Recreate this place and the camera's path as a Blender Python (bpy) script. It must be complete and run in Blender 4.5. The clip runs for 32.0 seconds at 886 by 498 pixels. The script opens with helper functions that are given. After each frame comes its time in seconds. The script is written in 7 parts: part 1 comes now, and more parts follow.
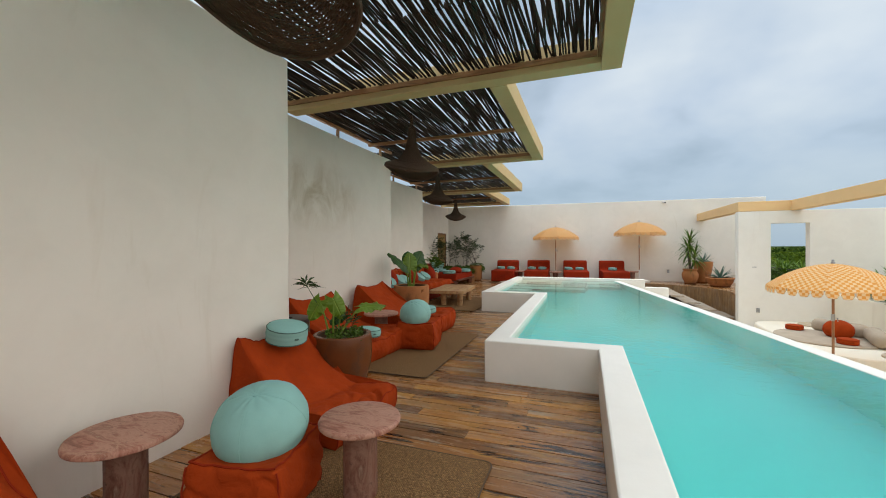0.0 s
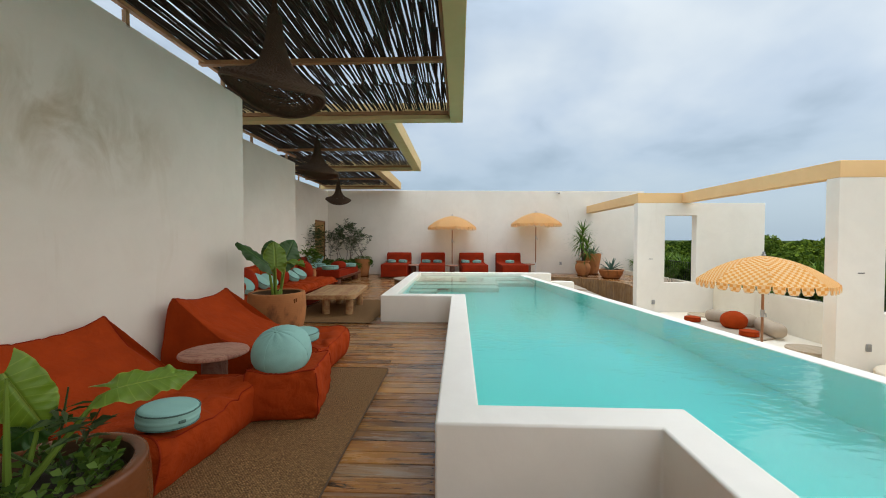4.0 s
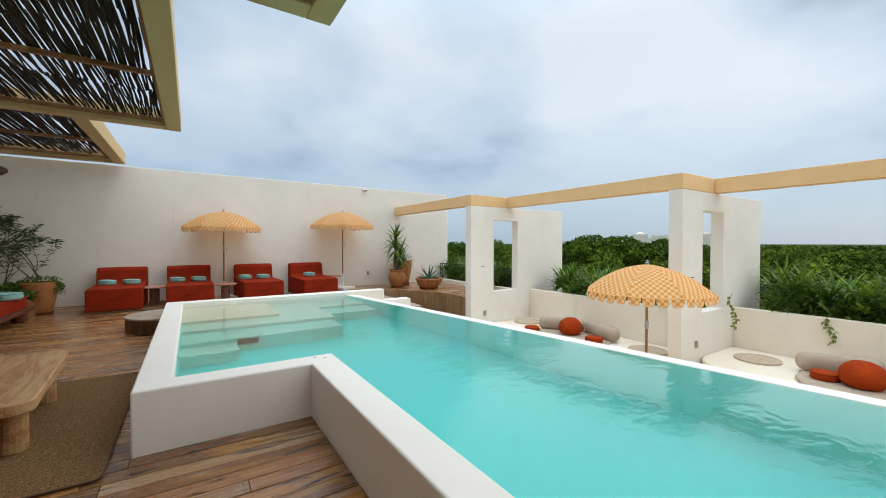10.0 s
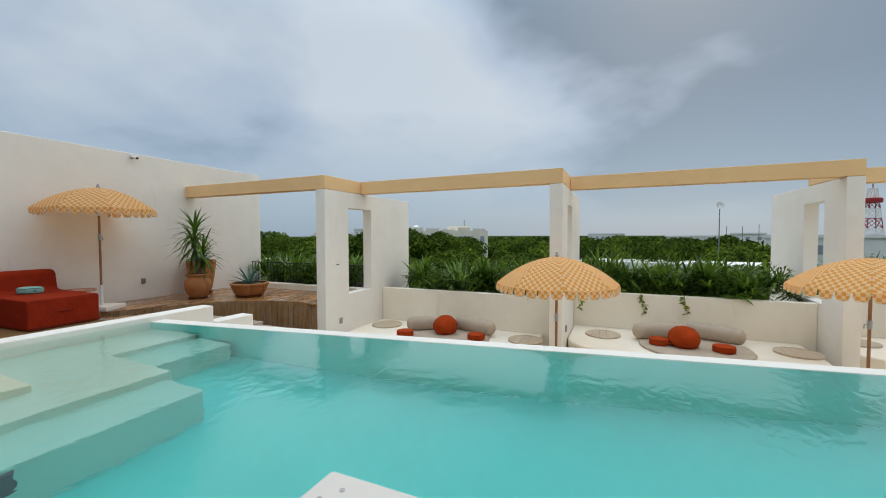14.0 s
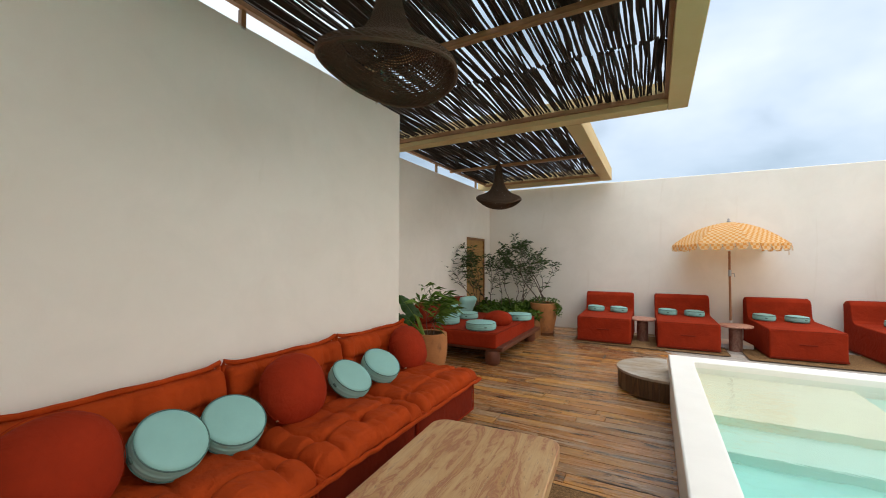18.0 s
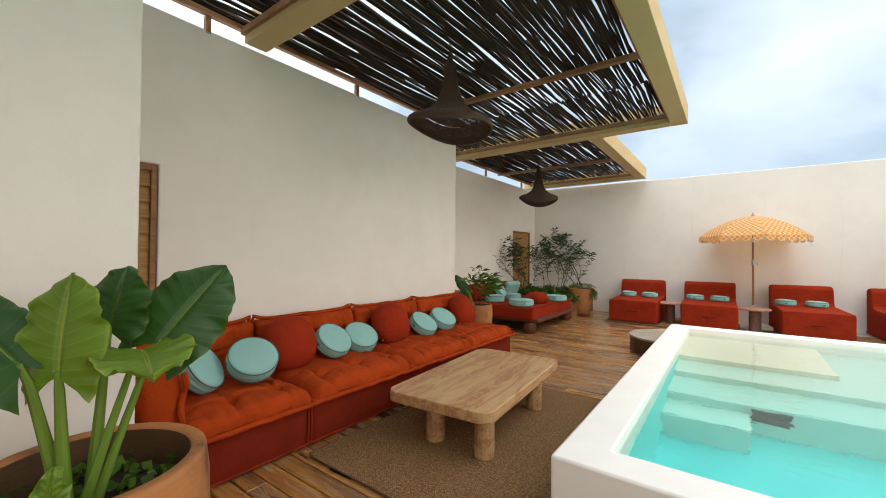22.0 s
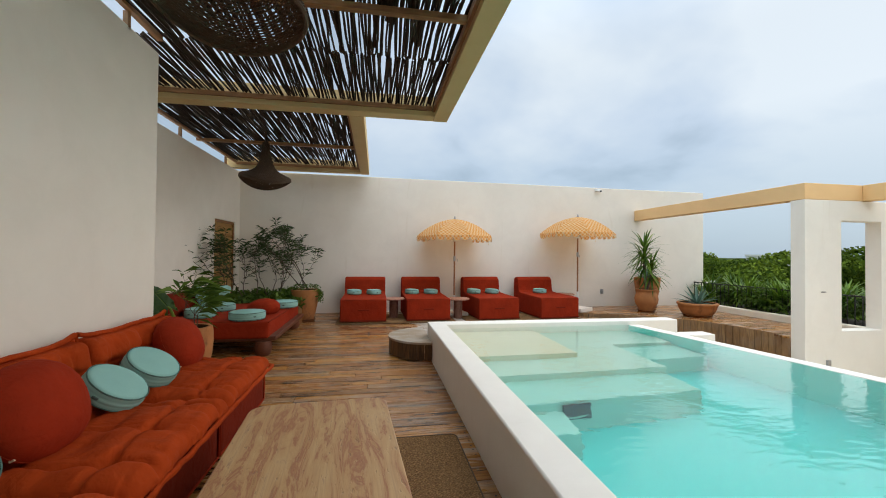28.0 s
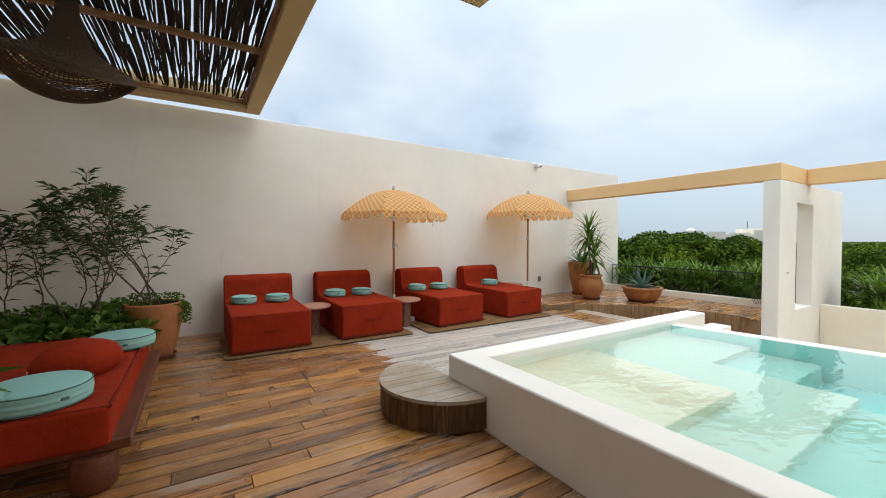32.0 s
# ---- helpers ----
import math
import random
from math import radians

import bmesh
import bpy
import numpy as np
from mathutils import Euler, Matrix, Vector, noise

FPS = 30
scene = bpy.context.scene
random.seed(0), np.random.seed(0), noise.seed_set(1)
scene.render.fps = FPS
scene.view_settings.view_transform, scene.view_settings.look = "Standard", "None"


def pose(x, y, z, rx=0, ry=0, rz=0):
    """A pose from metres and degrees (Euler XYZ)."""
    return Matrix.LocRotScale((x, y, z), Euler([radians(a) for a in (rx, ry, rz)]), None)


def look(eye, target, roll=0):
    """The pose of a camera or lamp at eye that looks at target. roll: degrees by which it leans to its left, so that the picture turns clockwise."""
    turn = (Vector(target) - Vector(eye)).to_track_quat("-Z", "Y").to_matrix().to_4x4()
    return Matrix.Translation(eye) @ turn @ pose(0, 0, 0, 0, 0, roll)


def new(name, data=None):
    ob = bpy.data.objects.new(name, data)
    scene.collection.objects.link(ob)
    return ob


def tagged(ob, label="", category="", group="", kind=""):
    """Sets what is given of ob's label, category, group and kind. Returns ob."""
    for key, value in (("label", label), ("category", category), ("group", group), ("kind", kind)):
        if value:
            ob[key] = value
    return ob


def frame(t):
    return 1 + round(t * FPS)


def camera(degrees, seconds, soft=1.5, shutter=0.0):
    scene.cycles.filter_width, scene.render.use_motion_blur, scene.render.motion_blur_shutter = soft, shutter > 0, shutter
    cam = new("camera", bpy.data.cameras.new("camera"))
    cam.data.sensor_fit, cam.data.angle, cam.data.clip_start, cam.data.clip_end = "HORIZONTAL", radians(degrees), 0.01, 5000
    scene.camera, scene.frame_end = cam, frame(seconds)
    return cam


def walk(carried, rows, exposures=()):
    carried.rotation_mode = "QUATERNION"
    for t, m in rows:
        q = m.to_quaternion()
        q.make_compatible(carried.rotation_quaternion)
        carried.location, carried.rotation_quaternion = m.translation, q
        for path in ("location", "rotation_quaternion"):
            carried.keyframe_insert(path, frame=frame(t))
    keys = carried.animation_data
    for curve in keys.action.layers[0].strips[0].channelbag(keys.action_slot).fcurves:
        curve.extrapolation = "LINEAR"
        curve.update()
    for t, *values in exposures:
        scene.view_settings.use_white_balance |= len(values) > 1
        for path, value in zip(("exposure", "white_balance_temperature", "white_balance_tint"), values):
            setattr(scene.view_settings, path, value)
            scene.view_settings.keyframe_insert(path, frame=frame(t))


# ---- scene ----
cam = camera(97.4, 32.0, soft=1.0)

PATH = [
    (0, (0.082, 0.101, 1.448), (-0.606, 1.978, 1.44), -0.3),
    (0.5, (-0.042, 0.383, 1.46), (-0.69, 2.275, 1.476), -0.1),
    (1, (-0.179, 0.662, 1.468), (-0.768, 2.573, 1.507), 0.1),
    (1.5, (-0.343, 0.908, 1.483), (-0.843, 2.844, 1.531), 0.1),
    (2, (-0.499, 1.184, 1.46), (-0.879, 3.148, 1.5), 0.1),
    (2.5, (-0.622, 1.434, 1.443), (-0.879, 3.417, 1.452), 0.1),
    (3, (-0.734, 1.714, 1.412), (-0.891, 3.707, 1.386), 0.1),
    (3.5, (-0.795, 1.962, 1.39), (-0.898, 3.959, 1.339), 0.1),
    (5.5, (-1.005, 3.096, 1.388), (-1.033, 5.096, 1.344), 0.1),
    (6, (-1.123, 3.38, 1.378), (-1.087, 5.379, 1.329), 0.0),
    (6.5, (-1.21, 3.592, 1.381), (-1.089, 5.588, 1.321), 0.2),
    (7, (-1.318, 3.818, 1.399), (-1.083, 5.803, 1.335), 0.3),
    (7.5, (-1.426, 4.077, 1.393), (-1.066, 6.043, 1.335), 0.2),
    (8, (-1.531, 4.318, 1.404), (-1.036, 6.255, 1.346), 0.2),
    (8.5, (-1.642, 4.549, 1.411), (-0.996, 6.441, 1.359), 0.2),
    (9, (-1.722, 4.813, 1.431), (-0.923, 6.646, 1.385), 0.1),
    (9.5, (-1.772, 5.09, 1.454), (-0.824, 6.851, 1.417), 0.1),
    (10, (-1.8, 5.385, 1.457), (-0.711, 7.062, 1.427), 0.1),
    (10.5, (-1.796, 5.697, 1.427), (-0.569, 7.276, 1.406), 0.1),
    (11, (-1.782, 6.02, 1.411), (-0.408, 7.473, 1.406), 0.1),
    (11.5, (-1.793, 6.351, 1.4), (-0.279, 7.657, 1.409), 0.1),
    (12, (-1.794, 6.671, 1.393), (-0.15, 7.809, 1.4), 0.1),
    (12.5, (-1.785, 6.957, 1.437), (-0.038, 7.931, 1.419), 0.1),
    (13, (-1.831, 7.197, 1.493), (-0.015, 8.032, 1.439), -0.1),
    (13.5, (-1.924, 7.545, 1.454), (-0.071, 8.294, 1.386), -0.2),
    (15.5, (-2.321, 8.201, 1.501), (-1.109, 9.792, 1.461), -0.1),
    (16, (-2.371, 8.245, 1.509), (-1.608, 10.094, 1.5), 0.0),
    (16.5, (-2.37, 8.203, 1.498), (-2.165, 10.193, 1.512), 0.1),
    (17, (-2.371, 8.207, 1.5), (-2.707, 10.178, 1.532), 0.2),
    (17.5, (-2.268, 8.223, 1.544), (-3.024, 10.074, 1.586), 0.3),
    (18, (-2.272, 8.089, 1.553), (-3.228, 9.844, 1.611), 0.1),
    (18.5, (-2.188, 7.923, 1.529), (-3.245, 9.62, 1.595), 0.4),
    (19, (-2.091, 7.785, 1.527), (-3.211, 9.441, 1.586), 0.4),
    (19.5, (-1.976, 7.63, 1.549), (-3.143, 9.253, 1.595), 0.4),
    (20, (-1.859, 7.487, 1.573), (-3.055, 9.09, 1.613), 0.1),
    (20.5, (-1.714, 7.337, 1.527), (-2.921, 8.931, 1.558), 0.5),
    (21, (-1.606, 7.167, 1.498), (-2.809, 8.764, 1.53), 0.6),
    (21.5, (-1.488, 6.99, 1.455), (-2.692, 8.587, 1.489), 0.5),
    (22, (-1.423, 6.835, 1.425), (-2.615, 8.441, 1.458), 0.4),
    (22.5, (-1.352, 6.679, 1.383), (-2.512, 8.308, 1.409), 0.5),
    (23, (-1.315, 6.524, 1.362), (-2.422, 8.19, 1.385), 0.5),
    (23.5, (-1.312, 6.372, 1.364), (-2.356, 8.077, 1.394), 0.5),
    (24, (-1.383, 6.241, 1.368), (-2.36, 7.985, 1.416), 0.3),
    (24.5, (-1.498, 6.154, 1.373), (-2.392, 7.942, 1.443), 0.3),
    (25, (-1.627, 6.201, 1.37), (-2.394, 8.045, 1.465), 0.5),
    (25.5, (-1.776, 6.414, 1.384), (-2.377, 8.319, 1.487), 0.5),
    (26, (-1.952, 6.698, 1.418), (-2.357, 8.656, 1.49), 0.4),
    (26.5, (-2.147, 6.975, 1.409), (-2.347, 8.964, 1.451), 0.6),
    (28.5, (-3.131, 8.143, 1.425), (-2.659, 10.087, 1.439), 0.4),
    (29, (-3.341, 8.469, 1.428), (-2.76, 10.383, 1.417), 0.3),
    (29.5, (-3.547, 8.829, 1.413), (-2.877, 10.713, 1.388), 0.3),
    (30, (-3.702, 9.188, 1.419), (-2.954, 11.043, 1.385), 0.3),
    (30.5, (-3.829, 9.579, 1.392), (-3.008, 11.402, 1.366), 0.3),
    (31, (-3.9, 9.974, 1.387), (-3.004, 11.762, 1.357), 0.2),
    (31.5, (-3.928, 10.342, 1.381), (-2.953, 12.088, 1.343), 0.1),
    (32, (-3.925, 10.735, 1.396), (-2.858, 12.427, 1.352), 0.1),
]
EXPO = [   # seconds, stops, white balance
    (0, -0.05, 7250, 12), (3, -0.02, 7250, 12), (6, 0.0, 7120, 12), (9, 0.0, 7080, 12), (11, -0.15, 6950, 12), (13, -0.42, 6950, 12), (16, -0.22, 6950, 12),
    (18, 0.34, 7250, 13), (20, 0.46, 7350, 14), (24, 0.38, 7300, 13), (26, 0.17, 7250, 13), (29, 0.02, 7150, 12), (32, 0.14, 7120, 12)]
walk(cam, [(t, look(eye, target, roll)) for t, eye, target, roll in PATH], EXPO)

# ---- sky, sun ----
world = bpy.data.worlds.new("world")
scene.world = world
world.use_nodes = True
wt = world.node_tree
wt.nodes.clear()
SUN_EL, SUN_AZ = radians(36), radians(98)  # azimuth clockwise from +y


def wnode(kind, **kw):
    n = wt.nodes.new(kind)
    for k, v in kw.items():
        setattr(n, k, v)
    return n


def wlink(a, b):
    wt.links.new(a, b)


w_out = wnode("ShaderNodeOutputWorld")
sky = wnode("ShaderNodeTexSky", sky_type="NISHITA", sun_disc=False, sun_elevation=SUN_EL, sun_rotation=SUN_AZ)
bg_sky = wnode("ShaderNodeBackground")
bg_sky.inputs["Strength"].default_value = 0.10
wlink(sky.outputs[0], bg_sky.inputs[0])
# a cloud deck: the direction is laid onto a flat layer above the place
tc = wnode("ShaderNodeTexCoord")
sep = wnode("ShaderNodeSeparateXYZ")
wlink(tc.outputs["Generated"], sep.inputs[0])
den = wnode("ShaderNodeMath", operation="ADD")
zmax = wnode("ShaderNodeMath", operation="MAXIMUM")
wlink(sep.outputs["Z"], zmax.inputs[0])
zmax.inputs[1].default_value = 0.0
wlink(zmax.outputs[0], den.inputs[0])
den.inputs[1].default_value = 0.34
dx, dy = wnode("ShaderNodeMath", operation="DIVIDE"), wnode("ShaderNodeMath", operation="DIVIDE")
for d, ax in ((dx, "X"), (dy, "Y")):
    wlink(sep.outputs[ax], d.inputs[0])
    wlink(den.outputs[0], d.inputs[1])
comb = wnode("ShaderNodeCombineXYZ")
wlink(dx.outputs[0], comb.inputs[0])
wlink(dy.outputs[0], comb.inputs[1])
n1 = wnode("ShaderNodeTexNoise")
n1.inputs["Scale"].default_value = 1.05
n1.inputs["Detail"].default_value = 5.0
n1.inputs["Roughness"].default_value = 0.5
n1.inputs["Distortion"].default_value = 0.15
wlink(comb.outputs[0], n1.inputs["Vector"])
ramp = wnode("ShaderNodeValToRGB")
el = ramp.color_ramp.elements
el[0].position, el[0].color = 0.30, (0.235, 0.365, 0.51, 1)
el[1].position, el[1].color = 0.62, (0.82, 0.98, 1.14, 1)
e_mid = el.new(0.47)
e_mid.color = (0.60, 0.78, 1.01, 1)
# the rain cloud stands to the south-east, it is lighter to the north
lx, ly = wnode("ShaderNodeMath", operation="MULTIPLY_ADD"), wnode("ShaderNodeMath", operation="MULTIPLY_ADD")
wlink(sep.outputs["X"], lx.inputs[0])
lx.inputs[1].default_value = -0.11
wlink(n1.outputs["Fac"], lx.inputs[2])
wlink(sep.outputs["Y"], ly.inputs[0])
ly.inputs[1].default_value = 0.06
wlink(lx.outputs[0], ly.inputs[2])
# lumps of the deck: dark rain cloud to the east, a grey bank to the north-west, bright thin places between them
n2 = wnode("ShaderNodeTexNoise")   # torn edges and streaks in the deck
n2.inputs["Scale"].default_value = 2.2
n2.inputs["Detail"].default_value = 5.0
n2.inputs["Roughness"].default_value = 0.55
n2.inputs["Distortion"].default_value = 0.5
wlink(comb.outputs[0], n2.inputs["Vector"])
torn = wnode("ShaderNodeMath", operation="MULTIPLY_ADD")
wlink(n2.outputs["Fac"], torn.inputs[0])
torn.inputs[1].default_value = 0.15
wlink(ly.outputs[0], torn.inputs[2])
centred = wnode("ShaderNodeMath", operation="SUBTRACT")
wlink(torn.outputs[0], centred.inputs[0])
centred.inputs[1].default_value = 0.074
tone_now = centred.outputs[0]
for az, elv, lo, amount in ((101, 31, 0.80, -0.29), (-24, 25, 0.72, -0.15), (52, 17, 0.74, 0.13), (70, 13, 0.90, 0.15), (36, 38, 0.92, -0.08)):
    dotp = wnode("ShaderNodeVectorMath", operation="DOT_PRODUCT")
    wlink(tc.outputs["Generated"], dotp.inputs[0])
    dotp.inputs[1].default_value = (math.sin(radians(az)) * math.cos(radians(elv)), math.cos(radians(az)) * math.cos(radians(elv)), math.sin(radians(elv)))
    lump = wnode("ShaderNodeMapRange", interpolation_type="SMOOTHSTEP")
    lump.inputs["From Min"].default_value, lump.inputs["From Max"].default_value = lo, 1.0
    lump.inputs["To Max"].default_value = amount
    wlink(dotp.outputs["Value"], lump.inputs["Value"])
    addn = wnode("ShaderNodeMath", operation="ADD")
    wlink(tone_now, addn.inputs[0])
    wlink(lump.outputs[0], addn.inputs[1])
    tone_now = addn.outputs[0]
wlink(tone_now, ramp.inputs[0])
# towards the horizon the deck fades into a plain blue-grey rain haze
hz = wnode("ShaderNodeMapRange")
hz.inputs["From Min"].default_value, hz.inputs["From Max"].default_value = 0.02, 0.30
wlink(sep.outputs["Z"], hz.inputs["Value"])
mixc = wnode("ShaderNodeMix", data_type="RGBA")
mixc.inputs["A"].default_value = (0.41, 0.60, 0.81, 1)
wlink(hz.outputs[0], mixc.inputs["Factor"])
wlink(ramp.outputs[0], mixc.inputs["B"])
bg_cloud = wnode("ShaderNodeBackground")
# an overcast sky is brightest overhead
zen = wnode("ShaderNodeMapRange", interpolation_type="SMOOTHSTEP")
zen.inputs["From Min"].default_value, zen.inputs["From Max"].default_value = 0.42, 1.0
zen.inputs["To Min"].default_value, zen.inputs["To Max"].default_value = 0.96, 2.9
wlink(sep.outputs["Z"], zen.inputs["Value"])
wlink(zen.outputs[0], bg_cloud.inputs["Strength"])
wlink(mixc.outputs["Result"], bg_cloud.inputs[0])
mixw = wnode("ShaderNodeMixShader")
mixw.inputs[0].default_value = 0.85
wlink(bg_sky.outputs[0], mixw.inputs[1])
wlink(bg_cloud.outputs[0], mixw.inputs[2])
wlink(mixw.outputs[0], w_out.inputs[0])

sun_data = bpy.data.lights.new("sun", "SUN")
sun_data.energy, sun_data.angle, sun_data.color = 2.0, radians(110), (1.0, 0.94, 0.85)
sun = new("sun", sun_data)
sun.matrix_world = look(
    (30 * math.sin(SUN_AZ) * math.cos(SUN_EL), 30 * math.cos(SUN_AZ) * math.cos(SUN_EL), 30 * math.sin(SUN_EL)), (0, 0, 0))

# ---- materials ----
class Mat:
    """A node material built by short calls."""

    def __init__(self, name, rough=0.7, metal=0.0, spec=0.5):
        self.m = bpy.data.materials.new(name)
        self.m.use_nodes = True
        self.t = self.m.node_tree
        self.bsdf = self.t.nodes["Principled BSDF"]
        self.bsdf.inputs["Roughness"].default_value = rough
        self.bsdf.inputs["Metallic"].default_value = metal
        self.bsdf.inputs["Specular IOR Level"].default_value = spec
        self.hnow = None

    def node(self, kind, **kw):
        n = self.t.nodes.new(kind)
        for k, v in kw.items():
            setattr(n, k, v)
        return n

    def link(self, a, b):
        self.t.links.new(a, b)

    def coords(self, which="Object", scale=(1, 1, 1), shift=None):
        if which == "World":
            out = self.node("ShaderNodeNewGeometry").outputs["Position"]
        else:
            out = self.node("ShaderNodeTexCoord").outputs[which]
        mp = self.node("ShaderNodeMapping")
        mp.inputs["Scale"].default_value = scale
        self.link(out, mp.inputs["Vector"])
        if shift is not None:
            self.link(shift, mp.inputs["Location"])
        return mp.outputs[0]

    def noise(self, co, scale, detail=4.0, rough=0.55, dist=0.0):
        n = self.node("ShaderNodeTexNoise")
        n.inputs["Scale"].default_value, n.inputs["Detail"].default_value = scale, detail
        n.inputs["Roughness"].default_value, n.inputs["Distortion"].default_value = rough, dist
        self.link(co, n.inputs["Vector"])
        return n.outputs["Fac"]

    def ramp(self, fac, *stops):
        r = self.node("ShaderNodeValToRGB")
        e = r.color_ramp.elements
        while len(e) < len(stops):
            e.new(0.5)
        for x, (p, c) in zip(e, stops):
            x.position = p
            x.color = (*c, 1) if not isinstance(c, (int, float)) else (c, c, c, 1)
        self.link(fac, r.inputs[0])
        return r.outputs[0]

    def mix(self, fac, a, b, mode="MIX"):
        n = self.node("ShaderNodeMix", data_type="RGBA", blend_type=mode)
        for sock, v in ((n.inputs["Factor"], fac), (n.inputs["A"], a), (n.inputs["B"], b)):
            if isinstance(v, (int, float)):
                sock.default_value = v
            elif isinstance(v, tuple):
                sock.default_value = (*v, 1)
            else:
                self.link(v, sock)
        return n.outputs["Result"]

    def math(self, op, a, b=0.0):
        n = self.node("ShaderNodeMath", operation=op)
        for sock, v in zip(n.inputs, (a, b)):
            if isinstance(v, (int, float)):
                sock.default_value = v
            else:
                self.link(v, sock)
        return n.outputs[0]

    def color(self, c):
        self.link(c, self.bsdf.inputs["Base Color"]) if not isinstance(c, tuple) else setattr(
            self.bsdf.inputs["Base Color"], "default_value", (*c, 1))
        return self

    def rough(self, r):
        self.link(r, self.bsdf.inputs["Roughness"])
        return self

    def bump(self, height, strength=0.3, dist=0.01):
        b = self.node("ShaderNodeBump")
        b.inputs["Strength"].default_value, b.inputs["Distance"].default_value = strength, dist
        self.link(height, b.inputs["Height"])
        if self.hnow is not None:
            self.link(self.hnow, b.inputs["Normal"])
        self.hnow = b.outputs[0]
        self.link(self.hnow, self.bsdf.inputs["Normal"])
        return self


def shade(c, k):
    return tuple(min(1.0, v * k) for v in c)


def plaster(name, base, warm, stain=0.25, rough=0.85, leak=None):
    """Polished lime plaster: cloudy tone, faint vertical runs, fine grain."""
    m = Mat(name, rough, spec=0.3)
    co = m.coords("World")
    c = m.mix(m.ramp(m.noise(co, 0.55, 5, 0.6), (0.3, 0.0), (0.72, 1.0)), base, warm)
    c = m.mix(m.ramp(m.noise(co, 2.3, 6, 0.65, 0.6), (0.42, 0.0), (0.85, 0.35)), c, shade(warm, 0.86))
    run = m.noise(m.coords("World", (2.2, 2.2, 0.35)), 1.5, 4, 0.6, 0.8)
    c = m.mix(m.ramp(run, (0.64, 0.0), (0.80, stain)), c, (0.55, 0.44, 0.29))
    if leak:  # an old water mark: centre and reach along y and z
        sp = m.node("ShaderNodeSeparateXYZ")
        m.link(m.coords("World"), sp.inputs[0])
        u = m.math("DIVIDE", m.math("SUBTRACT", sp.outputs[1], leak[0]), leak[2])
        v = m.math("DIVIDE", m.math("SUBTRACT", sp.outputs[2], leak[1]), leak[3])
        d = m.math("ADD", m.math("MULTIPLY", u, u), m.math("MULTIPLY", v, v))
        near = m.ramp(d, (0.0, 1.0), (1.0, 0.0))
        blot = m.ramp(m.noise(m.coords("World", (1, 1, 0.6)), 3.2, 5, 0.6, 0.8), (0.40, 0.0), (0.68, 0.55))
        c = m.mix(m.math("MULTIPLY", near, blot), c, (0.42, 0.31, 0.16))
    m.color(c)
    m.rough(m.ramp(m.noise(co, 5, 4), (0.3, rough - 0.12), (0.7, rough + 0.05)))
    m.bump(m.noise(co, 3.0, 3), 0.12, 0.02).bump(m.noise(co, 60, 4), 0.12, 0.004)
    return m.m


def cloth(name, base, weave=420, rough=0.9, fade=0.16, crease=1.0):
    m = Mat(name, rough, spec=0.10)
    co = m.coords("Object")
    c = m.mix(m.ramp(m.noise(co, 4, 4, 0.6), (0.3, 0.0), (0.75, 1.0)), shade(base, 1 - fade), shade(base, 1 + fade))
    thread = m.noise(co, weave, 2, 0.5)
    c = m.mix(m.math("MULTIPLY", thread, 0.30), c, shade(base, 0.55))
    m.color(c)
    m.bump(thread, 0.25, 0.002).bump(m.noise(co, 14, 3, 0.6, 0.6), 0.22 * crease, 0.02).bump(m.noise(co, 5, 3, 0.55, 1.6), 0.25 * crease, 0.04)
    return m.m


def plain(name, base, rough=0.6, metal=0.0, grain=30, amount=0.12, bump=0.1):
    m = Mat(name, rough, metal)
    co = m.coords("Object")
    c = m.mix(m.noise(co, grain, 4), shade(base, 1 - amount), shade(base, 1 + amount))
    c = m.mix(m.ramp(m.noise(co, grain / 9, 3), (0.4, 0.0), (0.8, 0.5)), c, shade(base, 0.8))
    m.color(c)
    if bump:
        m.bump(m.noise(co, grain * 1.7, 3), bump, 0.004)
    return m.m


def clay(name, base, rough=0.8, ridge=0.06):
    """Fired earthenware with smoke marks and pale salt bloom."""
    m = Mat(name, rough, spec=0.3)
    co = m.coords("Object")
    c = m.mix(m.ramp(m.noise(co, 3.0, 5, 0.6), (0.3, 0.0), (0.7, 1.0)), shade(base, 0.8), shade(base, 1.15))
    c = m.mix(m.ramp(m.noise(co, 6, 4, 0.6, 1.0), (0.58, 0.0), (0.8, 0.55)), c, shade(base, 1.55))
    c = m.mix(m.ramp(m.noise(m.coords("Object", (1.2, 1.2, 0.8)), 2.6, 5, 0.65, 0.3), (0.53, 0.0), (0.68, 0.78)), c, (0.075, 0.040, 0.024))
    m.color(c)
    ring = m.node("ShaderNodeTexWave", bands_direction="Z")
    ring.inputs["Scale"].default_value, ring.inputs["Distortion"].default_value = 14, 1.5
    m.link(co, ring.inputs["Vector"])
    m.bump(ring.outputs["Fac"], ridge, 0.01).bump(m.noise(co, 45, 4), 0.25, 0.005)
    return m.m


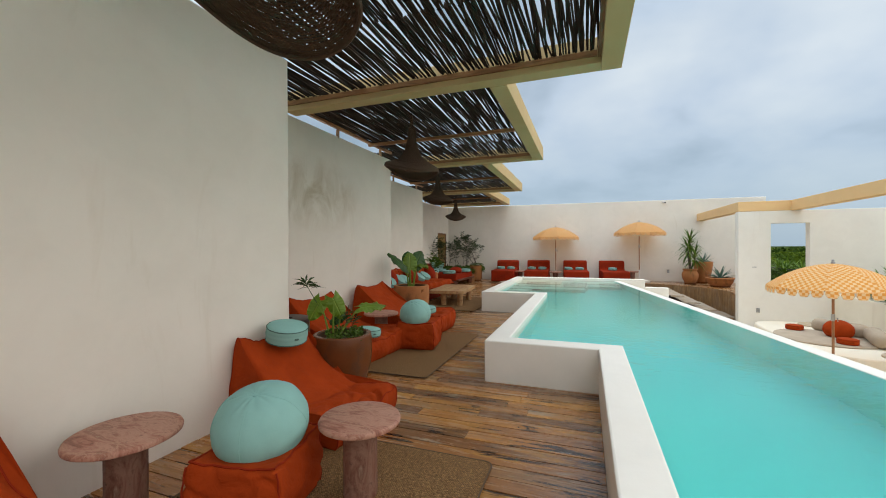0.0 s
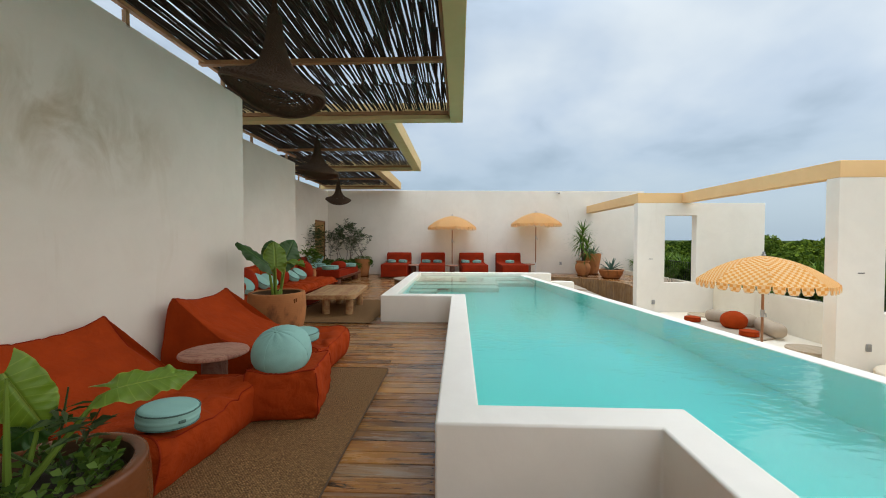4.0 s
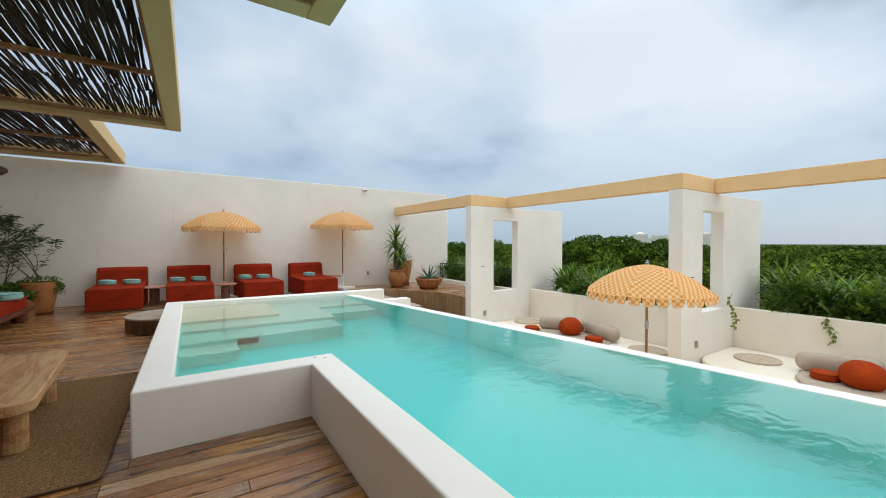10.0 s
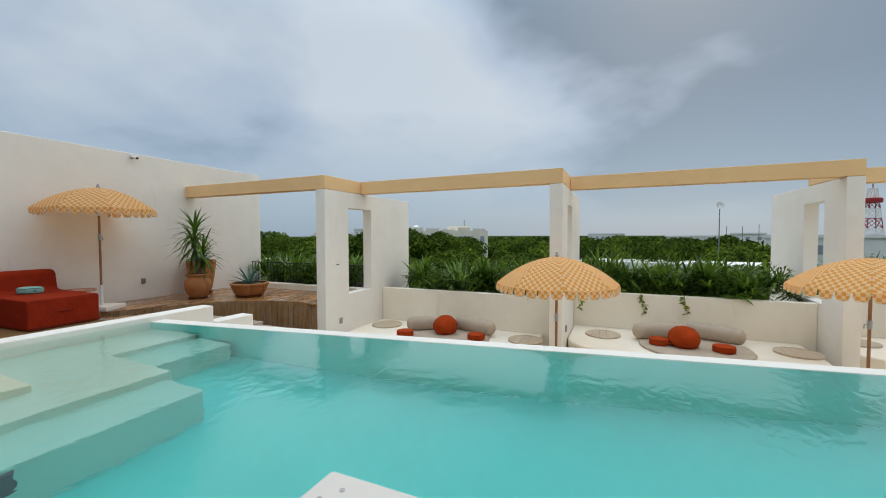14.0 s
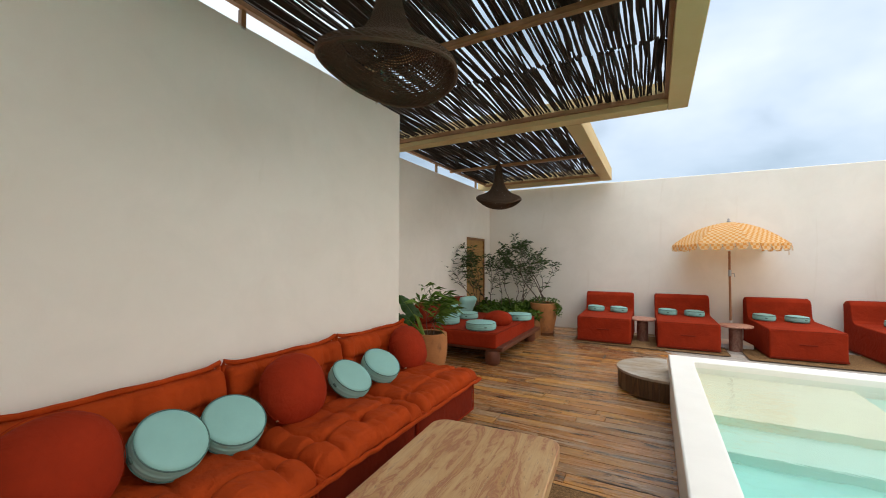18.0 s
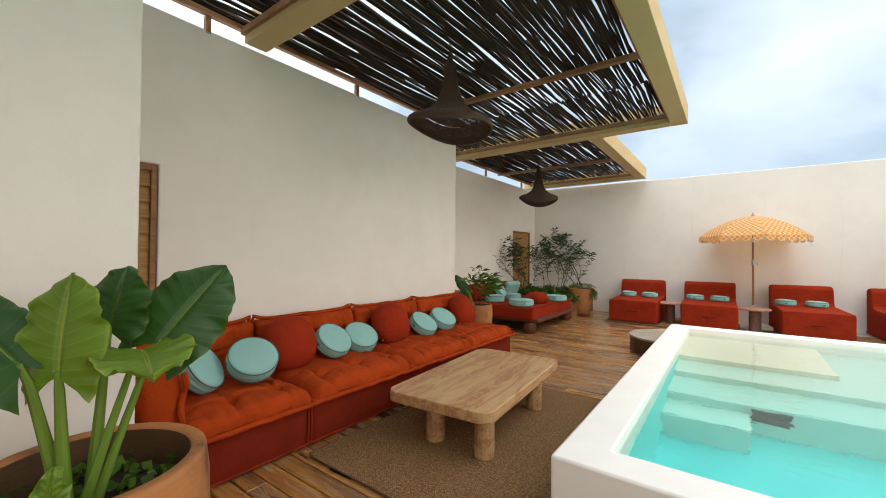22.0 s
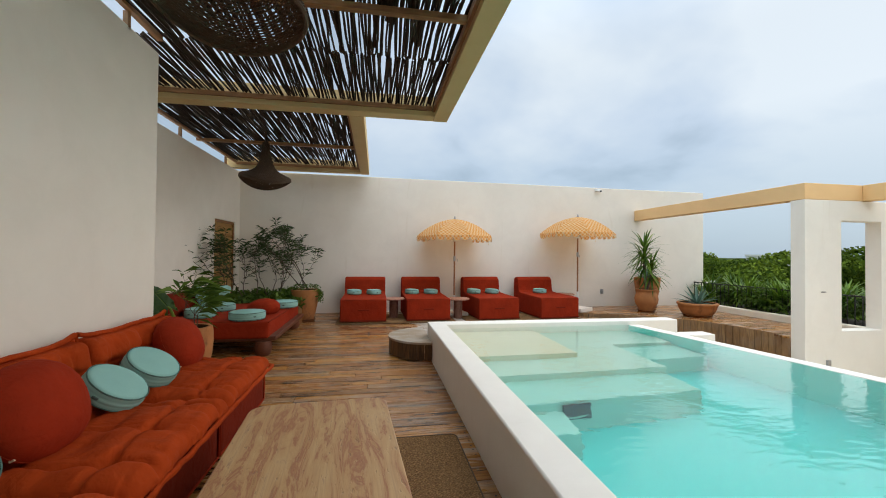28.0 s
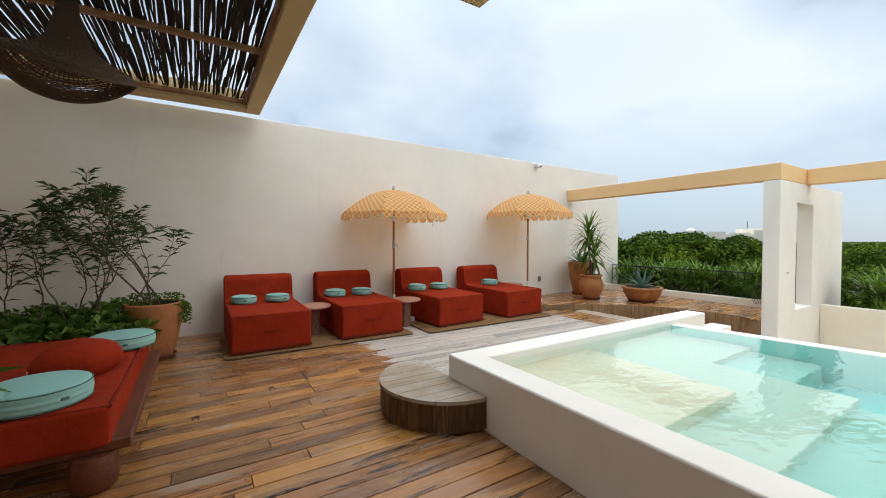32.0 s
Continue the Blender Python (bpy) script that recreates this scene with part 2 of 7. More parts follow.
def timber(name, base, dark, axis="X", rough=0.55, grey=0.0):
    m = Mat(name, rough, spec=0.35)
    s = {"X": (0.12, 1, 1), "Y": (1, 0.12, 1), "Z": (1, 1, 0.12)}[axis]
    co = m.coords("Object", s)
    g = m.noise(co, 22, 5, 0.6, 1.2)
    rnd = m.node("ShaderNodeObjectInfo").outputs["Random"]
    c = m.mix(m.ramp(g, (0.3, 0.0), (0.7, 1.0)), dark, base)
    c = m.mix(m.math("MULTIPLY", rnd, 0.5), c, shade(dark, 1.2))
    c = m.mix(m.ramp(m.noise(co, 5, 4, 0.6, 0.4), (0.5, 0.0), (0.8, 0.6)), c, shade(dark, 0.6))
    if grey:
        c = m.mix(m.ramp(m.noise(m.coords("Object"), 3.5, 4, 0.6), (0.4, 0.0), (0.7, grey)), c, (0.42, 0.38, 0.33))
    m.color(c).bump(g, 0.3, 0.004)
    return m.m


def deck(name, island):
    """Old varnished hardwood boards, each of its own tone, worn grey and black in long patches."""
    m = Mat(name, 0.4, spec=0.6)
    if island:
        rnd = m.node("ShaderNodeNewGeometry").outputs["Random Per Island"]
    else:
        rnd = m.node("ShaderNodeObjectInfo").outputs["Random"]
    sh = m.node("ShaderNodeCombineXYZ")
    m.link(m.math("MULTIPLY", rnd, 37.0), sh.inputs[0])
    m.link(m.math("MULTIPLY", rnd, 91.0), sh.inputs[2])
    co = m.coords("World", (0.55, 4.2, 1.0), sh.outputs[0])
    fine = m.coords("World", (1.0, 15.0, 1.0), sh.outputs[0])
    tone = m.ramp(rnd, (0.0, (0.085, 0.036, 0.018)), (0.16, (0.24, 0.095, 0.032)), (0.34, (0.40, 0.165, 0.042)), (0.46, (0.13, 0.068, 0.040)), (0.60, (0.31, 0.125, 0.038)),
                  (0.76, (0.54, 0.25, 0.055)), (0.88, (0.24, 0.125, 0.062)), (1.0, (0.36, 0.23, 0.125)))
    g = m.noise(fine, 3.2, 6, 0.65, 0.7)
    tone = m.mix(0.35, m.mix(1.0, tone, (1.45, 1.42, 1.38), "MULTIPLY"), (0.36, 0.185, 0.075))
    c = m.mix(m.ramp(g, (0.28, 0.0), (0.72, 1.0)), m.mix(1.0, tone, (0.68, 0.64, 0.62), "MULTIPLY"), tone)
    # varnish left in yellow patches
    c = m.mix(m.ramp(m.noise(co, 1.5, 5, 0.6, 0.6), (0.53, 0.0), (0.62, 0.55)), c, (0.56, 0.265, 0.06))
    # grey bare wood
    wear = m.noise(co, 2.1, 6, 0.68, 0.9)
    c = m.mix(m.ramp(wear, (0.58, 0.0), (0.65, 0.70)), c, (0.40, 0.32, 0.235))
    # black mildew streaks
    rot = m.noise(m.coords("World", (0.9, 8.0, 1.0), sh.outputs[0]), 1.3, 7, 0.70, 1.2)
    c = m.mix(m.ramp(rot, (0.56, 0.0), (0.61, 0.90)), c, (0.022, 0.014, 0.010))
    # a bleached field at the sunny end by the water
    pos = m.node("ShaderNodeSeparateXYZ")
    m.link(m.node("ShaderNodeNewGeometry").outputs["Position"], pos.inputs[0])
    wob = m.noise(m.coords("World", (1.6, 5, 1)), 1.0, 4, 0.6)
    ex = m.math("ADD", pos.outputs["X"], m.math("MULTIPLY", wob, 1.4))
    ey = m.math("ADD", pos.outputs["Y"], m.math("MULTIPLY", wob, 0.5))
    field = m.math("MULTIPLY", m.math("MULTIPLY", m.math("GREATER_THAN", ex, -1.35), m.math("LESS_THAN", pos.outputs["X"], 1.75)), m.math("GREATER_THAN", ey, 13.95))
    pale = m.mix(1.0, m.mix(g, (0.36, 0.32, 0.27), (0.66, 0.62, 0.56)), m.ramp(rnd, (0.0, 0.62), (0.5, 1.0), (1.0, 0.8)), "MULTIPLY")
    pale = m.mix(m.ramp(rot, (0.56, 0.0), (0.64, 0.55)), pale, (0.14, 0.11, 0.085))
    c = m.mix(m.math("MULTIPLY", field, 0.86), c, pale)
    # hairline grain and scuffs along each board
    hair = m.noise(m.coords("World", (1.6, 70.0, 1.0), sh.outputs[0]), 2.4, 4, 0.6, 0.3)
    c = m.mix(m.ramp(hair, (0.50, 0.0), (0.70, 0.55)), c, m.mix(1.0, c, (0.42, 0.38, 0.36), "MULTIPLY"))
    scuff = m.noise(m.coords("World", (2.2, 22.0, 1.0), sh.outputs[0]), 1.9, 5, 0.7, 0.5)
    c = m.mix(m.ramp(scuff, (0.60, 0.0), (0.68, 0.50)), c, (0.50, 0.42, 0.32))
    m.color(c)
    m.rough(m.mix(m.math("MULTIPLY", field, 1.0), m.ramp(wear, (0.4, 0.15), (0.66, 0.40)), (0.7, 0.7, 0.7)))
    m.bump(g, 0.35, 0.006).bump(rot, 0.2, 0.006).bump(hair, 0.15, 0.002)
    return m.m


def stone(name):
    """Travertine-like slab: long veins, pits."""
    m = Mat(name, 0.5, spec=0.4)
    co = m.coords("Object", (1.0, 1.0, 1.0))
    v = m.noise(m.coords("Object", (6.0, 0.9, 6.0)), 1.6, 7, 0.68, 1.1)
    c = m.ramp(v, (0.30, (0.23, 0.105, 0.050)), (0.40, (0.44, 0.24, 0.100)), (0.45, (0.33, 0.130, 0.064)), (0.50, (0.46, 0.265, 0.118)), (0.62, (0.52, 0.33, 0.160)), (0.70, (0.32, 0.18, 0.105)))
    line = m.noise(m.coords("Object", (60.0, 1.2, 60.0)), 1.6, 4, 0.6, 0.2)
    c = m.mix(m.ramp(line, (0.52, 0.0), (0.68, 0.45)), c, (0.34, 0.19, 0.10))
    pit = m.noise(m.coords("Object", (18, 5, 18)), 3.0, 3, 0.6)
    c = m.mix(m.ramp(pit, (0.66, 0.0), (0.72, 0.7)), c, (0.20, 0.12, 0.07))
    m.color(c).bump(m.ramp(pit, (0.6, 1.0), (0.72, 0.0)), 0.4, 0.004).bump(m.noise(co, 40, 3), 0.1, 0.002)
    return m.m


def marble(name, k=1.0):
    """Rose stone of the small round tables; k: colour factor, lower is darker."""
    m = Mat(name, 0.55, spec=0.35)
    v = m.noise(m.coords("Object", (1, 3.0, 1)), 4.2, 8, 0.70, 0.9)
    c = m.ramp(v, (0.30, (0.15, 0.055, 0.035)), (0.42, (0.36, 0.155, 0.11)), (0.52, (0.48, 0.27, 0.20)), (0.60, (0.30, 0.125, 0.085)), (0.72, (0.60, 0.45, 0.35)))
    pit = m.noise(m.coords("Object"), 38, 4, 0.6)
    c = m.mix(m.ramp(pit, (0.60, 0.0), (0.70, 0.6)), c, (0.14, 0.065, 0.045))
    c = m.mix(1.0, c, (k, k * 0.95, k * 0.9), "MULTIPLY")
    m.color(c).bump(v, 0.1, 0.003)
    return m.m


def leafmat(name, a, b, rough=0.5, spec=0.25, stand=0.0):
    """Leaves; stand: tone changes a metre from tree to tree, crown shading painted in."""
    m = Mat(name, rough, spec=spec)
    isl = m.node("ShaderNodeNewGeometry").outputs["Random Per Island"]
    c = m.mix(isl, a, b)
    c = m.mix(m.ramp(m.noise(m.coords("World"), 1.4, 3), (0.35, 0.0), (0.7, 0.4)), c, shade(a, 0.6))
    if stand:
        # crown light and shade put into the colour: brighter and darker stretches by noise
        c = m.mix(m.ramp(m.noise(m.coords("World"), stand, 2, 0.5), (0.38, 0.0), (0.62, 1.0)), m.mix(1.0, c, (0.50, 0.58, 0.55), "MULTIPLY"), m.mix(1.0, c, (1.35, 1.25, 1.0), "MULTIPLY"))
    m.color(c)
    m.bsdf.inputs["Subsurface Weight"].default_value = 0.0
    tr = m.node("ShaderNodeBsdfTranslucent")
    m.link(c, tr.inputs[0])
    mx = m.node("ShaderNodeMixShader")
    mx.inputs[0].default_value = 0.22
    m.link(m.bsdf.outputs[0], mx.inputs[1])
    m.link(tr.outputs[0], mx.inputs[2])
    m.link(mx.outputs[0], m.t.nodes["Material Output"].inputs[0])
    return m.m


def ear_mat(name, a, b, vein):
    """A big leaf: pale ribs that fan from the middle (across and along stored as UV), darker web between."""
    m = Mat(name, 0.36, spec=0.45)
    uv = m.node("ShaderNodeUVMap")
    uv.uv_map = "uv"
    sp = m.node("ShaderNodeSeparateXYZ")
    m.link(uv.outputs[0], sp.inputs[0])
    across = m.math("ABSOLUTE", sp.outputs[0])
    run = m.math("FRACT", m.math("SUBTRACT", m.math("MULTIPLY", sp.outputs[1], 9.0), m.math("MULTIPLY", across, 1.6)))
    rib = m.math("ABSOLUTE", m.math("SUBTRACT", run, 0.5))
    lines = m.ramp(rib, (0.0, 1.0), (0.07, 0.0))
    mid = m.ramp(across, (0.025, 1.0), (0.06, 0.0))
    co = m.coords("Object")
    c = m.mix(m.noise(co, 7, 4), a, b)
    c = m.mix(m.ramp(m.noise(co, 3, 3), (0.5, 0.0), (0.8, 0.5)), c, shade(a, 0.6))
    c = m.mix(m.math("MULTIPLY", lines, 0.40), c, vein)
    c = m.mix(mid, c, vein)
    c = m.mix(m.ramp(across, (0.90, 0.0), (1.0, 0.7)), c, shade(vein, 0.9))
    m.color(c).bump(rib, 0.16, 0.01)
    tr = m.node("ShaderNodeBsdfTranslucent")
    m.link(c, tr.inputs[0])
    mx = m.node("ShaderNodeMixShader")
    mx.inputs[0].default_value = 0.25
    m.link(m.bsdf.outputs[0], mx.inputs[1])
    m.link(tr.outputs[0], mx.inputs[2])
    m.link(mx.outputs[0], m.t.nodes["Material Output"].inputs[0])
    return m.m


def water_mat():
    """Clear tinted water: what lies under it shows through, the sky is mirrored at low angles."""
    m = Mat("water", 0.02)
    co = m.coords("World")
    h = m.math("ADD", m.math("MULTIPLY", m.noise(m.coords("World", (1.0, 1.5, 1.0)), 1.1, 2, 0.4, 0.6), 0.4), m.math("MULTIPLY", m.noise(m.coords("World", (1.0, 1.6, 1.0)), 5.5, 2, 0.4, 1.2), 0.30))
    b = m.node("ShaderNodeBump")
    b.inputs["Strength"].default_value, b.inputs["Distance"].default_value = 0.24, 0.05
    m.link(h, b.inputs["Height"])
    gl = m.node("ShaderNodeBsdfGlossy")
    gl.inputs["Roughness"].default_value = 0.03
    m.link(b.outputs[0], gl.inputs["Normal"])
    tr = m.node("ShaderNodeBsdfRefraction")
    tr.inputs["Color"].default_value = (0.93, 1.0, 0.97, 1)
    tr.inputs["Roughness"].default_value = 0.0
    tr.inputs["IOR"].default_value = 1.33
    m.link(b.outputs[0], tr.inputs["Normal"])
    fr = m.node("ShaderNodeFresnel")
    fr.inputs["IOR"].default_value = 1.33
    m.link(b.outputs[0], fr.inputs["Normal"])
    mx = m.node("ShaderNodeMixShader")
    m.link(fr.outputs[0], mx.inputs[0])
    m.link(tr.outputs[0], mx.inputs[1])
    m.link(gl.outputs[0], mx.inputs[2])
    m.link(mx.outputs[0], m.t.nodes["Material Output"].inputs[0])
    return m.m


def checker_mat():
    """Umbrella cotton: ochre and cream checks woven round the canopy (angle and slope stored as UV)."""
    m = Mat("umbrella_cotton", 0.8, spec=0.2)
    uv = m.node("ShaderNodeUVMap")
    uv.uv_map = "uv"
    ck = m.node("ShaderNodeTexChecker")
    ck.inputs["Scale"].default_value = 1.0
    ck.inputs["Color1"].default_value = (0.82, 0.37, 0.085, 1)
    ck.inputs["Color2"].default_value = (0.90, 0.63, 0.35, 1)
    m.link(uv.outputs[0], ck.inputs["Vector"])
    c = m.mix(m.ramp(m.noise(m.coords("Object"), 9, 4), (0.35, 0.0), (0.75, 0.12)), ck.outputs["Color"], (0.70, 0.40, 0.16))
    m.color(c)
    tr = m.node("ShaderNodeBsdfTranslucent")
    m.link(c, tr.inputs[0])
    mx = m.node("ShaderNodeMixShader")
    mx.inputs[0].default_value = 0.48
    m.link(m.bsdf.outputs[0], mx.inputs[1])
    m.link(tr.outputs[0], mx.inputs[2])
    m.link(mx.outputs[0], m.t.nodes["Material Output"].inputs[0])
    return m.m


def rug_mat():
    """Coarse sisal: knots in diagonal rows, brown with paler fibres."""
    m = Mat("sisal_weave", 0.95, spec=0.1)
    co = m.coords("World")
    knots = m.node("ShaderNodeTexVoronoi")
    knots.inputs["Scale"].default_value = 75
    m.link(m.coords("World", (1.0, 1.6, 1.0)), knots.inputs["Vector"])
    d = knots.outputs["Distance"]
    br = m.node("ShaderNodeTexWave", wave_type="BANDS", bands_direction="DIAGONAL")
    br.inputs["Scale"].default_value, br.inputs["Distortion"].default_value = 38, 3.0
    m.link(co, br.inputs["Vector"])
    n = m.noise(co, 55, 3, 0.6)
    c = m.mix(m.ramp(n, (0.3, 0.0), (0.7, 1.0)), (0.23, 0.112, 0.045), (0.60, 0.35, 0.15))
    c = m.mix(m.ramp(d, (0.15, 0.0), (0.7, 0.75)), c, (0.080, 0.042, 0.020))
    c = m.mix(m.math("MULTIPLY", br.outputs["Fac"], 0.35), c, (0.10, 0.052, 0.024))
    c = m.mix(m.ramp(m.noise(co, 2.2, 4), (0.4, 0.0), (0.8, 0.4)), c, (0.25, 0.14, 0.065))
    m.color(c).bump(d, 0.7, 0.01).bump(br.outputs["Fac"], 0.4, 0.006)
    return m.m


M = {}
M["wall"] = plaster("lime_plaster", (0.865, 0.815, 0.735), (0.80, 0.745, 0.655), 0.24)
M["wall_leak"] = plaster("lime_plaster_water_marked", (0.865, 0.815, 0.735), (0.80, 0.745, 0.655), 0.24, leak=(5.05, 2.28, 1.3, 0.62))
M["coping"] = plaster("coping_plaster", (0.85, 0.81, 0.735), (0.79, 0.745, 0.665), 0.14, 0.65)
M["cabana"] = plaster("cabana_plaster", (0.89, 0.82, 0.69), (0.84, 0.74, 0.59), 0.34)
M["pillar"] = plaster("pillar_plaster", (0.87, 0.825, 0.745), (0.81, 0.755, 0.665), 0.20)
M["ochre"] = plaster("ochre_paint", (0.60, 0.44, 0.215), (0.53, 0.38, 0.18), 0.05, 0.7)
M["peach"] = plaster("peach_paint", (0.87, 0.57, 0.28), (0.82, 0.52, 0.25), 0.05, 0.7)
M["pool_ledge"] = plaster("pool_ledge_plaster", (0.82, 0.79, 0.66), (0.74, 0.69, 0.54), 0.40, 0.6)
M["pool_step1"] = plaster("pool_step_pale", (0.54, 0.71, 0.63), (0.50, 0.67, 0.59), 0.1, 0.6)
M["pool_step2"] = plaster("pool_step_mint", (0.38, 0.69, 0.625), (0.34, 0.65, 0.59), 0.05, 0.6)
M["pool_floor"] = plaster("pool_floor_aqua", (0.080, 0.66, 0.64), (0.072, 0.62, 0.605), 0.0, 0.6)
# floor's aqua made lighter, to make up for weaker light on upright sides
M["pool_side"] = plaster("pool_side_aqua_light_lifted", (0.12, 0.74, 0.695), (0.11, 0.71, 0.665), 0.0, 0.6)
M["water"] = water_mat()
M["deck"], M["deck_far"] = deck("deck_boards", False), deck("deck_boards_far", True)
# near-black below the boards: the shade in the gaps is in this colour
M["under"] = plain("underfloor_gap_shade", (0.02, 0.016, 0.012), 0.9, bump=0)
M["rug"] = rug_mat()
M["orange"] = cloth("rust_orange_canvas", (0.41, 0.050, 0.008), crease=1.5)
M["red"] = cloth("brick_red_canvas", (0.31, 0.027, 0.008), crease=1.3)
M["darkred"] = cloth("deep_red_canvas", (0.20, 0.020, 0.007))
M["mint"] = cloth("mint_canvas", (0.28, 0.53, 0.48), fade=0.06, crease=0.25)
M["mint_trim"] = cloth("mint_piping", (0.09, 0.17, 0.15))
M["beige"] = cloth("beige_canvas", (0.50, 0.40, 0.30), fade=0.1)
M["clay"] = clay("terracotta", (0.42, 0.170, 0.060))
M["clay_dark"] = clay("smoked_terracotta", (0.155, 0.050, 0.016), 0.27, 0.010)
# pot insides: damp clay, with the shade of the hollow put into the colour
M["clay_damp_shade"] = clay("damp_shaded_clay_inside", (0.085, 0.042, 0.018), 0.7)
M["soil"] = plain("potting_soil", (0.03, 0.021, 0.015), 0.95, grain=60, bump=0.6)
M["stone"] = stone("travertine")
M["marble"] = marble("rose_stone")
M["stone_leg"] = marble("facetted_rose_stone", 0.55)
M["wood"] = timber("oiled_wood", (0.40, 0.20, 0.075), (0.19, 0.085, 0.034), "X")
M["wood_y"] = timber("oiled_wood_lengthwise", (0.40, 0.20, 0.075), (0.19, 0.085, 0.034), "Y")
M["wood_z"] = timber("weathered_upright_boards", (0.46, 0.26, 0.105), (0.19, 0.095, 0.04), "Z", grey=0.2)
M["redwood"] = timber("reddish_wood", (0.20, 0.060, 0.024), (0.085, 0.025, 0.012), "Y")
M["door_wood"] = timber("honey_wood_slats", (0.52, 0.30, 0.085), (0.28, 0.14, 0.04), "Y")
M["step_top"] = timber("bleached_boards", (0.46, 0.37, 0.27), (0.24, 0.165, 0.10), "X", 0.65, grey=0.75)
M["disc"] = timber("pale_round_wood", (0.62, 0.50, 0.36), (0.45, 0.34, 0.23), "Y", 0.6)
M["stick"] = timber("dark_sticks", (0.058, 0.036, 0.020), (0.014, 0.009, 0.006), "Y", 0.9)
M["wicker"] = plain("dark_wicker", (0.085, 0.050, 0.028), 0.9, grain=90, amount=0.4, bump=0.5)
M["wood_dark"] = timber("dark_wet_boards", (0.20, 0.105, 0.042), (0.040, 0.019, 0.010), "Z", 0.45)
M["pole"] = timber("umbrella_pole_wood", (0.40, 0.20, 0.10), (0.25, 0.11, 0.05), "Z")
M["white_metal"] = plain("white_metal", (0.78, 0.76, 0.72), 0.45, bump=0.03)
M["metal"] = plain("steel", (0.42, 0.42, 0.42), 0.35, 1.0, bump=0.02)
M["black"] = plain("black_iron", (0.018, 0.018, 0.018), 0.5, bump=0.05)
M["outlet"] = plain("grey_plastic", (0.30, 0.30, 0.29), 0.5, bump=0.02)
M["cotton"] = checker_mat()
M["fringe"] = cloth("cream_fringe", (0.78, 0.62, 0.42))
M["leaf_big"] = ear_mat("elephant_ear_leaf", (0.018, 0.070, 0.014), (0.038, 0.115, 0.016), (0.085, 0.17, 0.025))
M["leaf_lime"] = ear_mat("young_leaf", (0.165, 0.285, 0.024), (0.115, 0.22, 0.020), (0.32, 0.42, 0.06))
M["stem"] = leafmat("green_stalk", (0.215, 0.33, 0.05), (0.165, 0.275, 0.04))
M["leaf_thin"] = leafmat("oleander_leaf", (0.026, 0.055, 0.016), (0.080, 0.130, 0.040))
M["leaf_bush"] = leafmat("shrub_leaf", (0.040, 0.090, 0.012), (0.130, 0.225, 0.030))
M["leaf_palm"] = leafmat("palm_leaf", (0.035, 0.095, 0.010), (0.190, 0.320, 0.036))
M["leaf_agave"] = leafmat("agave_leaf", (0.075, 0.155, 0.120), (0.12, 0.22, 0.16))
M["leaf_yellow"] = leafmat("variegated_leaf", (0.30, 0.33, 0.06), (0.14, 0.22, 0.04))
M["bark"] = timber("grey_bark", (0.17, 0.125, 0.09), (0.07, 0.05, 0.038), "Z", 0.9)
M["forest"] = leafmat("forest_leaf", (0.032, 0.066, 0.010), (0.180, 0.265, 0.033), 0.9, 0.08, 0.22)
M["forest_far"] = leafmat("far_forest_leaf", (0.036, 0.070, 0.014), (0.122, 0.180, 0.030), 0.95, 0.05, 0.06)
M["ground"] = plain("forest_ground", (0.035, 0.05, 0.018), 0.95, grain=0.3)
M["concrete"] = plaster("raw_concrete", (0.90, 0.82, 0.69), (0.78, 0.70, 0.57), 0.6)
M["white_bldg"] = plaster("white_building", (0.86, 0.84, 0.80), (0.80, 0.78, 0.73), 0.1)
M["niche_shade"] = plain("opening_shade", (0.06, 0.07, 0.08), 0.35, bump=0)
M["glass_far"] = plain("hazy_window", (0.30, 0.33, 0.36), 0.4, bump=0)
M["tower_red"] = plain("tower_red", (0.42, 0.03, 0.03), 0.6)

# ---- mesh helpers ----
RND = random.Random(7)


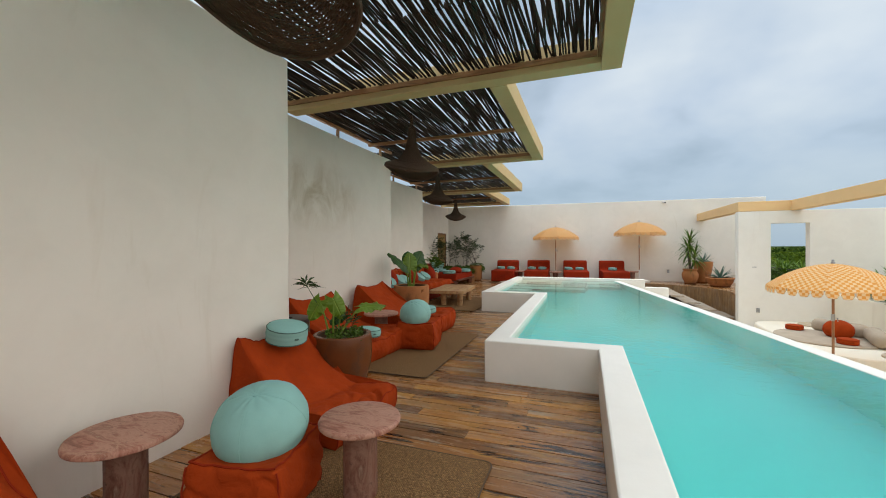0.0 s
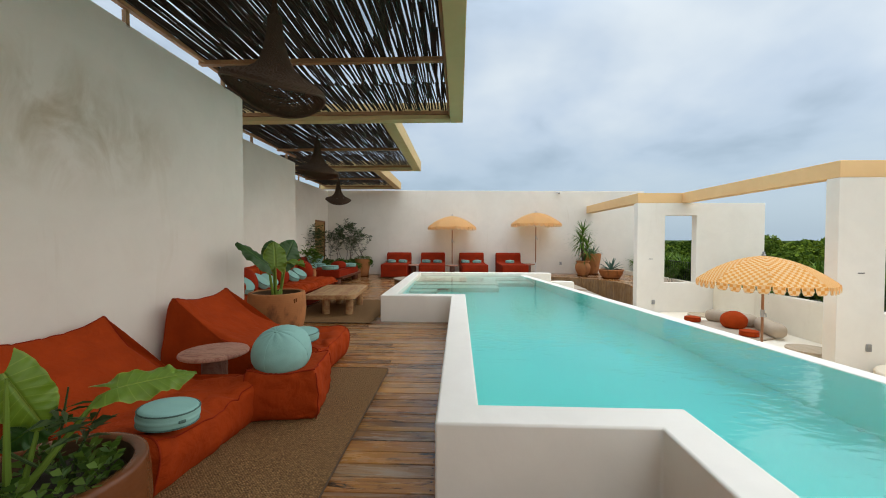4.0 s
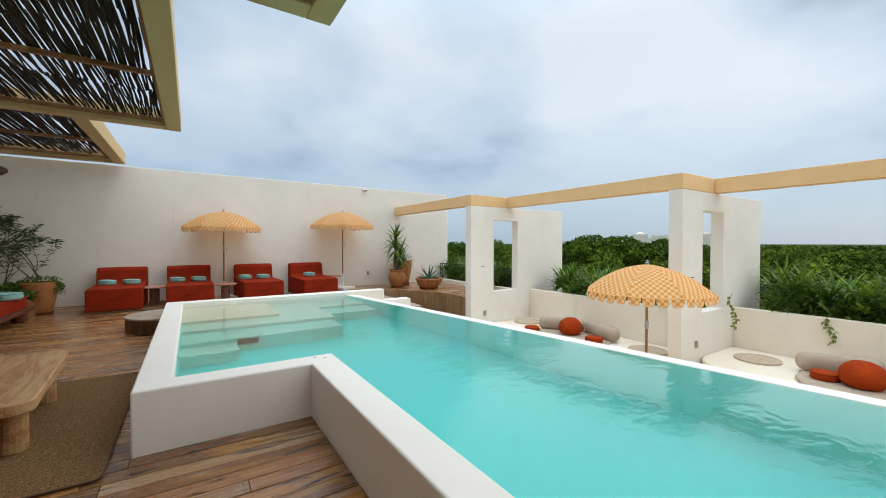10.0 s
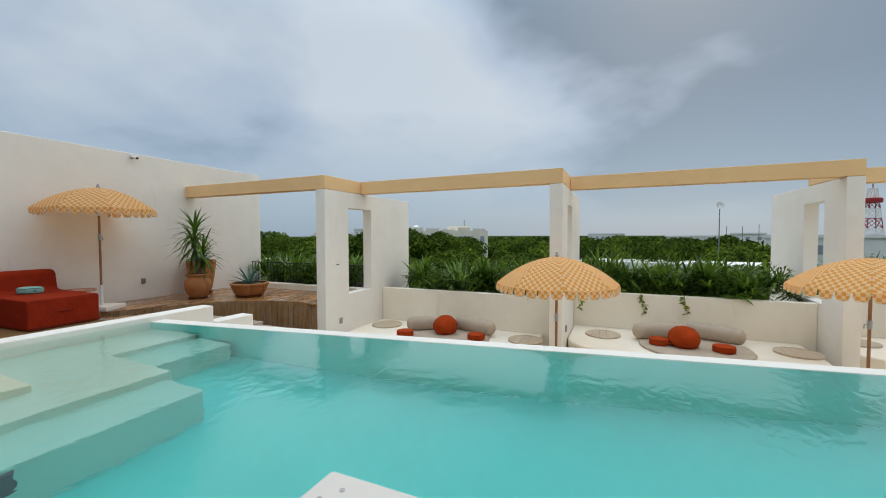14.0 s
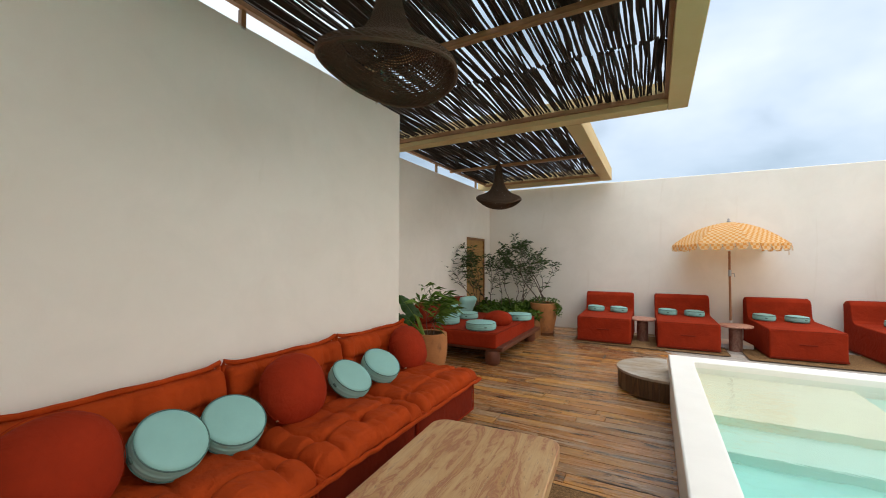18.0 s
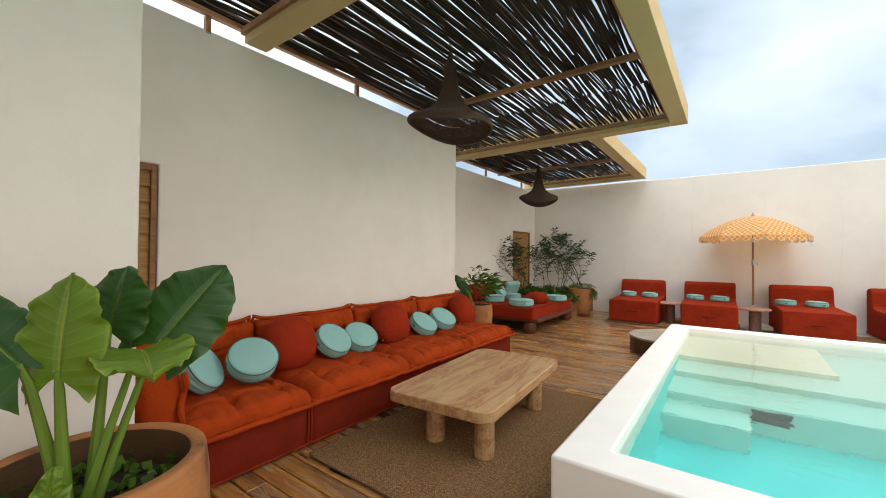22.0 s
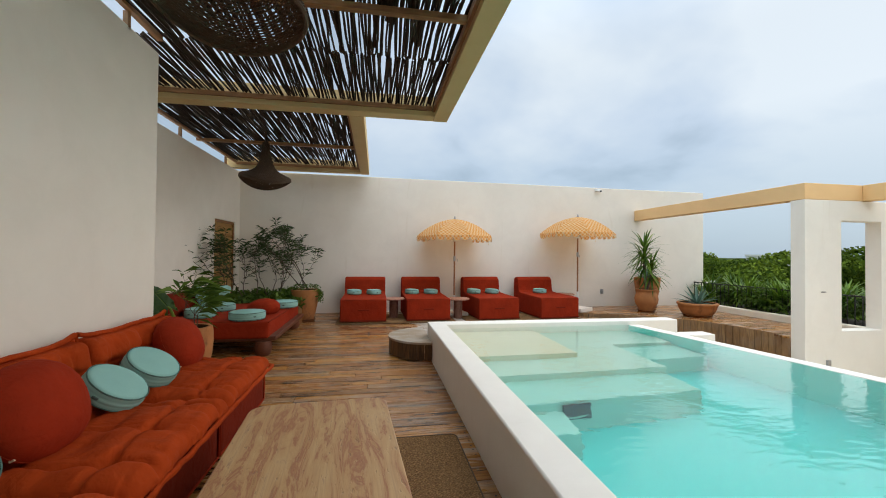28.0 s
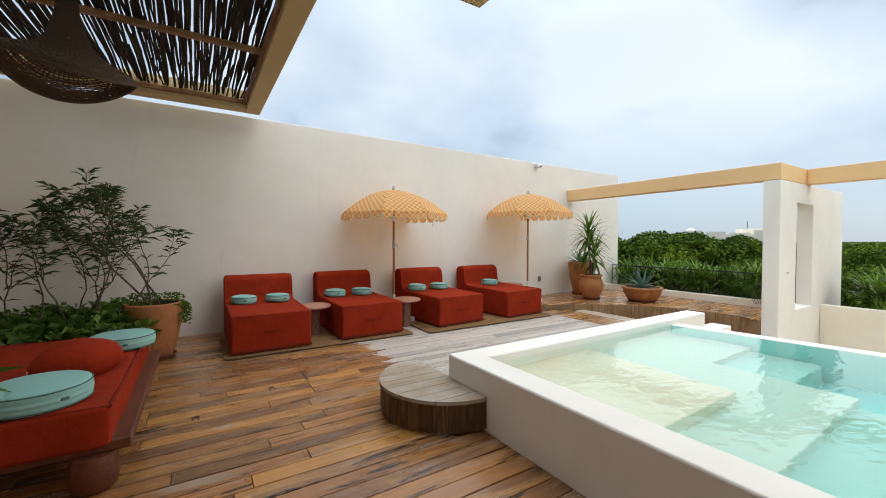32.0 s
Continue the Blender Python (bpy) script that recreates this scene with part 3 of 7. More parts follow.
class Buf:
    """Vertices and faces that become one mesh."""

    def __init__(self):
        self.v, self.f, self.uv = [], [], None

    def add(self, verts, faces):
        n = len(self.v)
        self.v.extend(tuple(p) for p in verts)
        self.f.extend(tuple(i + n for i in q) for q in faces)
        return self

    def move(self, m):
        self.v = [tuple(m @ Vector(p)) for p in self.v]
        return self

    def box(self, x0, x1, y0, y1, z0, z1):
        return self.add([(x, y, z) for z in (z0, z1) for y in (y0, y1) for x in (x0, x1)],
                        [(0, 2, 3, 1), (4, 5, 7, 6), (0, 1, 5, 4), (2, 6, 7, 3), (0, 4, 6, 2), (1, 3, 7, 5)])

    def slab(self, a, b, holes, t0, t1, axis):
        """An upright slab on cuts a (along) and b (up), without the cells in holes, between t0 and t1 across; axis: the one it runs along."""
        na, nb = len(a), len(b)

        def put(u, v, w):
            return (u, w, v) if axis == "x" else (w, u, v)
        idx = lambda i, j, k: (j * na + i) * 2 + k  # noqa: E731
        v = [put(a[i], b[j], (t0, t1)[k]) for j in range(nb) for i in range(na) for k in range(2)]
        full = lambda i, j: 0 <= i < na - 1 and 0 <= j < nb - 1 and (i, j) not in holes  # noqa: E731
        f = []
        for j in range(nb - 1):
            for i in range(na - 1):
                if not full(i, j):
                    continue
                q = [(i, j), (i + 1, j), (i + 1, j + 1), (i, j + 1)]
                f.append(tuple(idx(x, y, 0) for x, y in q))
                f.append(tuple(idx(x, y, 1) for x, y in reversed(q)))
                for (p0, p1), nbr in (((q[0], q[1]), (i, j - 1)), ((q[1], q[2]), (i + 1, j)), ((q[2], q[3]), (i, j + 1)), ((q[3], q[0]), (i - 1, j))):
                    if not full(*nbr):
                        f.append((idx(*p1, 0), idx(*p0, 0), idx(*p0, 1), idx(*p1, 1)))
        if axis != "x":
            f = [tuple(reversed(q)) for q in f]
        return self.add(v, f)

    def prism(self, poly, z0, z1):
        n = len(poly)
        v = [(x, y, z0) for x, y in poly] + [(x, y, z1) for x, y in poly]
        f = [tuple(reversed(range(n))), tuple(range(n, 2 * n))]
        f += [(i, (i + 1) % n, n + (i + 1) % n, n + i) for i in range(n)]
        return self.add(v, f)

    def lathe(self, prof, n=32, cx=0.0, cy=0.0, close=True):
        v = [(cx + r * math.cos(2 * math.pi * k / n), cy + r * math.sin(2 * math.pi * k / n), z) for r, z in prof for k in range(n)]
        m = len(prof)
        f = [(i * n + k, i * n + (k + 1) % n, (i + 1) * n + (k + 1) % n, (i + 1) * n + k) for i in range(m - 1) for k in range(n)]
        if close:
            f += [tuple(reversed(range(n))), tuple(range((m - 1) * n, m * n))]
        return self.add(v, f)

    def tube(self, pts, radii, n=6):
        pts = [Vector(p) for p in pts]
        if isinstance(radii, (int, float)):
            radii = [radii] * len(pts)
        v, ref = [], Vector((0.31, 0.17, 0.93))
        for i, p in enumerate(pts):
            d = (pts[min(i + 1, len(pts) - 1)] - pts[max(i - 1, 0)]).normalized()
            a = d.cross(ref)
            a = a.normalized() if a.length > 1e-3 else d.orthogonal().normalized()
            b = d.cross(a)
            v += [p + radii[i] * (math.cos(2 * math.pi * k / n) * a + math.sin(2 * math.pi * k / n) * b) for k in range(n)]
        m = len(pts)
        f = [(i * n + k, i * n + (k + 1) % n, (i + 1) * n + (k + 1) % n, (i + 1) * n + k) for i in range(m - 1) for k in range(n)]
        f += [tuple(reversed(range(n))), tuple(range((m - 1) * n, m * n))]
        return self.add(v, f)

    def grid(self, fn, nu, nv, wrap=False):
        """fn(u, v) for u, v in 0..1 gives a place."""
        cols = nu if wrap else nu + 1
        v = [fn(i / nu, j / nv) for j in range(nv + 1) for i in range(cols)]
        f = []
        for j in range(nv):
            for i in range(nu):
                a, b = j * cols + i, j * cols + (i + 1) % cols
                f.append((a, b, b + cols, a + cols))
        return self.add(v, f)

    def softbox(self, size, r, n=10, fn=None, at=(0, 0, 0)):
        """A box of that size with edges rounded by r, n cells a side; fn moves each place."""
        half = [s / 2 for s in size]
        r = min(r, *[h * 0.999 for h in half])
        seen, verts, faces = {}, [], []

        def vert(p):
            key = tuple(round(c, 5) for c in p)
            if key not in seen:
                q = Vector(p[k] * half[k] for k in range(3))
                inner = Vector(max(-half[k] + r, min(half[k] - r, q[k])) for k in range(3))
                d = q - inner
                q = inner + (d.normalized() * r if d.length > 1e-9 else d)
                q = Vector(fn(q)) if fn else q
                seen[key] = len(verts)
                verts.append((q[0] + at[0], q[1] + at[1], q[2] + at[2]))
            return seen[key]

        def warp(t):  # more cells near the rounded edges
            return math.sin(t * math.pi / 2)

        for axis in range(3):
            for side in (-1, 1):
                for i in range(n):
                    for j in range(n):
                        q = []
                        for a, b in ((i, j), (i + 1, j), (i + 1, j + 1), (i, j + 1)):
                            p = [0, 0, 0]
                            p[axis], p[(axis + 1) % 3], p[(axis + 2) % 3] = side, warp(2 * a / n - 1), warp(2 * b / n - 1)
                            q.append(vert(p))
                        faces.append(tuple(q if side > 0 else reversed(q)))
        return self.add(verts, faces)

    def ball(self, rx, ry, rz, at=(0, 0, 0), n=24, fn=None):
        def place(u, v):
            a, b = 2 * math.pi * u, math.pi * (v - 0.5)
            p = Vector((rx * math.cos(b) * math.cos(a), ry * math.cos(b) * math.sin(a), rz * math.sin(b)))
            p = Vector(fn(p)) if fn else p
            return (p[0] + at[0], p[1] + at[1], p[2] + at[2])
        return self.grid(place, n, n // 2, wrap=True)


def mesh_of(name, buf, mat, smooth=True, angle=None):
    me = bpy.data.meshes.new(name)
    me.from_pydata(buf.v, [], buf.f)
    if buf.uv is not None:
        layer = me.uv_layers.new(name="uv")
        for k, loop in enumerate(me.loops):
            layer.data[k].uv = buf.uv[loop.vertex_index]
    me.validate()
    if smooth:
        me.shade_smooth()
        if angle is not None:
            me.set_sharp_from_angle(angle=radians(angle))
    me.materials.append(mat)
    return me


def bevelled(me, width, seg=2):
    bm = bmesh.new()
    bm.from_mesh(me)
    bmesh.ops.remove_doubles(bm, verts=bm.verts, dist=1e-5)
    edges = [e for e in bm.edges if len(e.link_faces) == 2 and e.calc_face_angle(0) > 0.5]
    for f in bm.faces:
        f.smooth = False
    made = bmesh.ops.bevel(bm, geom=edges, offset=width, segments=seg, affect="EDGES", profile=0.6)
    for f in made["faces"]:
        f.smooth = True
    bm.to_mesh(me)
    bm.free()
    return me


def part(name, buf, mat, parent, label="", smooth=True, angle=40, bevel=0.0, at=None):
    """One mesh object under a thing or a part."""
    me = buf if isinstance(buf, bpy.types.Mesh) else mesh_of(name, buf, mat, smooth, angle)
    if bevel:
        bevelled(me, bevel)
    ob = new(name, me)
    ob.parent = parent
    if at is not None:
        ob.matrix_basis = at
    if label:
        ob["label"] = label
    return ob


def thing(name, m, label, category, group="", kind=""):
    """An Empty at a thing's base."""
    ob = new(name)
    ob.empty_display_size = 0.1
    ob.matrix_basis = m
    return tagged(ob, label, category, group, kind)


def solid(name, buf, mat, label, category, kind="structure", bevel=0.0, smooth=False, angle=40, group=""):
    """A top-level thing that is one mesh."""
    me = mesh_of(name, buf, mat, smooth or bevel > 0, angle)
    if bevel:
        bevelled(me, bevel)
    return tagged(new(name, me), label, category, group, kind)


def fract_noise(p, k=1.0, seed=0.0):
    return noise.noise(Vector((p[0] * k + seed, p[1] * k + seed * 1.7, p[2] * k - seed)))


# ---- plan ----
WALLS = [(-1.53, -8.0, -1.05), (-2.69, -1.05, 3.21), (-3.80, 3.21, 7.49), (-4.96, 7.49, 11.93), (-6.02, 11.93, 17.5)]  # x, y from, y to
POOL = [(1.36, -4.85), (0.20, -0.33), (-0.95, 4.20), (-2.148, 8.715)]  # outer south-west corners of the pool's steps
POOL_N, CW = 13.465, 0.235
RIM, WATER = 0.443, 0.375
BACK_Y, WALL_TOP = 17.5, 3.31
PERG = [(0.445, 4.612), (-0.772, 8.766), (-1.916, 13.355), (-3.09, 17.40)]  # outer north corners of the roof bays
PERG_Z = 3.33


def weir_x(y):
    return 0.96 + 0.1563 * (12.95 - y)


def wall_x(y):
    return next(x for x, a, b in WALLS if y < b or b == WALLS[-1][2])


def pool_x(y):
    """Where the deck meets the pool, or its open edge to the east."""
    if y > POOL_N:
        return 2.38
    return next(x for (x, y0), nxt in zip(POOL, POOL[1:] + [(0, 99)]) if y < nxt[1])

# ---- building walls ----
def wall(name, buf, mat, label, bevel=0.012):
    return solid(name, buf, mat, label, "wall", bevel=bevel)


LEAKY = 2  # the bay with an old water mark under the roof
for k, (x, y0, y1) in enumerate(WALLS):
    top = WALL_TOP if k < 4 else WALL_TOP - 0.03
    door = {3: (7.50, 7.93, 2.11), 4: (16.10, 17.2, 2.09)}.get(k)
    b = Buf()
    if door:
        b.slab([y0, door[0], door[1], y1], [-0.2, 0.0, door[2], top], {(1, 1)}, x - 0.30, x, "y")
    else:
        b.box(x - 0.30, x, y0, y1, -0.2, top)
    wall("wall_west_%d" % (k + 1), b, M["wall_leak" if k == LEAKY else "wall"], "off-white lime plaster wall stepping back beside the wooden deck")
    solid("wall_core_%d" % (k + 1), Buf().box(-9.5, x - 0.302, y0 + 0.002, y1 - 0.002, -1.5, top - 0.004), M["wall"], "plain plaster building behind the terrace wall", "wall")
b = Buf()
b.add([(-9.5, BACK_Y, -10), (6.27, BACK_Y, -10), (6.27, BACK_Y + 0.25, -10), (-9.5, BACK_Y + 0.25, -10),
       (-9.5, BACK_Y, 3.345), (6.27, BACK_Y, 3.25), (6.27, BACK_Y + 0.25, 3.25), (-9.5, BACK_Y + 0.25, 3.345)],
      [(0, 3, 2, 1), (4, 5, 6, 7), (0, 1, 5, 4), (1, 2, 6, 5), (2, 3, 7, 6), (3, 0, 4, 7)])
wall("wall_north", b, M["wall"], "long off-white plaster wall behind the red loungers")
wall("wall_south", Buf().box(-9.5, 12, -8.3, -8.0, -10, 3.3), M["wall"], "plain plaster wall closing the terrace")
# storeys under the terrace
solid("house_base", Buf().box(-9.5, 2.3, -8.0, 17.5, -10, -1.55), M["wall"], "plain plaster base storeys under the terrace", "wall")


def shutter_door(name, x, y0, y1, top, slats):
    """A door of wide lapped wooden slats in a frame."""
    d = thing(name, pose(x, y0, 0), "honey-brown wooden door of wide lapped horizontal slats", "door", kind="structure")
    w = y1 - y0
    part("door_frame", Buf().box(-0.09, -0.02, 0, 0.04, 0, top).box(-0.09, -0.02, w - 0.04, w, 0, top).box(-0.09, -0.02, 0.04, w - 0.04, top - 0.045, top), M["wood_y"], d, bevel=0.004)
    h = (top - 0.06) / slats
    me = mesh_of("slat", Buf().add(
        [(-0.085, 0.042, 0), (-0.035, 0.042, 0), (-0.060, 0.042, h + 0.01), (-0.085, 0.042, h + 0.01),
         (-0.085, w - 0.042, 0), (-0.035, w - 0.042, 0), (-0.060, w - 0.042, h + 0.01), (-0.085, w - 0.042, h + 0.01)],
        [(0, 1, 2, 3), (7, 6, 5, 4), (0, 4, 5, 1), (1, 5, 6, 2), (2, 6, 7, 3), (3, 7, 4, 0)]), M["door_wood"], False)
    for i in range(slats):
        part("slat", me, None, d, at=pose(0, 0, 0.012 + i * h))
    return d


shutter_door("door_1", -4.96, 7.495, 7.925, 2.105, 17)
shutter_door("door_2", -6.02, 16.105, 17.195, 2.085, 17)

# ---- pool ----
def offset_inner():
    """Water-side outline of the coping, west and north."""
    out = []
    for i, (x, y) in enumerate(POOL):
        if i:
            out.append((POOL[i - 1][0] + CW, y + CW))
        out.append((x + CW, y + CW))
    out.append((POOL[-1][0] + CW, POOL_N - CW))
    return out


outer = []
for i, (x, y) in enumerate(POOL):
    if i:
        outer.append((POOL[i - 1][0], y))
    outer.append((x, y))
inner = offset_inner()
# the rim is one winding band from its south end to its north-east end
band = [(weir_x(POOL[0][1]) + 0.2, POOL[0][1])] + outer[:1] + outer[1:] + [(POOL[-1][0], POOL_N), (1.76, POOL_N), (1.76, POOL_N - CW)]
band += list(reversed(inner)) + [(weir_x(POOL[0][1]) + 0.2, POOL[0][1] + CW)]
runs = Buf().prism(list(reversed(band)), -1.5, RIM)
pool = thing("pool", pose(0, 0, 0), "zigzag infinity pool with white plaster rim, full of turquoise water", "pool", kind="structure")
part("pool_rim", runs, M["coping"], pool, "smooth white plaster rim and wall", bevel=0.014)
# the overflow edge, straight and slanting
ye0, ye1 = POOL[0][1] + CW, POOL_N - CW
wv = [(weir_x(ye0), ye0), (weir_x(ye0) + 0.17, ye0), (weir_x(ye1) + 0.17, ye1), (weir_x(ye1), ye1)]
part("overflow_edge", Buf().prism(wv, -1.5, WATER + 0.004), M["coping"], pool, "narrow white overflow edge", bevel=0.008)
# basin lining
FLOOR_Z = -0.80
lining = [(x, y) for x, y in inner] + [(weir_x(ye1), ye1), (weir_x(ye0), ye0)]
fl = Buf()
fl.add([(x, y, FLOOR_Z) for x, y in lining], [tuple(reversed(range(len(lining))))])
part("pool_floor", fl, M["pool_floor"], pool, smooth=False)
sd = Buf()
nL = len(lining)
for i in range(nL):
    (xa, ya), (xb, yb) = lining[i], lining[(i + 1) % nL]
    dxy = Vector((yb - ya, xa - xb, 0)).normalized() * 0.004
    zt = WATER - 0.02 if i == nL - 2 else -0.07 if min(ya, yb) > 13.0 else 0.13   # pale plaster goes on below the water
    sd.add([(xa + dxy.x, ya + dxy.y, FLOOR_Z), (xb + dxy.x, yb + dxy.y, FLOOR_Z), (xb + dxy.x, yb + dxy.y, zt), (xa + dxy.x, ya + dxy.y, zt),
            (xb - dxy.x * 3, yb - dxy.y * 3, zt), (xa - dxy.x * 3, ya - dxy.y * 3, zt)], [(0, 1, 2, 3), (3, 2, 4, 5)])
part("pool_side", sd, M["pool_side"], pool, smooth=False)
wx = POOL[-1][0] + CW - 0.02
ny = POOL_N - CW + 0.02
part("tanning_ledge", Buf().box(wx, -0.62, 11.97, ny, FLOOR_Z + 0.004, 0.14), M["pool_ledge"], pool, bevel=0.012)
part("pool_step", Buf().prism([(wx, 11.49), (0.13, 11.49), (0.13, ny), (-0.66, ny), (-0.66, 12.01), (wx, 12.01)], FLOOR_Z + 0.004, -0.05), M["pool_step1"], pool, bevel=0.012)
STEPS = [("pool_step", wx, 0.08, 10.98, 11.53, -0.22, "pool_step2"), ("pool_step", wx, -1.31, 10.62, 11.02, -0.40, "pool_step2"),
         ("pool_step", 0.09, weir_x(12.5) - 0.03, 12.45, ny, -0.058, "pool_step1"), ("pool_step", 0.09, weir_x(11.9) - 0.10, 11.90, 12.49, -0.228, "pool_step2")]
for nm, xa, xb, ya, yb, zt, mt in STEPS:
    part(nm, Buf().box(xa, xb, ya, yb, FLOOR_Z + 0.004, zt), M[mt], pool, bevel=0.012)
# no hole is cut: a flat panel carries the opening's shade as colour
part("pump_niche", Buf().box(-1.30, -1.05, 10.955, 10.974, -0.52, -0.27), M["niche_shade"], pool, "dark flat panel standing for a square opening in the step")
wbuf = Buf()
wbuf.add([(x, y, WATER) for x, y in lining], [tuple(reversed(range(nL)))])
water = part("water_surface", wbuf, M["water"], pool, "clear rippled turquoise water", smooth=False)
water.visible_shadow = False
for x_, y_ in ((-0.885, 8.872), (-0.809, 8.822)):
    part("anchor_cap", Buf().lathe([(0.001, RIM - 0.002), (0.011, RIM - 0.002), (0.011, RIM + 0.003), (0.001, RIM + 0.004)], 12, x_, y_, close=False), M["metal"], pool, "small steel anchor cap")
part("end_block", Buf().box(1.764, 2.38, POOL_N - 0.30, POOL_N - 0.05, -1.1, 0.21), M["coping"], pool, "low white plaster block", bevel=0.014)

# ---- lower level with the cabanas ----
LOW = -1.05
solid("walkway", Buf().box(1.0, 13.0, -8.0, 17.5, -1.5, LOW), M["cabana"], "pale plaster walkway below the pool edge", "floor")
SH = (1.19, -4.42)


def cabana(k):
    """A bay of the lower level: cross wall with a tall window, ring beam, low back wall, seating platform."""
    ox, oy = SH[0] * k, SH[1] * k
    if k >= 2:
        oy -= 0.11
    x0, x1, y0, y1 = 4.09 + ox, 7.49 + ox, 13.17 + oy, 13.40 + oy
    b = Buf().slab([x0, 4.835 + ox, 5.68 + ox, x1], [LOW - 0.4, 0.20, 2.06, 2.40], {(1, 1)}, y0, y1, "x")
    w = wall("wall_cabana_%d" % (k + 1), b, M["pillar"], "white plaster cross wall with a tall open window", 0.010)
    L = 17.498 if k == 0 else 13.17 + SH[1] * (k - 1) - (0.11 if k > 2 else 0) - 0.002
    bb = Buf().prism([(x0, y0), (x0 + 1.42, y0), (x0 + 1.42, y0 + 0.234), (x0 + 0.23, y0 + 0.234), (x0 + 0.23, L), (x0, L)], 2.404, 2.675)
    solid("ring_beam", bb, M["peach"], "peach painted beam on top of the cabana walls", "beam", bevel=0.008, group="cabana beams")
    if k == 0:
        return
    # low back wall with planter behind, for the bay north of this wall
    bx = 6.15 + ox - SH[0]
    ya, yb = y1 + 0.002, 13.17 + SH[1] * (k - 1) - (0.11 if k > 2 else 0) - 0.002
    wall("wall_low_%d" % k, Buf().box(bx, bx + 0.16, ya, yb, LOW - 0.4, 0.18), M["cabana"], "low cream plaster wall under the hedge", 0.012)
    solid("planter_trough", Buf().box(bx + 0.162, bx + 1.5, ya, yb, LOW - 0.4, 0.0), M["soil"], "soil filled planter behind the low wall", "planter")
    # platform with rounded front corners
    pts, r = [], 0.75
    xa, xb = x0 - SH[0] + 0.15, bx - 0.004
    for cx, cy, a0 in ((xa + r, yb - r - 0.004, 90), (xa + r, ya + r + 0.25, 180)):
        pts += [(cx + r * math.cos(radians(a0 + 15 * i)), cy + r * math.sin(radians(a0 + 15 * i))) for i in range(7)]
    pts += [(xb, ya + 0.25), (xb, yb - 0.004)]
    solid("platform_%d" % k, Buf().prism(pts, LOW + 0.002, -0.60), M["cabana"], "pale plaster seating platform with a rounded front", "platform", bevel=0.03)


for k in range(4):
    cabana(k)


def outlet(x, y, z, turn):
    o = thing("wall_socket", pose(x, y, z, 0, 0, turn), "small grey outdoor socket box on the plaster wall", "socket", "sockets")
    part("box", Buf().box(-0.04, 0.04, -0.025, 0.0, -0.06, 0.06), M["outlet"], o, bevel=0.006)
    part("cover", Buf().box(-0.032, 0.032, -0.032, -0.0255, -0.05, -0.005), M["metal"], o, bevel=0.003)
    part("cover", Buf().box(-0.032, 0.032, -0.032, -0.0255, 0.005, 0.05), M["metal"], o, bevel=0.003)


outlet(3.12, BACK_Y, 0.47, 0)
outlet(4.54, 13.17, -0.33, 0)
outlet(5.79, 8.75, -0.35, 0)
outlet(6.95, 4.33, -0.35, 0)
outlet(-3.80, 5.45, 0.42, 90)
for k in range(3):
    sw = thing("wall_light", pose(4.46 + SH[0] * k, 13.17 + SH[1] * k, 0.86), "thin dark recessed slot light in the white wall", "light", "slot lights")
    part("slot", Buf().box(-0.05, 0.05, -0.006, 0, -0.007, 0.007), M["black"], sw)
cc = thing("security_camera", pose(2.97, BACK_Y, 3.19), "small white dome security camera under the wall top", "camera")
part("mount", Buf().box(-0.05, 0.05, -0.05, 0, -0.02, 0.05), M["white_metal"], cc, bevel=0.008)
part("lens_housing", Buf().ball(0.045, 0.06, 0.042, (0.02, -0.09, -0.02), 16), M["white_metal"], cc)
part("lens", Buf().ball(0.028, 0.02, 0.028, (0.03, -0.14, -0.03), 12), M["black"], cc, "black glass lens")

# ---- raised corner deck, its curved front, stairs ----
NE_Z = 0.07
CURVE = [(1.66, 17.49), (1.67, 17.1), (1.68, 16.75)]


def bend(p0, p1, p2, n):
    """Places along a quadratic arc, without its start."""
    for i in range(1, n + 1):
        t = i / n
        CURVE.append(tuple((1 - t) ** 2 * a + 2 * t * (1 - t) * b_ + t * t * c for a, b_, c in zip(p0, p1, p2)))


bend((1.68, 16.75), (1.85, 16.45), (2.30, 16.27), 6)
bend((2.30, 16.27), (3.75, 15.65), (4.02, 14.70), 12)
bend((4.02, 14.70), (4.30, 13.90), (4.087, 13.41), 8)


def curve_y(x):
    """How far north the stairs reach at x."""
    return next((y0 + (y1 - y0) * (x - x0) / (x1 - x0) for (x0, y0), (x1, y1) in zip(CURVE, CURVE[1:]) if x0 <= x <= x1), 14.6)


ne = thing("corner_deck", pose(0, 0, 0), "raised corner of weathered wooden deck with a curved front of upright boards", "deck", kind="structure")
poly = CURVE + [(4.085, 13.404), (5.56, 13.404), (5.56, 17.49)]
part("deck_base", Buf().prism([(x + 0.03, y + 0.02) for x, y in CURVE] + [(4.10, 13.42), (5.55, 13.42), (5.55, 17.48)], LOW + 0.002, NE_Z - 0.03), M["under"], ne, smooth=False)

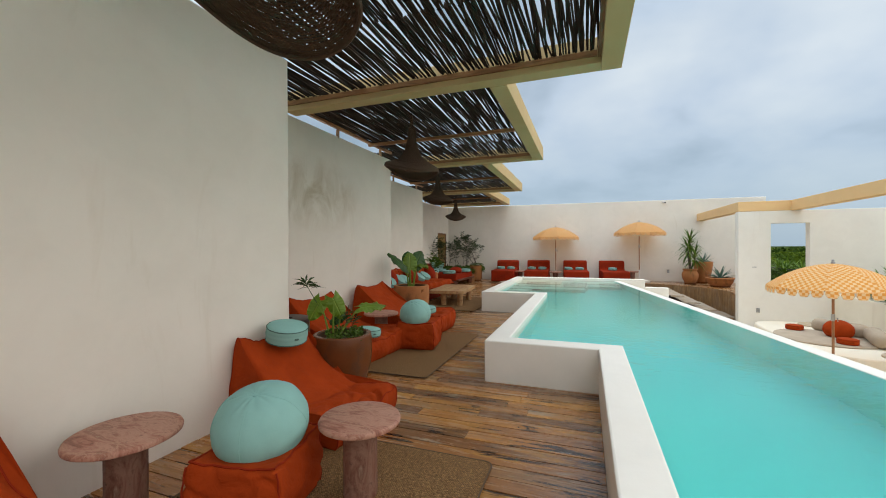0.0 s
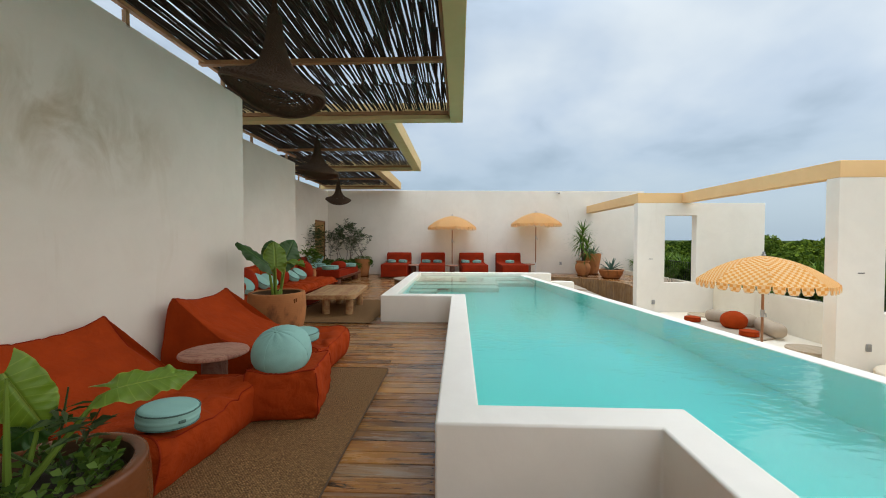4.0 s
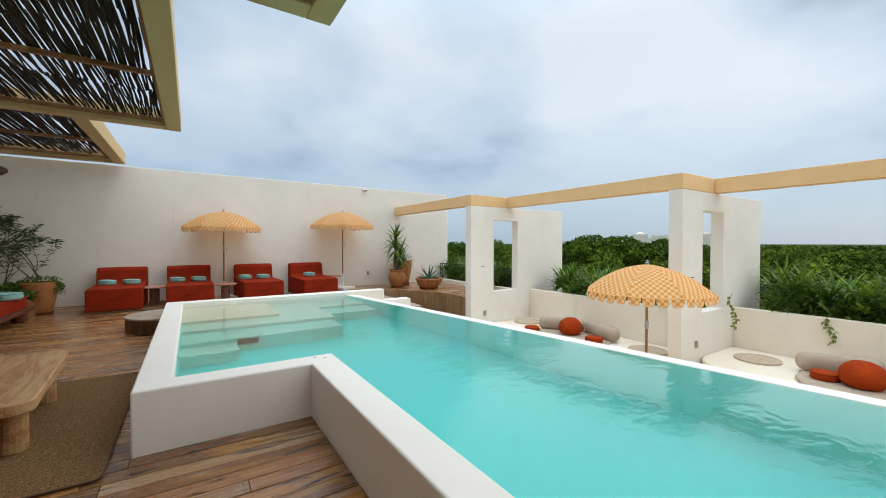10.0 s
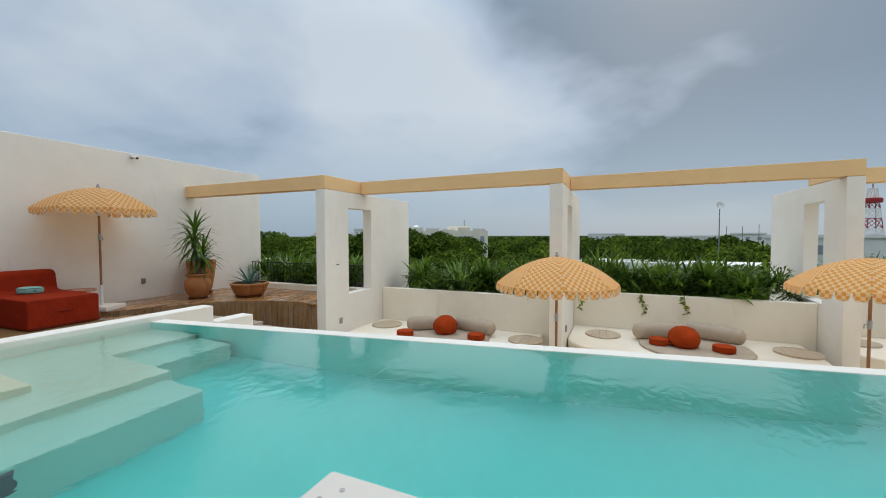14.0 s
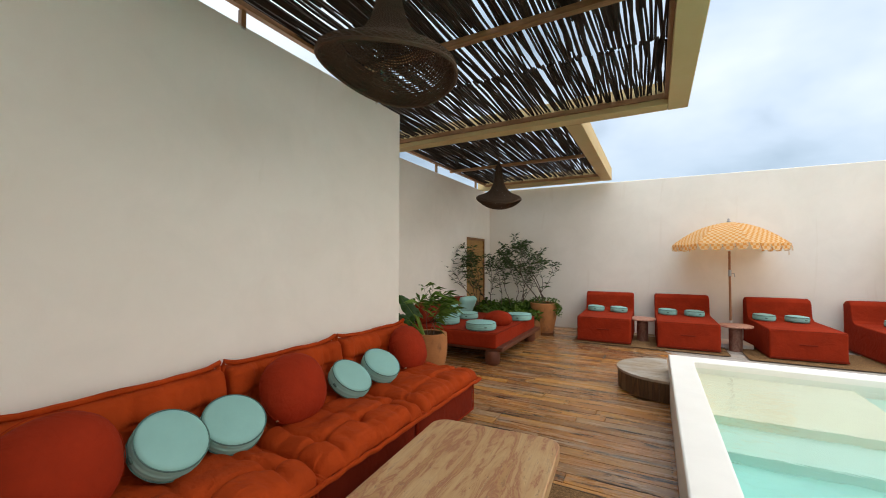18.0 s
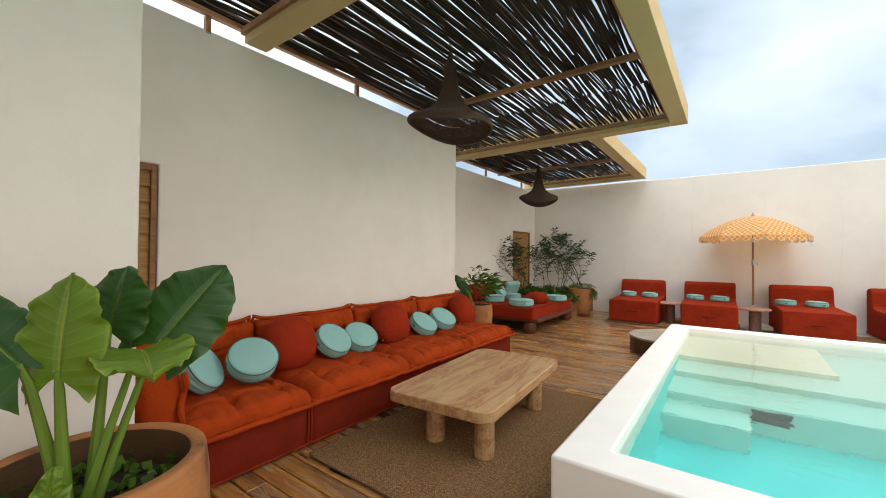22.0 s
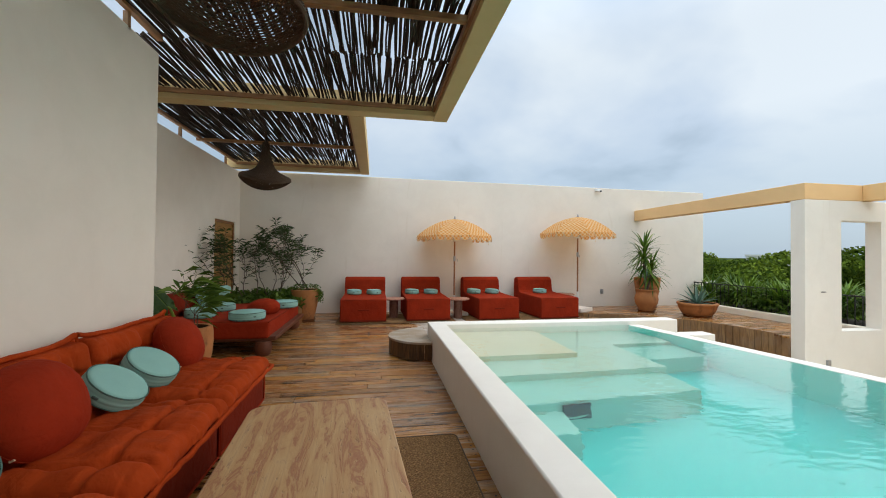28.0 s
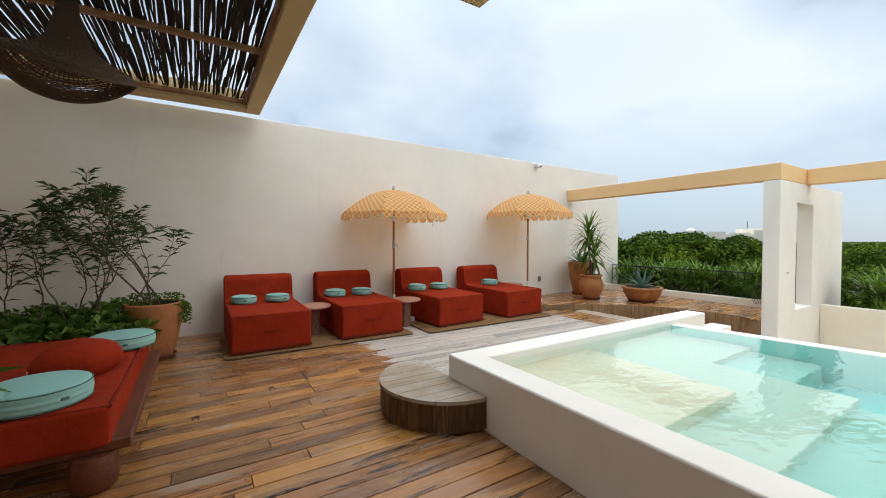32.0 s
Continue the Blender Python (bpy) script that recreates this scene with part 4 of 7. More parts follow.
# stairs down to the lower level
st = thing("stairs", pose(0, 0, 0), "short flight of grey wooden steps going down beside the pool end", "stairs", kind="structure")
for i in range(4):
    xa = 2.40 + 0.42 * i
    yn = curve_y(min(xa + 0.45, 4.0)) - 0.012
    part("tread", Buf().box(xa, xa + 0.44, 13.47, yn, -0.19 * i - 0.07, -0.19 * i - 0.03), M["step_top"], st, bevel=0.006)
    part("riser", Buf().box(xa, xa + 0.02, 13.47, yn, -0.19 * i - 0.22, -0.19 * i - 0.071), M["wood_dark"], st)
for i in range(2):   # the last two turn south onto the walkway
    yn = 13.466 - 0.30 * i
    part("tread", Buf().box(2.60, 4.06, yn - 0.32, yn, -0.75 - 0.15 * i - 0.04, -0.75 - 0.15 * i), M["step_top"], st, bevel=0.006)
    part("riser", Buf().box(2.60, 4.06, yn - 0.02, yn, -0.75 - 0.15 * i, -0.62 - 0.13 * i), M["wood_z"], st)

# white kerb, railing behind it
kerb = Buf().box(5.57, 5.75, 13.404, 17.49, LOW, 0.21)
solid("planter_kerb", kerb, M["cabana"], "low white plaster kerb at the deck's edge", "kerb", bevel=0.015)
solid("planter_trough", Buf().box(5.754, 7.0, 13.404, 17.49, LOW - 0.4, 0.15), M["soil"], "soil filled planter behind the kerb", "planter")
rail = thing("railing", pose(5.92, 13.45, 0.15), "thin black iron railing among the hedge", "railing")
part("top_rail", Buf().box(-0.012, 0.012, 0, 4.0, 0.56, 0.585), M["black"], rail)
bar = mesh_of("bar", Buf().box(-0.007, 0.007, -0.007, 0.007, 0, 0.56), M["black"], False)
for i in range(34):
    part("bar", bar, None, rail, at=pose(0, 0.02 + i * 0.12, 0))

# ---- pergola roof over the west side ----
def pergola_bay(k):
    px, py = PERG[k]
    y0 = PERG[k - 1][1] if k else -0.6
    p = thing("pergola", pose(0, 0, 0), "ochre beamed pergola roofed with dark sticks", "pergola", "pergola bays", "structure")
    xw = wall_x(py - 0.05)
    xs = wall_x(y0 + 0.05)
    BW, top = 0.205, PERG_Z + 0.27
    part("side_beam", Buf().box(px - BW, px, y0 + 0.002, py, PERG_Z, top), M["ochre"], p, bevel=0.008)
    part("end_beam", Buf().box(xw - (0.2 if k == 3 else 0.0), px - BW - 0.002, py - BW, py, PERG_Z + 0.002, top), M["ochre"], p, bevel=0.008)
    for yb in ((y0 + py) / 2 - 0.03, ):
        part("batten", Buf().box(wall_x(yb) - 0.05, px - BW, yb, yb + 0.065, PERG_Z + 0.075, PERG_Z + 0.125), M["wood"], p)
    # inner ledgers that carry the sticks
    part("ledger", Buf().box(px - BW - 0.035, px - BW - 0.002, y0, py - BW - 0.002, PERG_Z + 0.06, PERG_Z + 0.125), M["wood_y"], p)
    part("ledger", Buf().box(xw, px - BW - 0.04, py - BW - 0.035, py - BW - 0.002, PERG_Z + 0.07, PERG_Z + 0.125), M["wood"], p)
    segs = []
    for x, a, b_ in WALLS:
        lo, hi = max(a, y0), min(b_, py - BW)
        if hi - lo > 0.1:
            segs.append((x, lo, hi))
    for x, lo, hi in segs:
        part("wall_rail", Buf().box(x - 0.02, x + 0.03, lo, hi, PERG_Z + 0.10, PERG_Z + 0.145), M["wood_y"], p)
        n = max(1, int((hi - lo) / 1.3))
        for i in range(n):
            yy = lo + (i + 0.7) * (hi - lo) / n
            part("post", Buf().box(x - 0.04, x + 0.0, yy, yy + 0.04, WALL_TOP - 0.03, PERG_Z + 0.10), M["wood_z"], p)
    # crooked sticks, side by side along the bay
    rr = random.Random(40 + k)
    for x, lo, hi in segs:
        xx = x - 0.02
        right = px - BW - 0.005
        while xx < right:
            r0 = rr.uniform(0.010, 0.018)
            a, e = lo, hi
            L = e - a
            pieces = 1 if L < 1.5 else 2
            cuts = [a] + ([a + L * rr.uniform(0.12, 0.88)] if pieces == 2 else []) + [e]
            for c0, c1 in zip(cuts, cuts[1:]):
                c0, c1 = max(a, c0 - rr.uniform(0.05, 0.5)), min(e, c1 + rr.uniform(0.05, 0.5))
                m_ = max(3, int((c1 - c0) / 0.28))
                ph, ph2, amp = rr.uniform(0, 9), rr.uniform(0, 9), rr.uniform(0.003, 0.012)
                tilt = rr.uniform(-0.055, 0.055)
                z0 = PERG_Z + 0.128 + r0 + rr.uniform(0, 0.03)
                pts, rad = [], []
                for i in range(m_ + 1):
                    t = i / m_
                    y = c0 + (c1 - c0) * t
                    pts.append((min(right, xx + amp * math.sin(y * 3.1 + ph) + 0.45 * amp * math.sin(y * 8.3 + ph2) + tilt * (t - 0.5)), y,
                                z0 + 0.010 * math.sin(y * 2.2 + ph2)))
                    rad.append(r0 * (1.15 - 0.35 * t) * rr.uniform(0.88, 1.15))
                part("stick", Buf().tube(pts, rad, 5), M["stick"], p)
            xx += r0 * rr.uniform(1.45, 2.05) + (rr.uniform(0.004, 0.011) if rr.random() < 0.32 else 0)
    return p


for k in range(4):
    pergola_bay(k)

# ---- soft furnishings ----
def puck_parts(t, r=0.2, h=0.11, mat="mint", trim="mint_trim"):
    prof = []
    for a in range(0, 91, 18):
        prof.append((r - 0.022 * (1 - math.sin(radians(a))), 0.022 * (1 - math.cos(radians(a)))))
    body = [(0.001, 0.0), (r * 0.6, -0.002)] + [(rr, z) for rr, z in prof] + [(r + 0.003, h * 0.30), (r + 0.001, h * 0.345), (r + 0.005, h * 0.40), (r + 0.006, h * 0.55), (r + 0.001, h * 0.615), (r + 0.004, h * 0.67)]
    body += [(rr, h - z) for rr, z in reversed(prof)] + [(r * 0.6, h + 0.008), (0.001, h + 0.012)]
    part("cushion_body", Buf().lathe(body, 36, close=False), M[mat], t, angle=180)
    for z in (0.014, h - 0.012):
        ring = [(r + 0.001) * Vector((math.cos(2 * math.pi * i / 40), math.sin(2 * math.pi * i / 40), 0)) + Vector((0, 0, z)) for i in range(41)]
        part("piping", Buf().tube(ring, 0.0042, 5), M[trim], t)
    part("handle", Buf().softbox((0.035, 0.012, 0.016), 0.004, 3, at=(0, -r - 0.007, h * 0.5)), M[trim], t, "small dark zip pull")



def puck(m, scale=1.0, label="round mint green seat cushion with dark piping", tall=1.0):
    """A flat round cushion."""
    t = thing("round_cushion", m, label, "cushion", "mint round cushions")
    puck_parts(t, 0.2 * scale, 0.11 * scale * tall)
    return t


def ball_cushion(m, r, mat, label, slump=0.0):
    """A round pouf, wider than high, sagging on its base, gathered to a button on top with four seams."""
    t = thing("ball_pouf", m, label, "pouf", "round poufs")
    rx, rz = r * 1.08, r * 0.93
    tip = pose(0, 0, 0, slump, 0, 0)

    def sag(p):
        n = Vector((p.x / rx, p.y / rx, p.z / rz))
        a = math.atan2(n.y, n.x)
        off = math.acos(max(-1.0, min(1.0, n.z)))            # angle from the gathered top
        gather = math.exp(-((off - 0.34) / 0.26) ** 2)
        pleat = 0.022 * gather * abs(math.sin(a * 5.5 + 0.7 * math.sin(a * 3) + seed_)) ** 2.5
        dimple = 0.060 * math.exp(-(off / 0.13) ** 2)
        seam = 0.006 * math.exp(-(math.sin(2 * a) / 0.07) ** 2) * min(1.0, off * 2)
        lump = 0.035 * fract_noise(n, 1.4, seed_) + 0.018 * fract_noise(n, 3.6, seed_ + 3)
        k = 1 - pleat - dimple - seam + lump
        q = tip @ (Vector((p.x, p.y, p.z)) * k)
        floor_ = -0.70 * rz
        if q.z < floor_ + 0.12 * r:                           # flattened where it sits
            q.z = floor_ + max(0.0, (q.z - floor_ + 0.3 * r) / 0.42 / r) ** 3 * 0.12 * r
        return (q.x, q.y, q.z + 0.70 * rz)

    seed_ = round(m.translation.y, 2)
    part("cover", Buf().ball(rx, rx, rz, n=88, fn=sag), mat, t, angle=180)
    for k in range(4):
        ang = k * math.pi / 2
        run = [Vector((rx * math.sin(o) * math.cos(ang), rx * math.sin(o) * math.sin(ang), rz * math.cos(o))) * 1.004 for o in [0.16 + 0.1 * i for i in range(20)]]
        part("seam", Buf().tube([sag(p) for p in run], 0.0014, 5), mat, t)
    top = sag(Vector((0, 0, rz)))
    part("button", Buf().ball(0.016, 0.016, 0.008, top, 10), mat, t)
    return t


def pillow(m, r, mat, label, thick=0.5):
    """A soft round scatter cushion, lens shaped."""
    t = thing("scatter_cushion", m, label, "cushion", "rust scatter cushions")

    def fn(p):
        k = 1 + 0.03 * fract_noise(p, 6, 2.2)
        return (p.x * k, p.y * k, p.z * k)
    def lens(p):
        q = Vector(fn(p))
        k = 1 + 0.055 * (1 - abs(abs(q.x) - abs(q.z)) / r)   # a little squared
        return (q.x * k, q.y, q.z * k)
    part("cover", Buf().ball(r * 0.98, r * thick, r * 0.98, n=40, fn=lens), mat, t, angle=180)
    ring = [(r * 1.03 * math.cos(2 * math.pi * i / 40), 0.0, r * 1.03 * math.sin(2 * math.pi * i / 40)) for i in range(41)]
    part("seam", Buf().tube(ring, 0.0022, 5), mat, t)
    part("tag", Buf().box(-r * 0.75, -r * 0.75 + 0.006, -0.012, 0.012, -r * 0.74, -r * 0.66), M["fringe"], t)
    return t


def bean_bag(m, width, depth, label, seed=1.0, hgt=0.82, slack=0.0):
    """A floor lounger: tall back ending in two pointed corners, a slope down to the seat, a plump creased foot. Back at x=0, foot towards +x."""
    t = thing("bean_bag", m, label, "bean bag", "rust bean bags")
    prof = [(0.06, 0.0), (0.02, 0.06), (0.0, 0.24), (0.01, 0.48), (0.03, 0.70), (0.055, 0.80), (0.075, 0.825), (0.105, 0.795), (0.17, 0.70), (0.27, 0.585), (0.38, 0.50), (0.50, 0.435), (0.60, 0.395),
            (0.70, 0.385), (0.80, 0.39), (0.89, 0.39), (0.95, 0.38), (0.982, 0.34), (0.99, 0.26), (0.985, 0.12), (0.955, 0.02), (0.90, 0.0), (0.6, 0.0), (0.3, 0.0)]
    n = len(prof)

    def ridge(x, y, k, sd):
        return max(0.0, 1 - abs(noise.noise(Vector((x * k, y * k, sd)))) * 4.5)

    def spot(u, v):
        f = u * n
        i = int(f) % n
        w = f - int(f)
        p0, p1, p2, p3 = (prof[(i + d) % n] for d in (-1, 0, 1, 2))
        q = [0.5 * (2 * b + (c - a) * w + (2 * a - 5 * b + 4 * c - d) * w * w + (3 * b - a - 3 * c + d) * w ** 3) for a, b, c, d in zip(p0, p1, p2, p3)]
        s = max(-1.0, min(1.0, 2 * v - 1))
        x, z = q[0], max(0.0, q[1]) * hgt / 0.82
        up = min(1.0, z / 0.38)
        back = max(0.0, 1 - x / 0.22) * max(0.0, (z / hgt - 0.62) / 0.38)
        foot = max(0.0, min(1.0, (x - 0.62) / 0.30))
        mid = 1 - s * s
        z *= 1 - 0.30 * slack * min(1.0, max(0.0, (x - 0.25) / 0.35))
        # back edge hangs between its two corners, the foot is pulled up at its corners
        z += back * (0.075 * abs(s) ** 3 - 0.035 * mid)
        z += foot * up * (0.045 * abs(s) ** 4 - 0.020 * mid)
        seat = math.exp(-((x - 0.50) / 0.20) ** 2)
        z -= 0.035 * seat * mid * up
        # edges drawn in at the seams
        tight = max(0.0, abs(s) - 0.86) / 0.14
        z -= 0.05 * tight ** 2 * up * (1 - back) * (1 - 0.7 * foot)
        wid = width * (0.5 + 0.025 * math.sin(min(1.0, z / 0.4) * math.pi) - 0.02 * back + 0.02 * foot)
        # creases run across the bend and fan out on the foot
        wr = 0.010 * noise.noise(Vector((x * 5, s * 2.4, seed))) * up
        wr -= up * (0.006 + 0.030 * foot * mid ** 0.5) * (1 + 1.1 * slack) * ridge(x * 1.5, s * 0.8 + x * 0.9, 3.2, seed + 4)
        wr -= 0.016 * math.exp(-((x - 0.60 - 0.05 * s) / 0.035) ** 2) * up * (0.4 + 0.6 * mid)
        fx = 0.016 * foot * noise.noise(Vector((s * 5, z * 6, seed + 9)))
        return ((x + fx) * depth, s * wid, max(0.0, z + wr))

    b = Buf()
    nu, nv = 110, 44
    b.grid(spot, nu, nv, wrap=True)
    for j, first in ((0, 0), (nv, nv * nu)):       # side panels, a little bulged
        side = -1 if j == 0 else 1
        ring = [Vector(b.v[first + i]) for i in range(nu)]
        c = sum(ring, Vector((0, 0, 0))) / nu
        last = [first + i for i in range(nu)]
        for k in (0.72, 0.40):
            now = []
            for p in ring:
                bulge = 0.030 * (1 - k * k) + 0.012 * noise.noise(Vector((p.x * 5, p.z * 6, seed + side)))
                q = c + (p - c) * k
                b.v.append((q.x, q.y + side * bulge, q.z))
                now.append(len(b.v) - 1)
            for i in range(nu):
                q = (last[i], last[(i + 1) % nu], now[(i + 1) % nu], now[i])
                b.f.append(q if j else tuple(reversed(q)))
            last = now
        b.v.append((c.x, c.y + side * 0.034, c.z))
        for i in range(nu):
            q = (last[i], last[(i + 1) % nu], len(b.v) - 1)
            b.f.append(q if j else tuple(reversed(q)))
    part("cover", b, M["orange"], t, angle=75)
    for sv in (0.004, 0.996):
        seam = [Vector(spot(u / 120, sv)) + Vector((0, 0, 0.002)) for u in range(8, 106)]
        part("seam", Buf().tube(seam, 0.0055, 6), M["red"], t)
    for u in (6.0 / n, 16.6 / n):
        seam = [Vector(spot(u, 0.01 + 0.98 * i / 40)) + Vector((0.002, 0, 0.002)) for i in range(41)]
        part("seam", Buf().tube(seam, 0.0045, 6), M["red"], t)
    return t


def cube_pouf(m, label, size=(0.62, 0.62, 0.44)):
    """A soft cube whose top sags between four drawn-up corners."""
    t = thing("cube_pouf", m, label, "pouf", "rust cube poufs")
    sd = round(m.translation.y, 2)

    def fn(p):
        u, v, w = 2 * p.x / size[0], 2 * p.y / size[1], 2 * p.z / size[2]
        belly = 1 + 0.07 * (1 - w * w) - 0.03 * max(0.0, w)
        z = p.z
        if w > 0:
            z += w * (0.022 * abs(u * v) ** 2.5 - 0.022 * (1 - u * u) * (1 - v * v))
        wr = 0.016 * fract_noise(p, 4.5, sd) + 0.010 * fract_noise(p, 11.0, sd + 2)
        fold = 0.014 * max(0.0, 1 - abs(noise.noise(Vector((u * 1.6, v * 1.6 + w * 1.3, sd)))) * 5)
        return (p.x * belly + wr - fold * u, p.y * belly + wr - fold * v, z + 0.5 * wr * (1 if w > -0.9 else 0) + size[2] / 2)
    part("cover", Buf().softbox(size, 0.035, 30, fn), M["orange"], t, angle=180)
    hx, hy = size[0] / 2 - 0.008, size[1] / 2 - 0.008
    rim = [(-hx, -hy), (hx, -hy), (hx, hy), (-hx, hy), (-hx, -hy)]
    pts = []
    for (xa, ya), (xb, yb) in zip(rim, rim[1:]):
        for i in range(12):
            pts.append(fn(Vector((xa + (xb - xa) * i / 12, ya + (yb - ya) * i / 12, size[2] / 2 - 0.006))))
    part("seam", Buf().tube(pts + [pts[0]], 0.006, 5), M["red"], t)
    for xa, ya in rim[:4]:
        part("seam", Buf().tube([fn(Vector((xa * 1.005, ya * 1.005, size[2] * (i / 10 - 0.48)))) for i in range(10)], 0.005, 5), M["red"], t)
    return t


def side_table(m, label, r=0.27, h=0.45):
    t = thing("side_table", m, label, "table", "round stone side tables")
    top = [(0.001, h - 0.035), (r - 0.012, h - 0.035), (r, h - 0.028), (r + 0.002, h - 0.015), (r - 0.004, h - 0.003), (r - 0.014, h), (0.001, h)]
    part("tabletop", Buf().lathe(top, 48, close=False), M["marble"], t, angle=50)
    n = 12
    leg = Buf()
    pts = []
    for i in range(n):
        a0, rr = 2 * math.pi * i / n, 0.098
        pts.append((rr * math.cos(a0), rr * math.sin(a0)))
    leg.prism(pts, 0.0, h - 0.036)
    part("pedestal", leg, M["stone_leg"], t, "faceted round stone leg", bevel=0.006)
    return t




def rug(x0, x1, y0, y1, turn=0.0):
    cx, cy = (x0 + x1) / 2, (y0 + y1) / 2
    t = thing("rug", pose(cx, cy, 0.012, 0, 0, turn), "flat brown sisal rug with a bound edge on the deck", "rug", "sisal rugs")
    a, b = (x1 - x0) / 2, (y1 - y0) / 2
    pts, r = [], 0.05
    for sx, sy, a0 in ((1, 1, 0), (-1, 1, 90), (-1, -1, 180), (1, -1, 270)):
        for i in range(5):
            an = radians(a0 + 22.5 * i)
            pts.append((sx * (a - r) + r * math.cos(an), sy * (b - r) + r * math.sin(an)))
    part("weave", Buf().prism(pts, 0, 0.008), M["rug"], t, smooth=False)
    part("binding", Buf().tube([(x, y, 0.006) for x, y in pts + [pts[0]]], 0.006, 5), M["rug_edge"], t)


M["rug_edge"] = plain("dark_binding", (0.10, 0.058, 0.03), 0.9, grain=200)
rug(-2.15, -0.50, 0.40, 2.63)
rug(-3.20, -1.565, 4.03, 6.29)
rug(-3.83, -2.265, 8.49, 10.84)
rug(-3.68, -1.22, 15.82, 17.0)
rug(-1.00, 1.63, 15.72, 16.9)

# first bay
bean_bag(pose(-2.66, 0.63, 0, 0, 0, 4), 0.80, 1.02, "rust orange bean bag lounger with a high back against the wall", 5, 0.78, 0.4)
bean_bag(pose(-2.66, 2.88, 0, 0, 0, -5), 0.72, 1.16, "rust orange bean bag lounger with a mint cushion on its back", 2, 0.665, 0.9)
puck(pose(-2.44, 2.89, 0.625) @ pose(0, 0, 0, 0, 0, 40) @ pose(0, 0, 0, 12, 0, 28), 0.86, "round mint green cushion resting on a bean bag", 1.5)
cube_pouf(pose(-1.63, 1.78, 0.022, 0, 0, 14), "rust orange cube pouf under a mint ball", (0.50, 0.50, 0.34))
ball_cushion(pose(-1.65, 1.82, 0.30, 0, 0, 20), 0.235, M["mint"], "mint green ball cushion sitting on a rust pouf", 22)
side_table(pose(-2.27, 1.49, 0), "round side table of rose stone near the wall", 0.262, 0.46)
side_table(pose(-1.15, 2.05, 0.022), "round side table of rose stone on a rug", 0.232, 0.45)
# second bay
bean_bag(pose(-3.76, 4.74, 0, 0, 0, -4), 0.90, 1.42, "rust orange bean bag lounger with a mint cushion on the foot", 7, 0.73, 0.2)
puck(pose(-2.46, 4.32, 0.355, 2, 4, 60), 0.74, "round mint green cushion lying on a bean bag's foot", 1.2)
bean_bag(pose(-3.72, 6.32, 0, 0, 0, -1), 0.86, 1.60, "rust orange bean bag lounger beside a big terracotta pot", 3, 0.76, 0.2)
puck(pose(-2.42, 6.10, 0.365, 4, 0, 20), 0.80, "round mint green cushion lying on a bean bag", 1.1)
cube_pouf(pose(-2.20, 5.30, 0.022, 0, 0, 8), "rust orange cube pouf under a mint ball", (0.54, 0.52, 0.37))
ball_cushion(pose(-2.235, 5.25, 0.355, 0, 0, -10), 0.212, M["mint"], "mint green ball cushion sitting on a rust pouf", 24)
side_table(pose(-2.86, 5.36, 0.022), "round side table of rose stone between bean bags", 0.26, 0.44)


# ---- pots and plants ----
def pot(m, r, h, label, mat="clay", soil=0.86, belly=1.0, wall_t=0.045, saucer=False, shape="tub", name="plant_pot"):
    t = thing(name, m, label, "plant pot", "terracotta pots")
    if shape == "tub":
        out = [(0.62, 0.0), (0.70, 0.06), (0.84, 0.22), (0.95 * belly, 0.45), (1.0 * belly, 0.68), (0.99, 0.86), (0.965, 0.97), (0.955, 0.995)]
    elif shape == "urn":
        out = [(0.50, 0.0), (0.56, 0.04), (0.72, 0.18), (0.95, 0.40), (1.0, 0.58), (0.94, 0.74), (0.80, 0.84), (0.78, 0.90), (0.90, 0.95), (0.92, 0.99)]
    elif shape == "tall":
        out = [(0.55, 0.0), (0.60, 0.03), (0.74, 0.25), (0.88, 0.55), (0.97, 0.85), (1.0, 0.97), (0.99, 0.995)]
    else:  # bowl
        out = [(0.55, 0.0), (0.60, 0.04), (0.80, 0.28), (0.93, 0.60), (0.97, 0.82), (1.03, 0.86), (1.03, 0.97), (1.0, 0.995)]
    prof = [(a * r, z * h) for a, z in out]
    rim = out[-1][0] * r
    prof += [(rim - 0.012, h), (rim - wall_t + 0.006, h), (rim - wall_t, h * 0.985)]
    part("pot_body", Buf().lathe(prof, 48, close=False), M[mat], t, angle=180)
    part("inner_wall", Buf().lathe([(rim - wall_t, h * 0.985), (rim - wall_t - 0.01, h * (soil - 0.06))], 48, close=False), M["clay_damp_shade"], t, "damp inside of the pot, darkened for its shade", angle=180)
    rs = rim - wall_t

    def dirt(u, v):
        a = 2 * math.pi * u
        rr = rs * v
        return (rr * math.cos(a), rr * math.sin(a), h * soil + 0.02 * fract_noise((rr * math.cos(a) * 14, rr * math.sin(a) * 14, 1)) + 0.015 * (1 - v))
    part("soil", Buf().grid(dirt, 24, 6, wrap=True), M["soil"], t)
    if saucer:
        part("saucer", Buf().lathe([(0.001, -0.0), (r * 0.68, 0.0), (r * 0.76, 0.045), (r * 0.72, 0.05), (r * 0.66, 0.02), (0.001, 0.02)], 36, close=False), M["clay_dark"], t)
        part("foot", Buf().lathe([(0.001, 0.0), (r * 0.5, 0.0), (r * 0.5, 0.03), (0.001, 0.03)], 24, close=False), M["clay"], t)
    return t


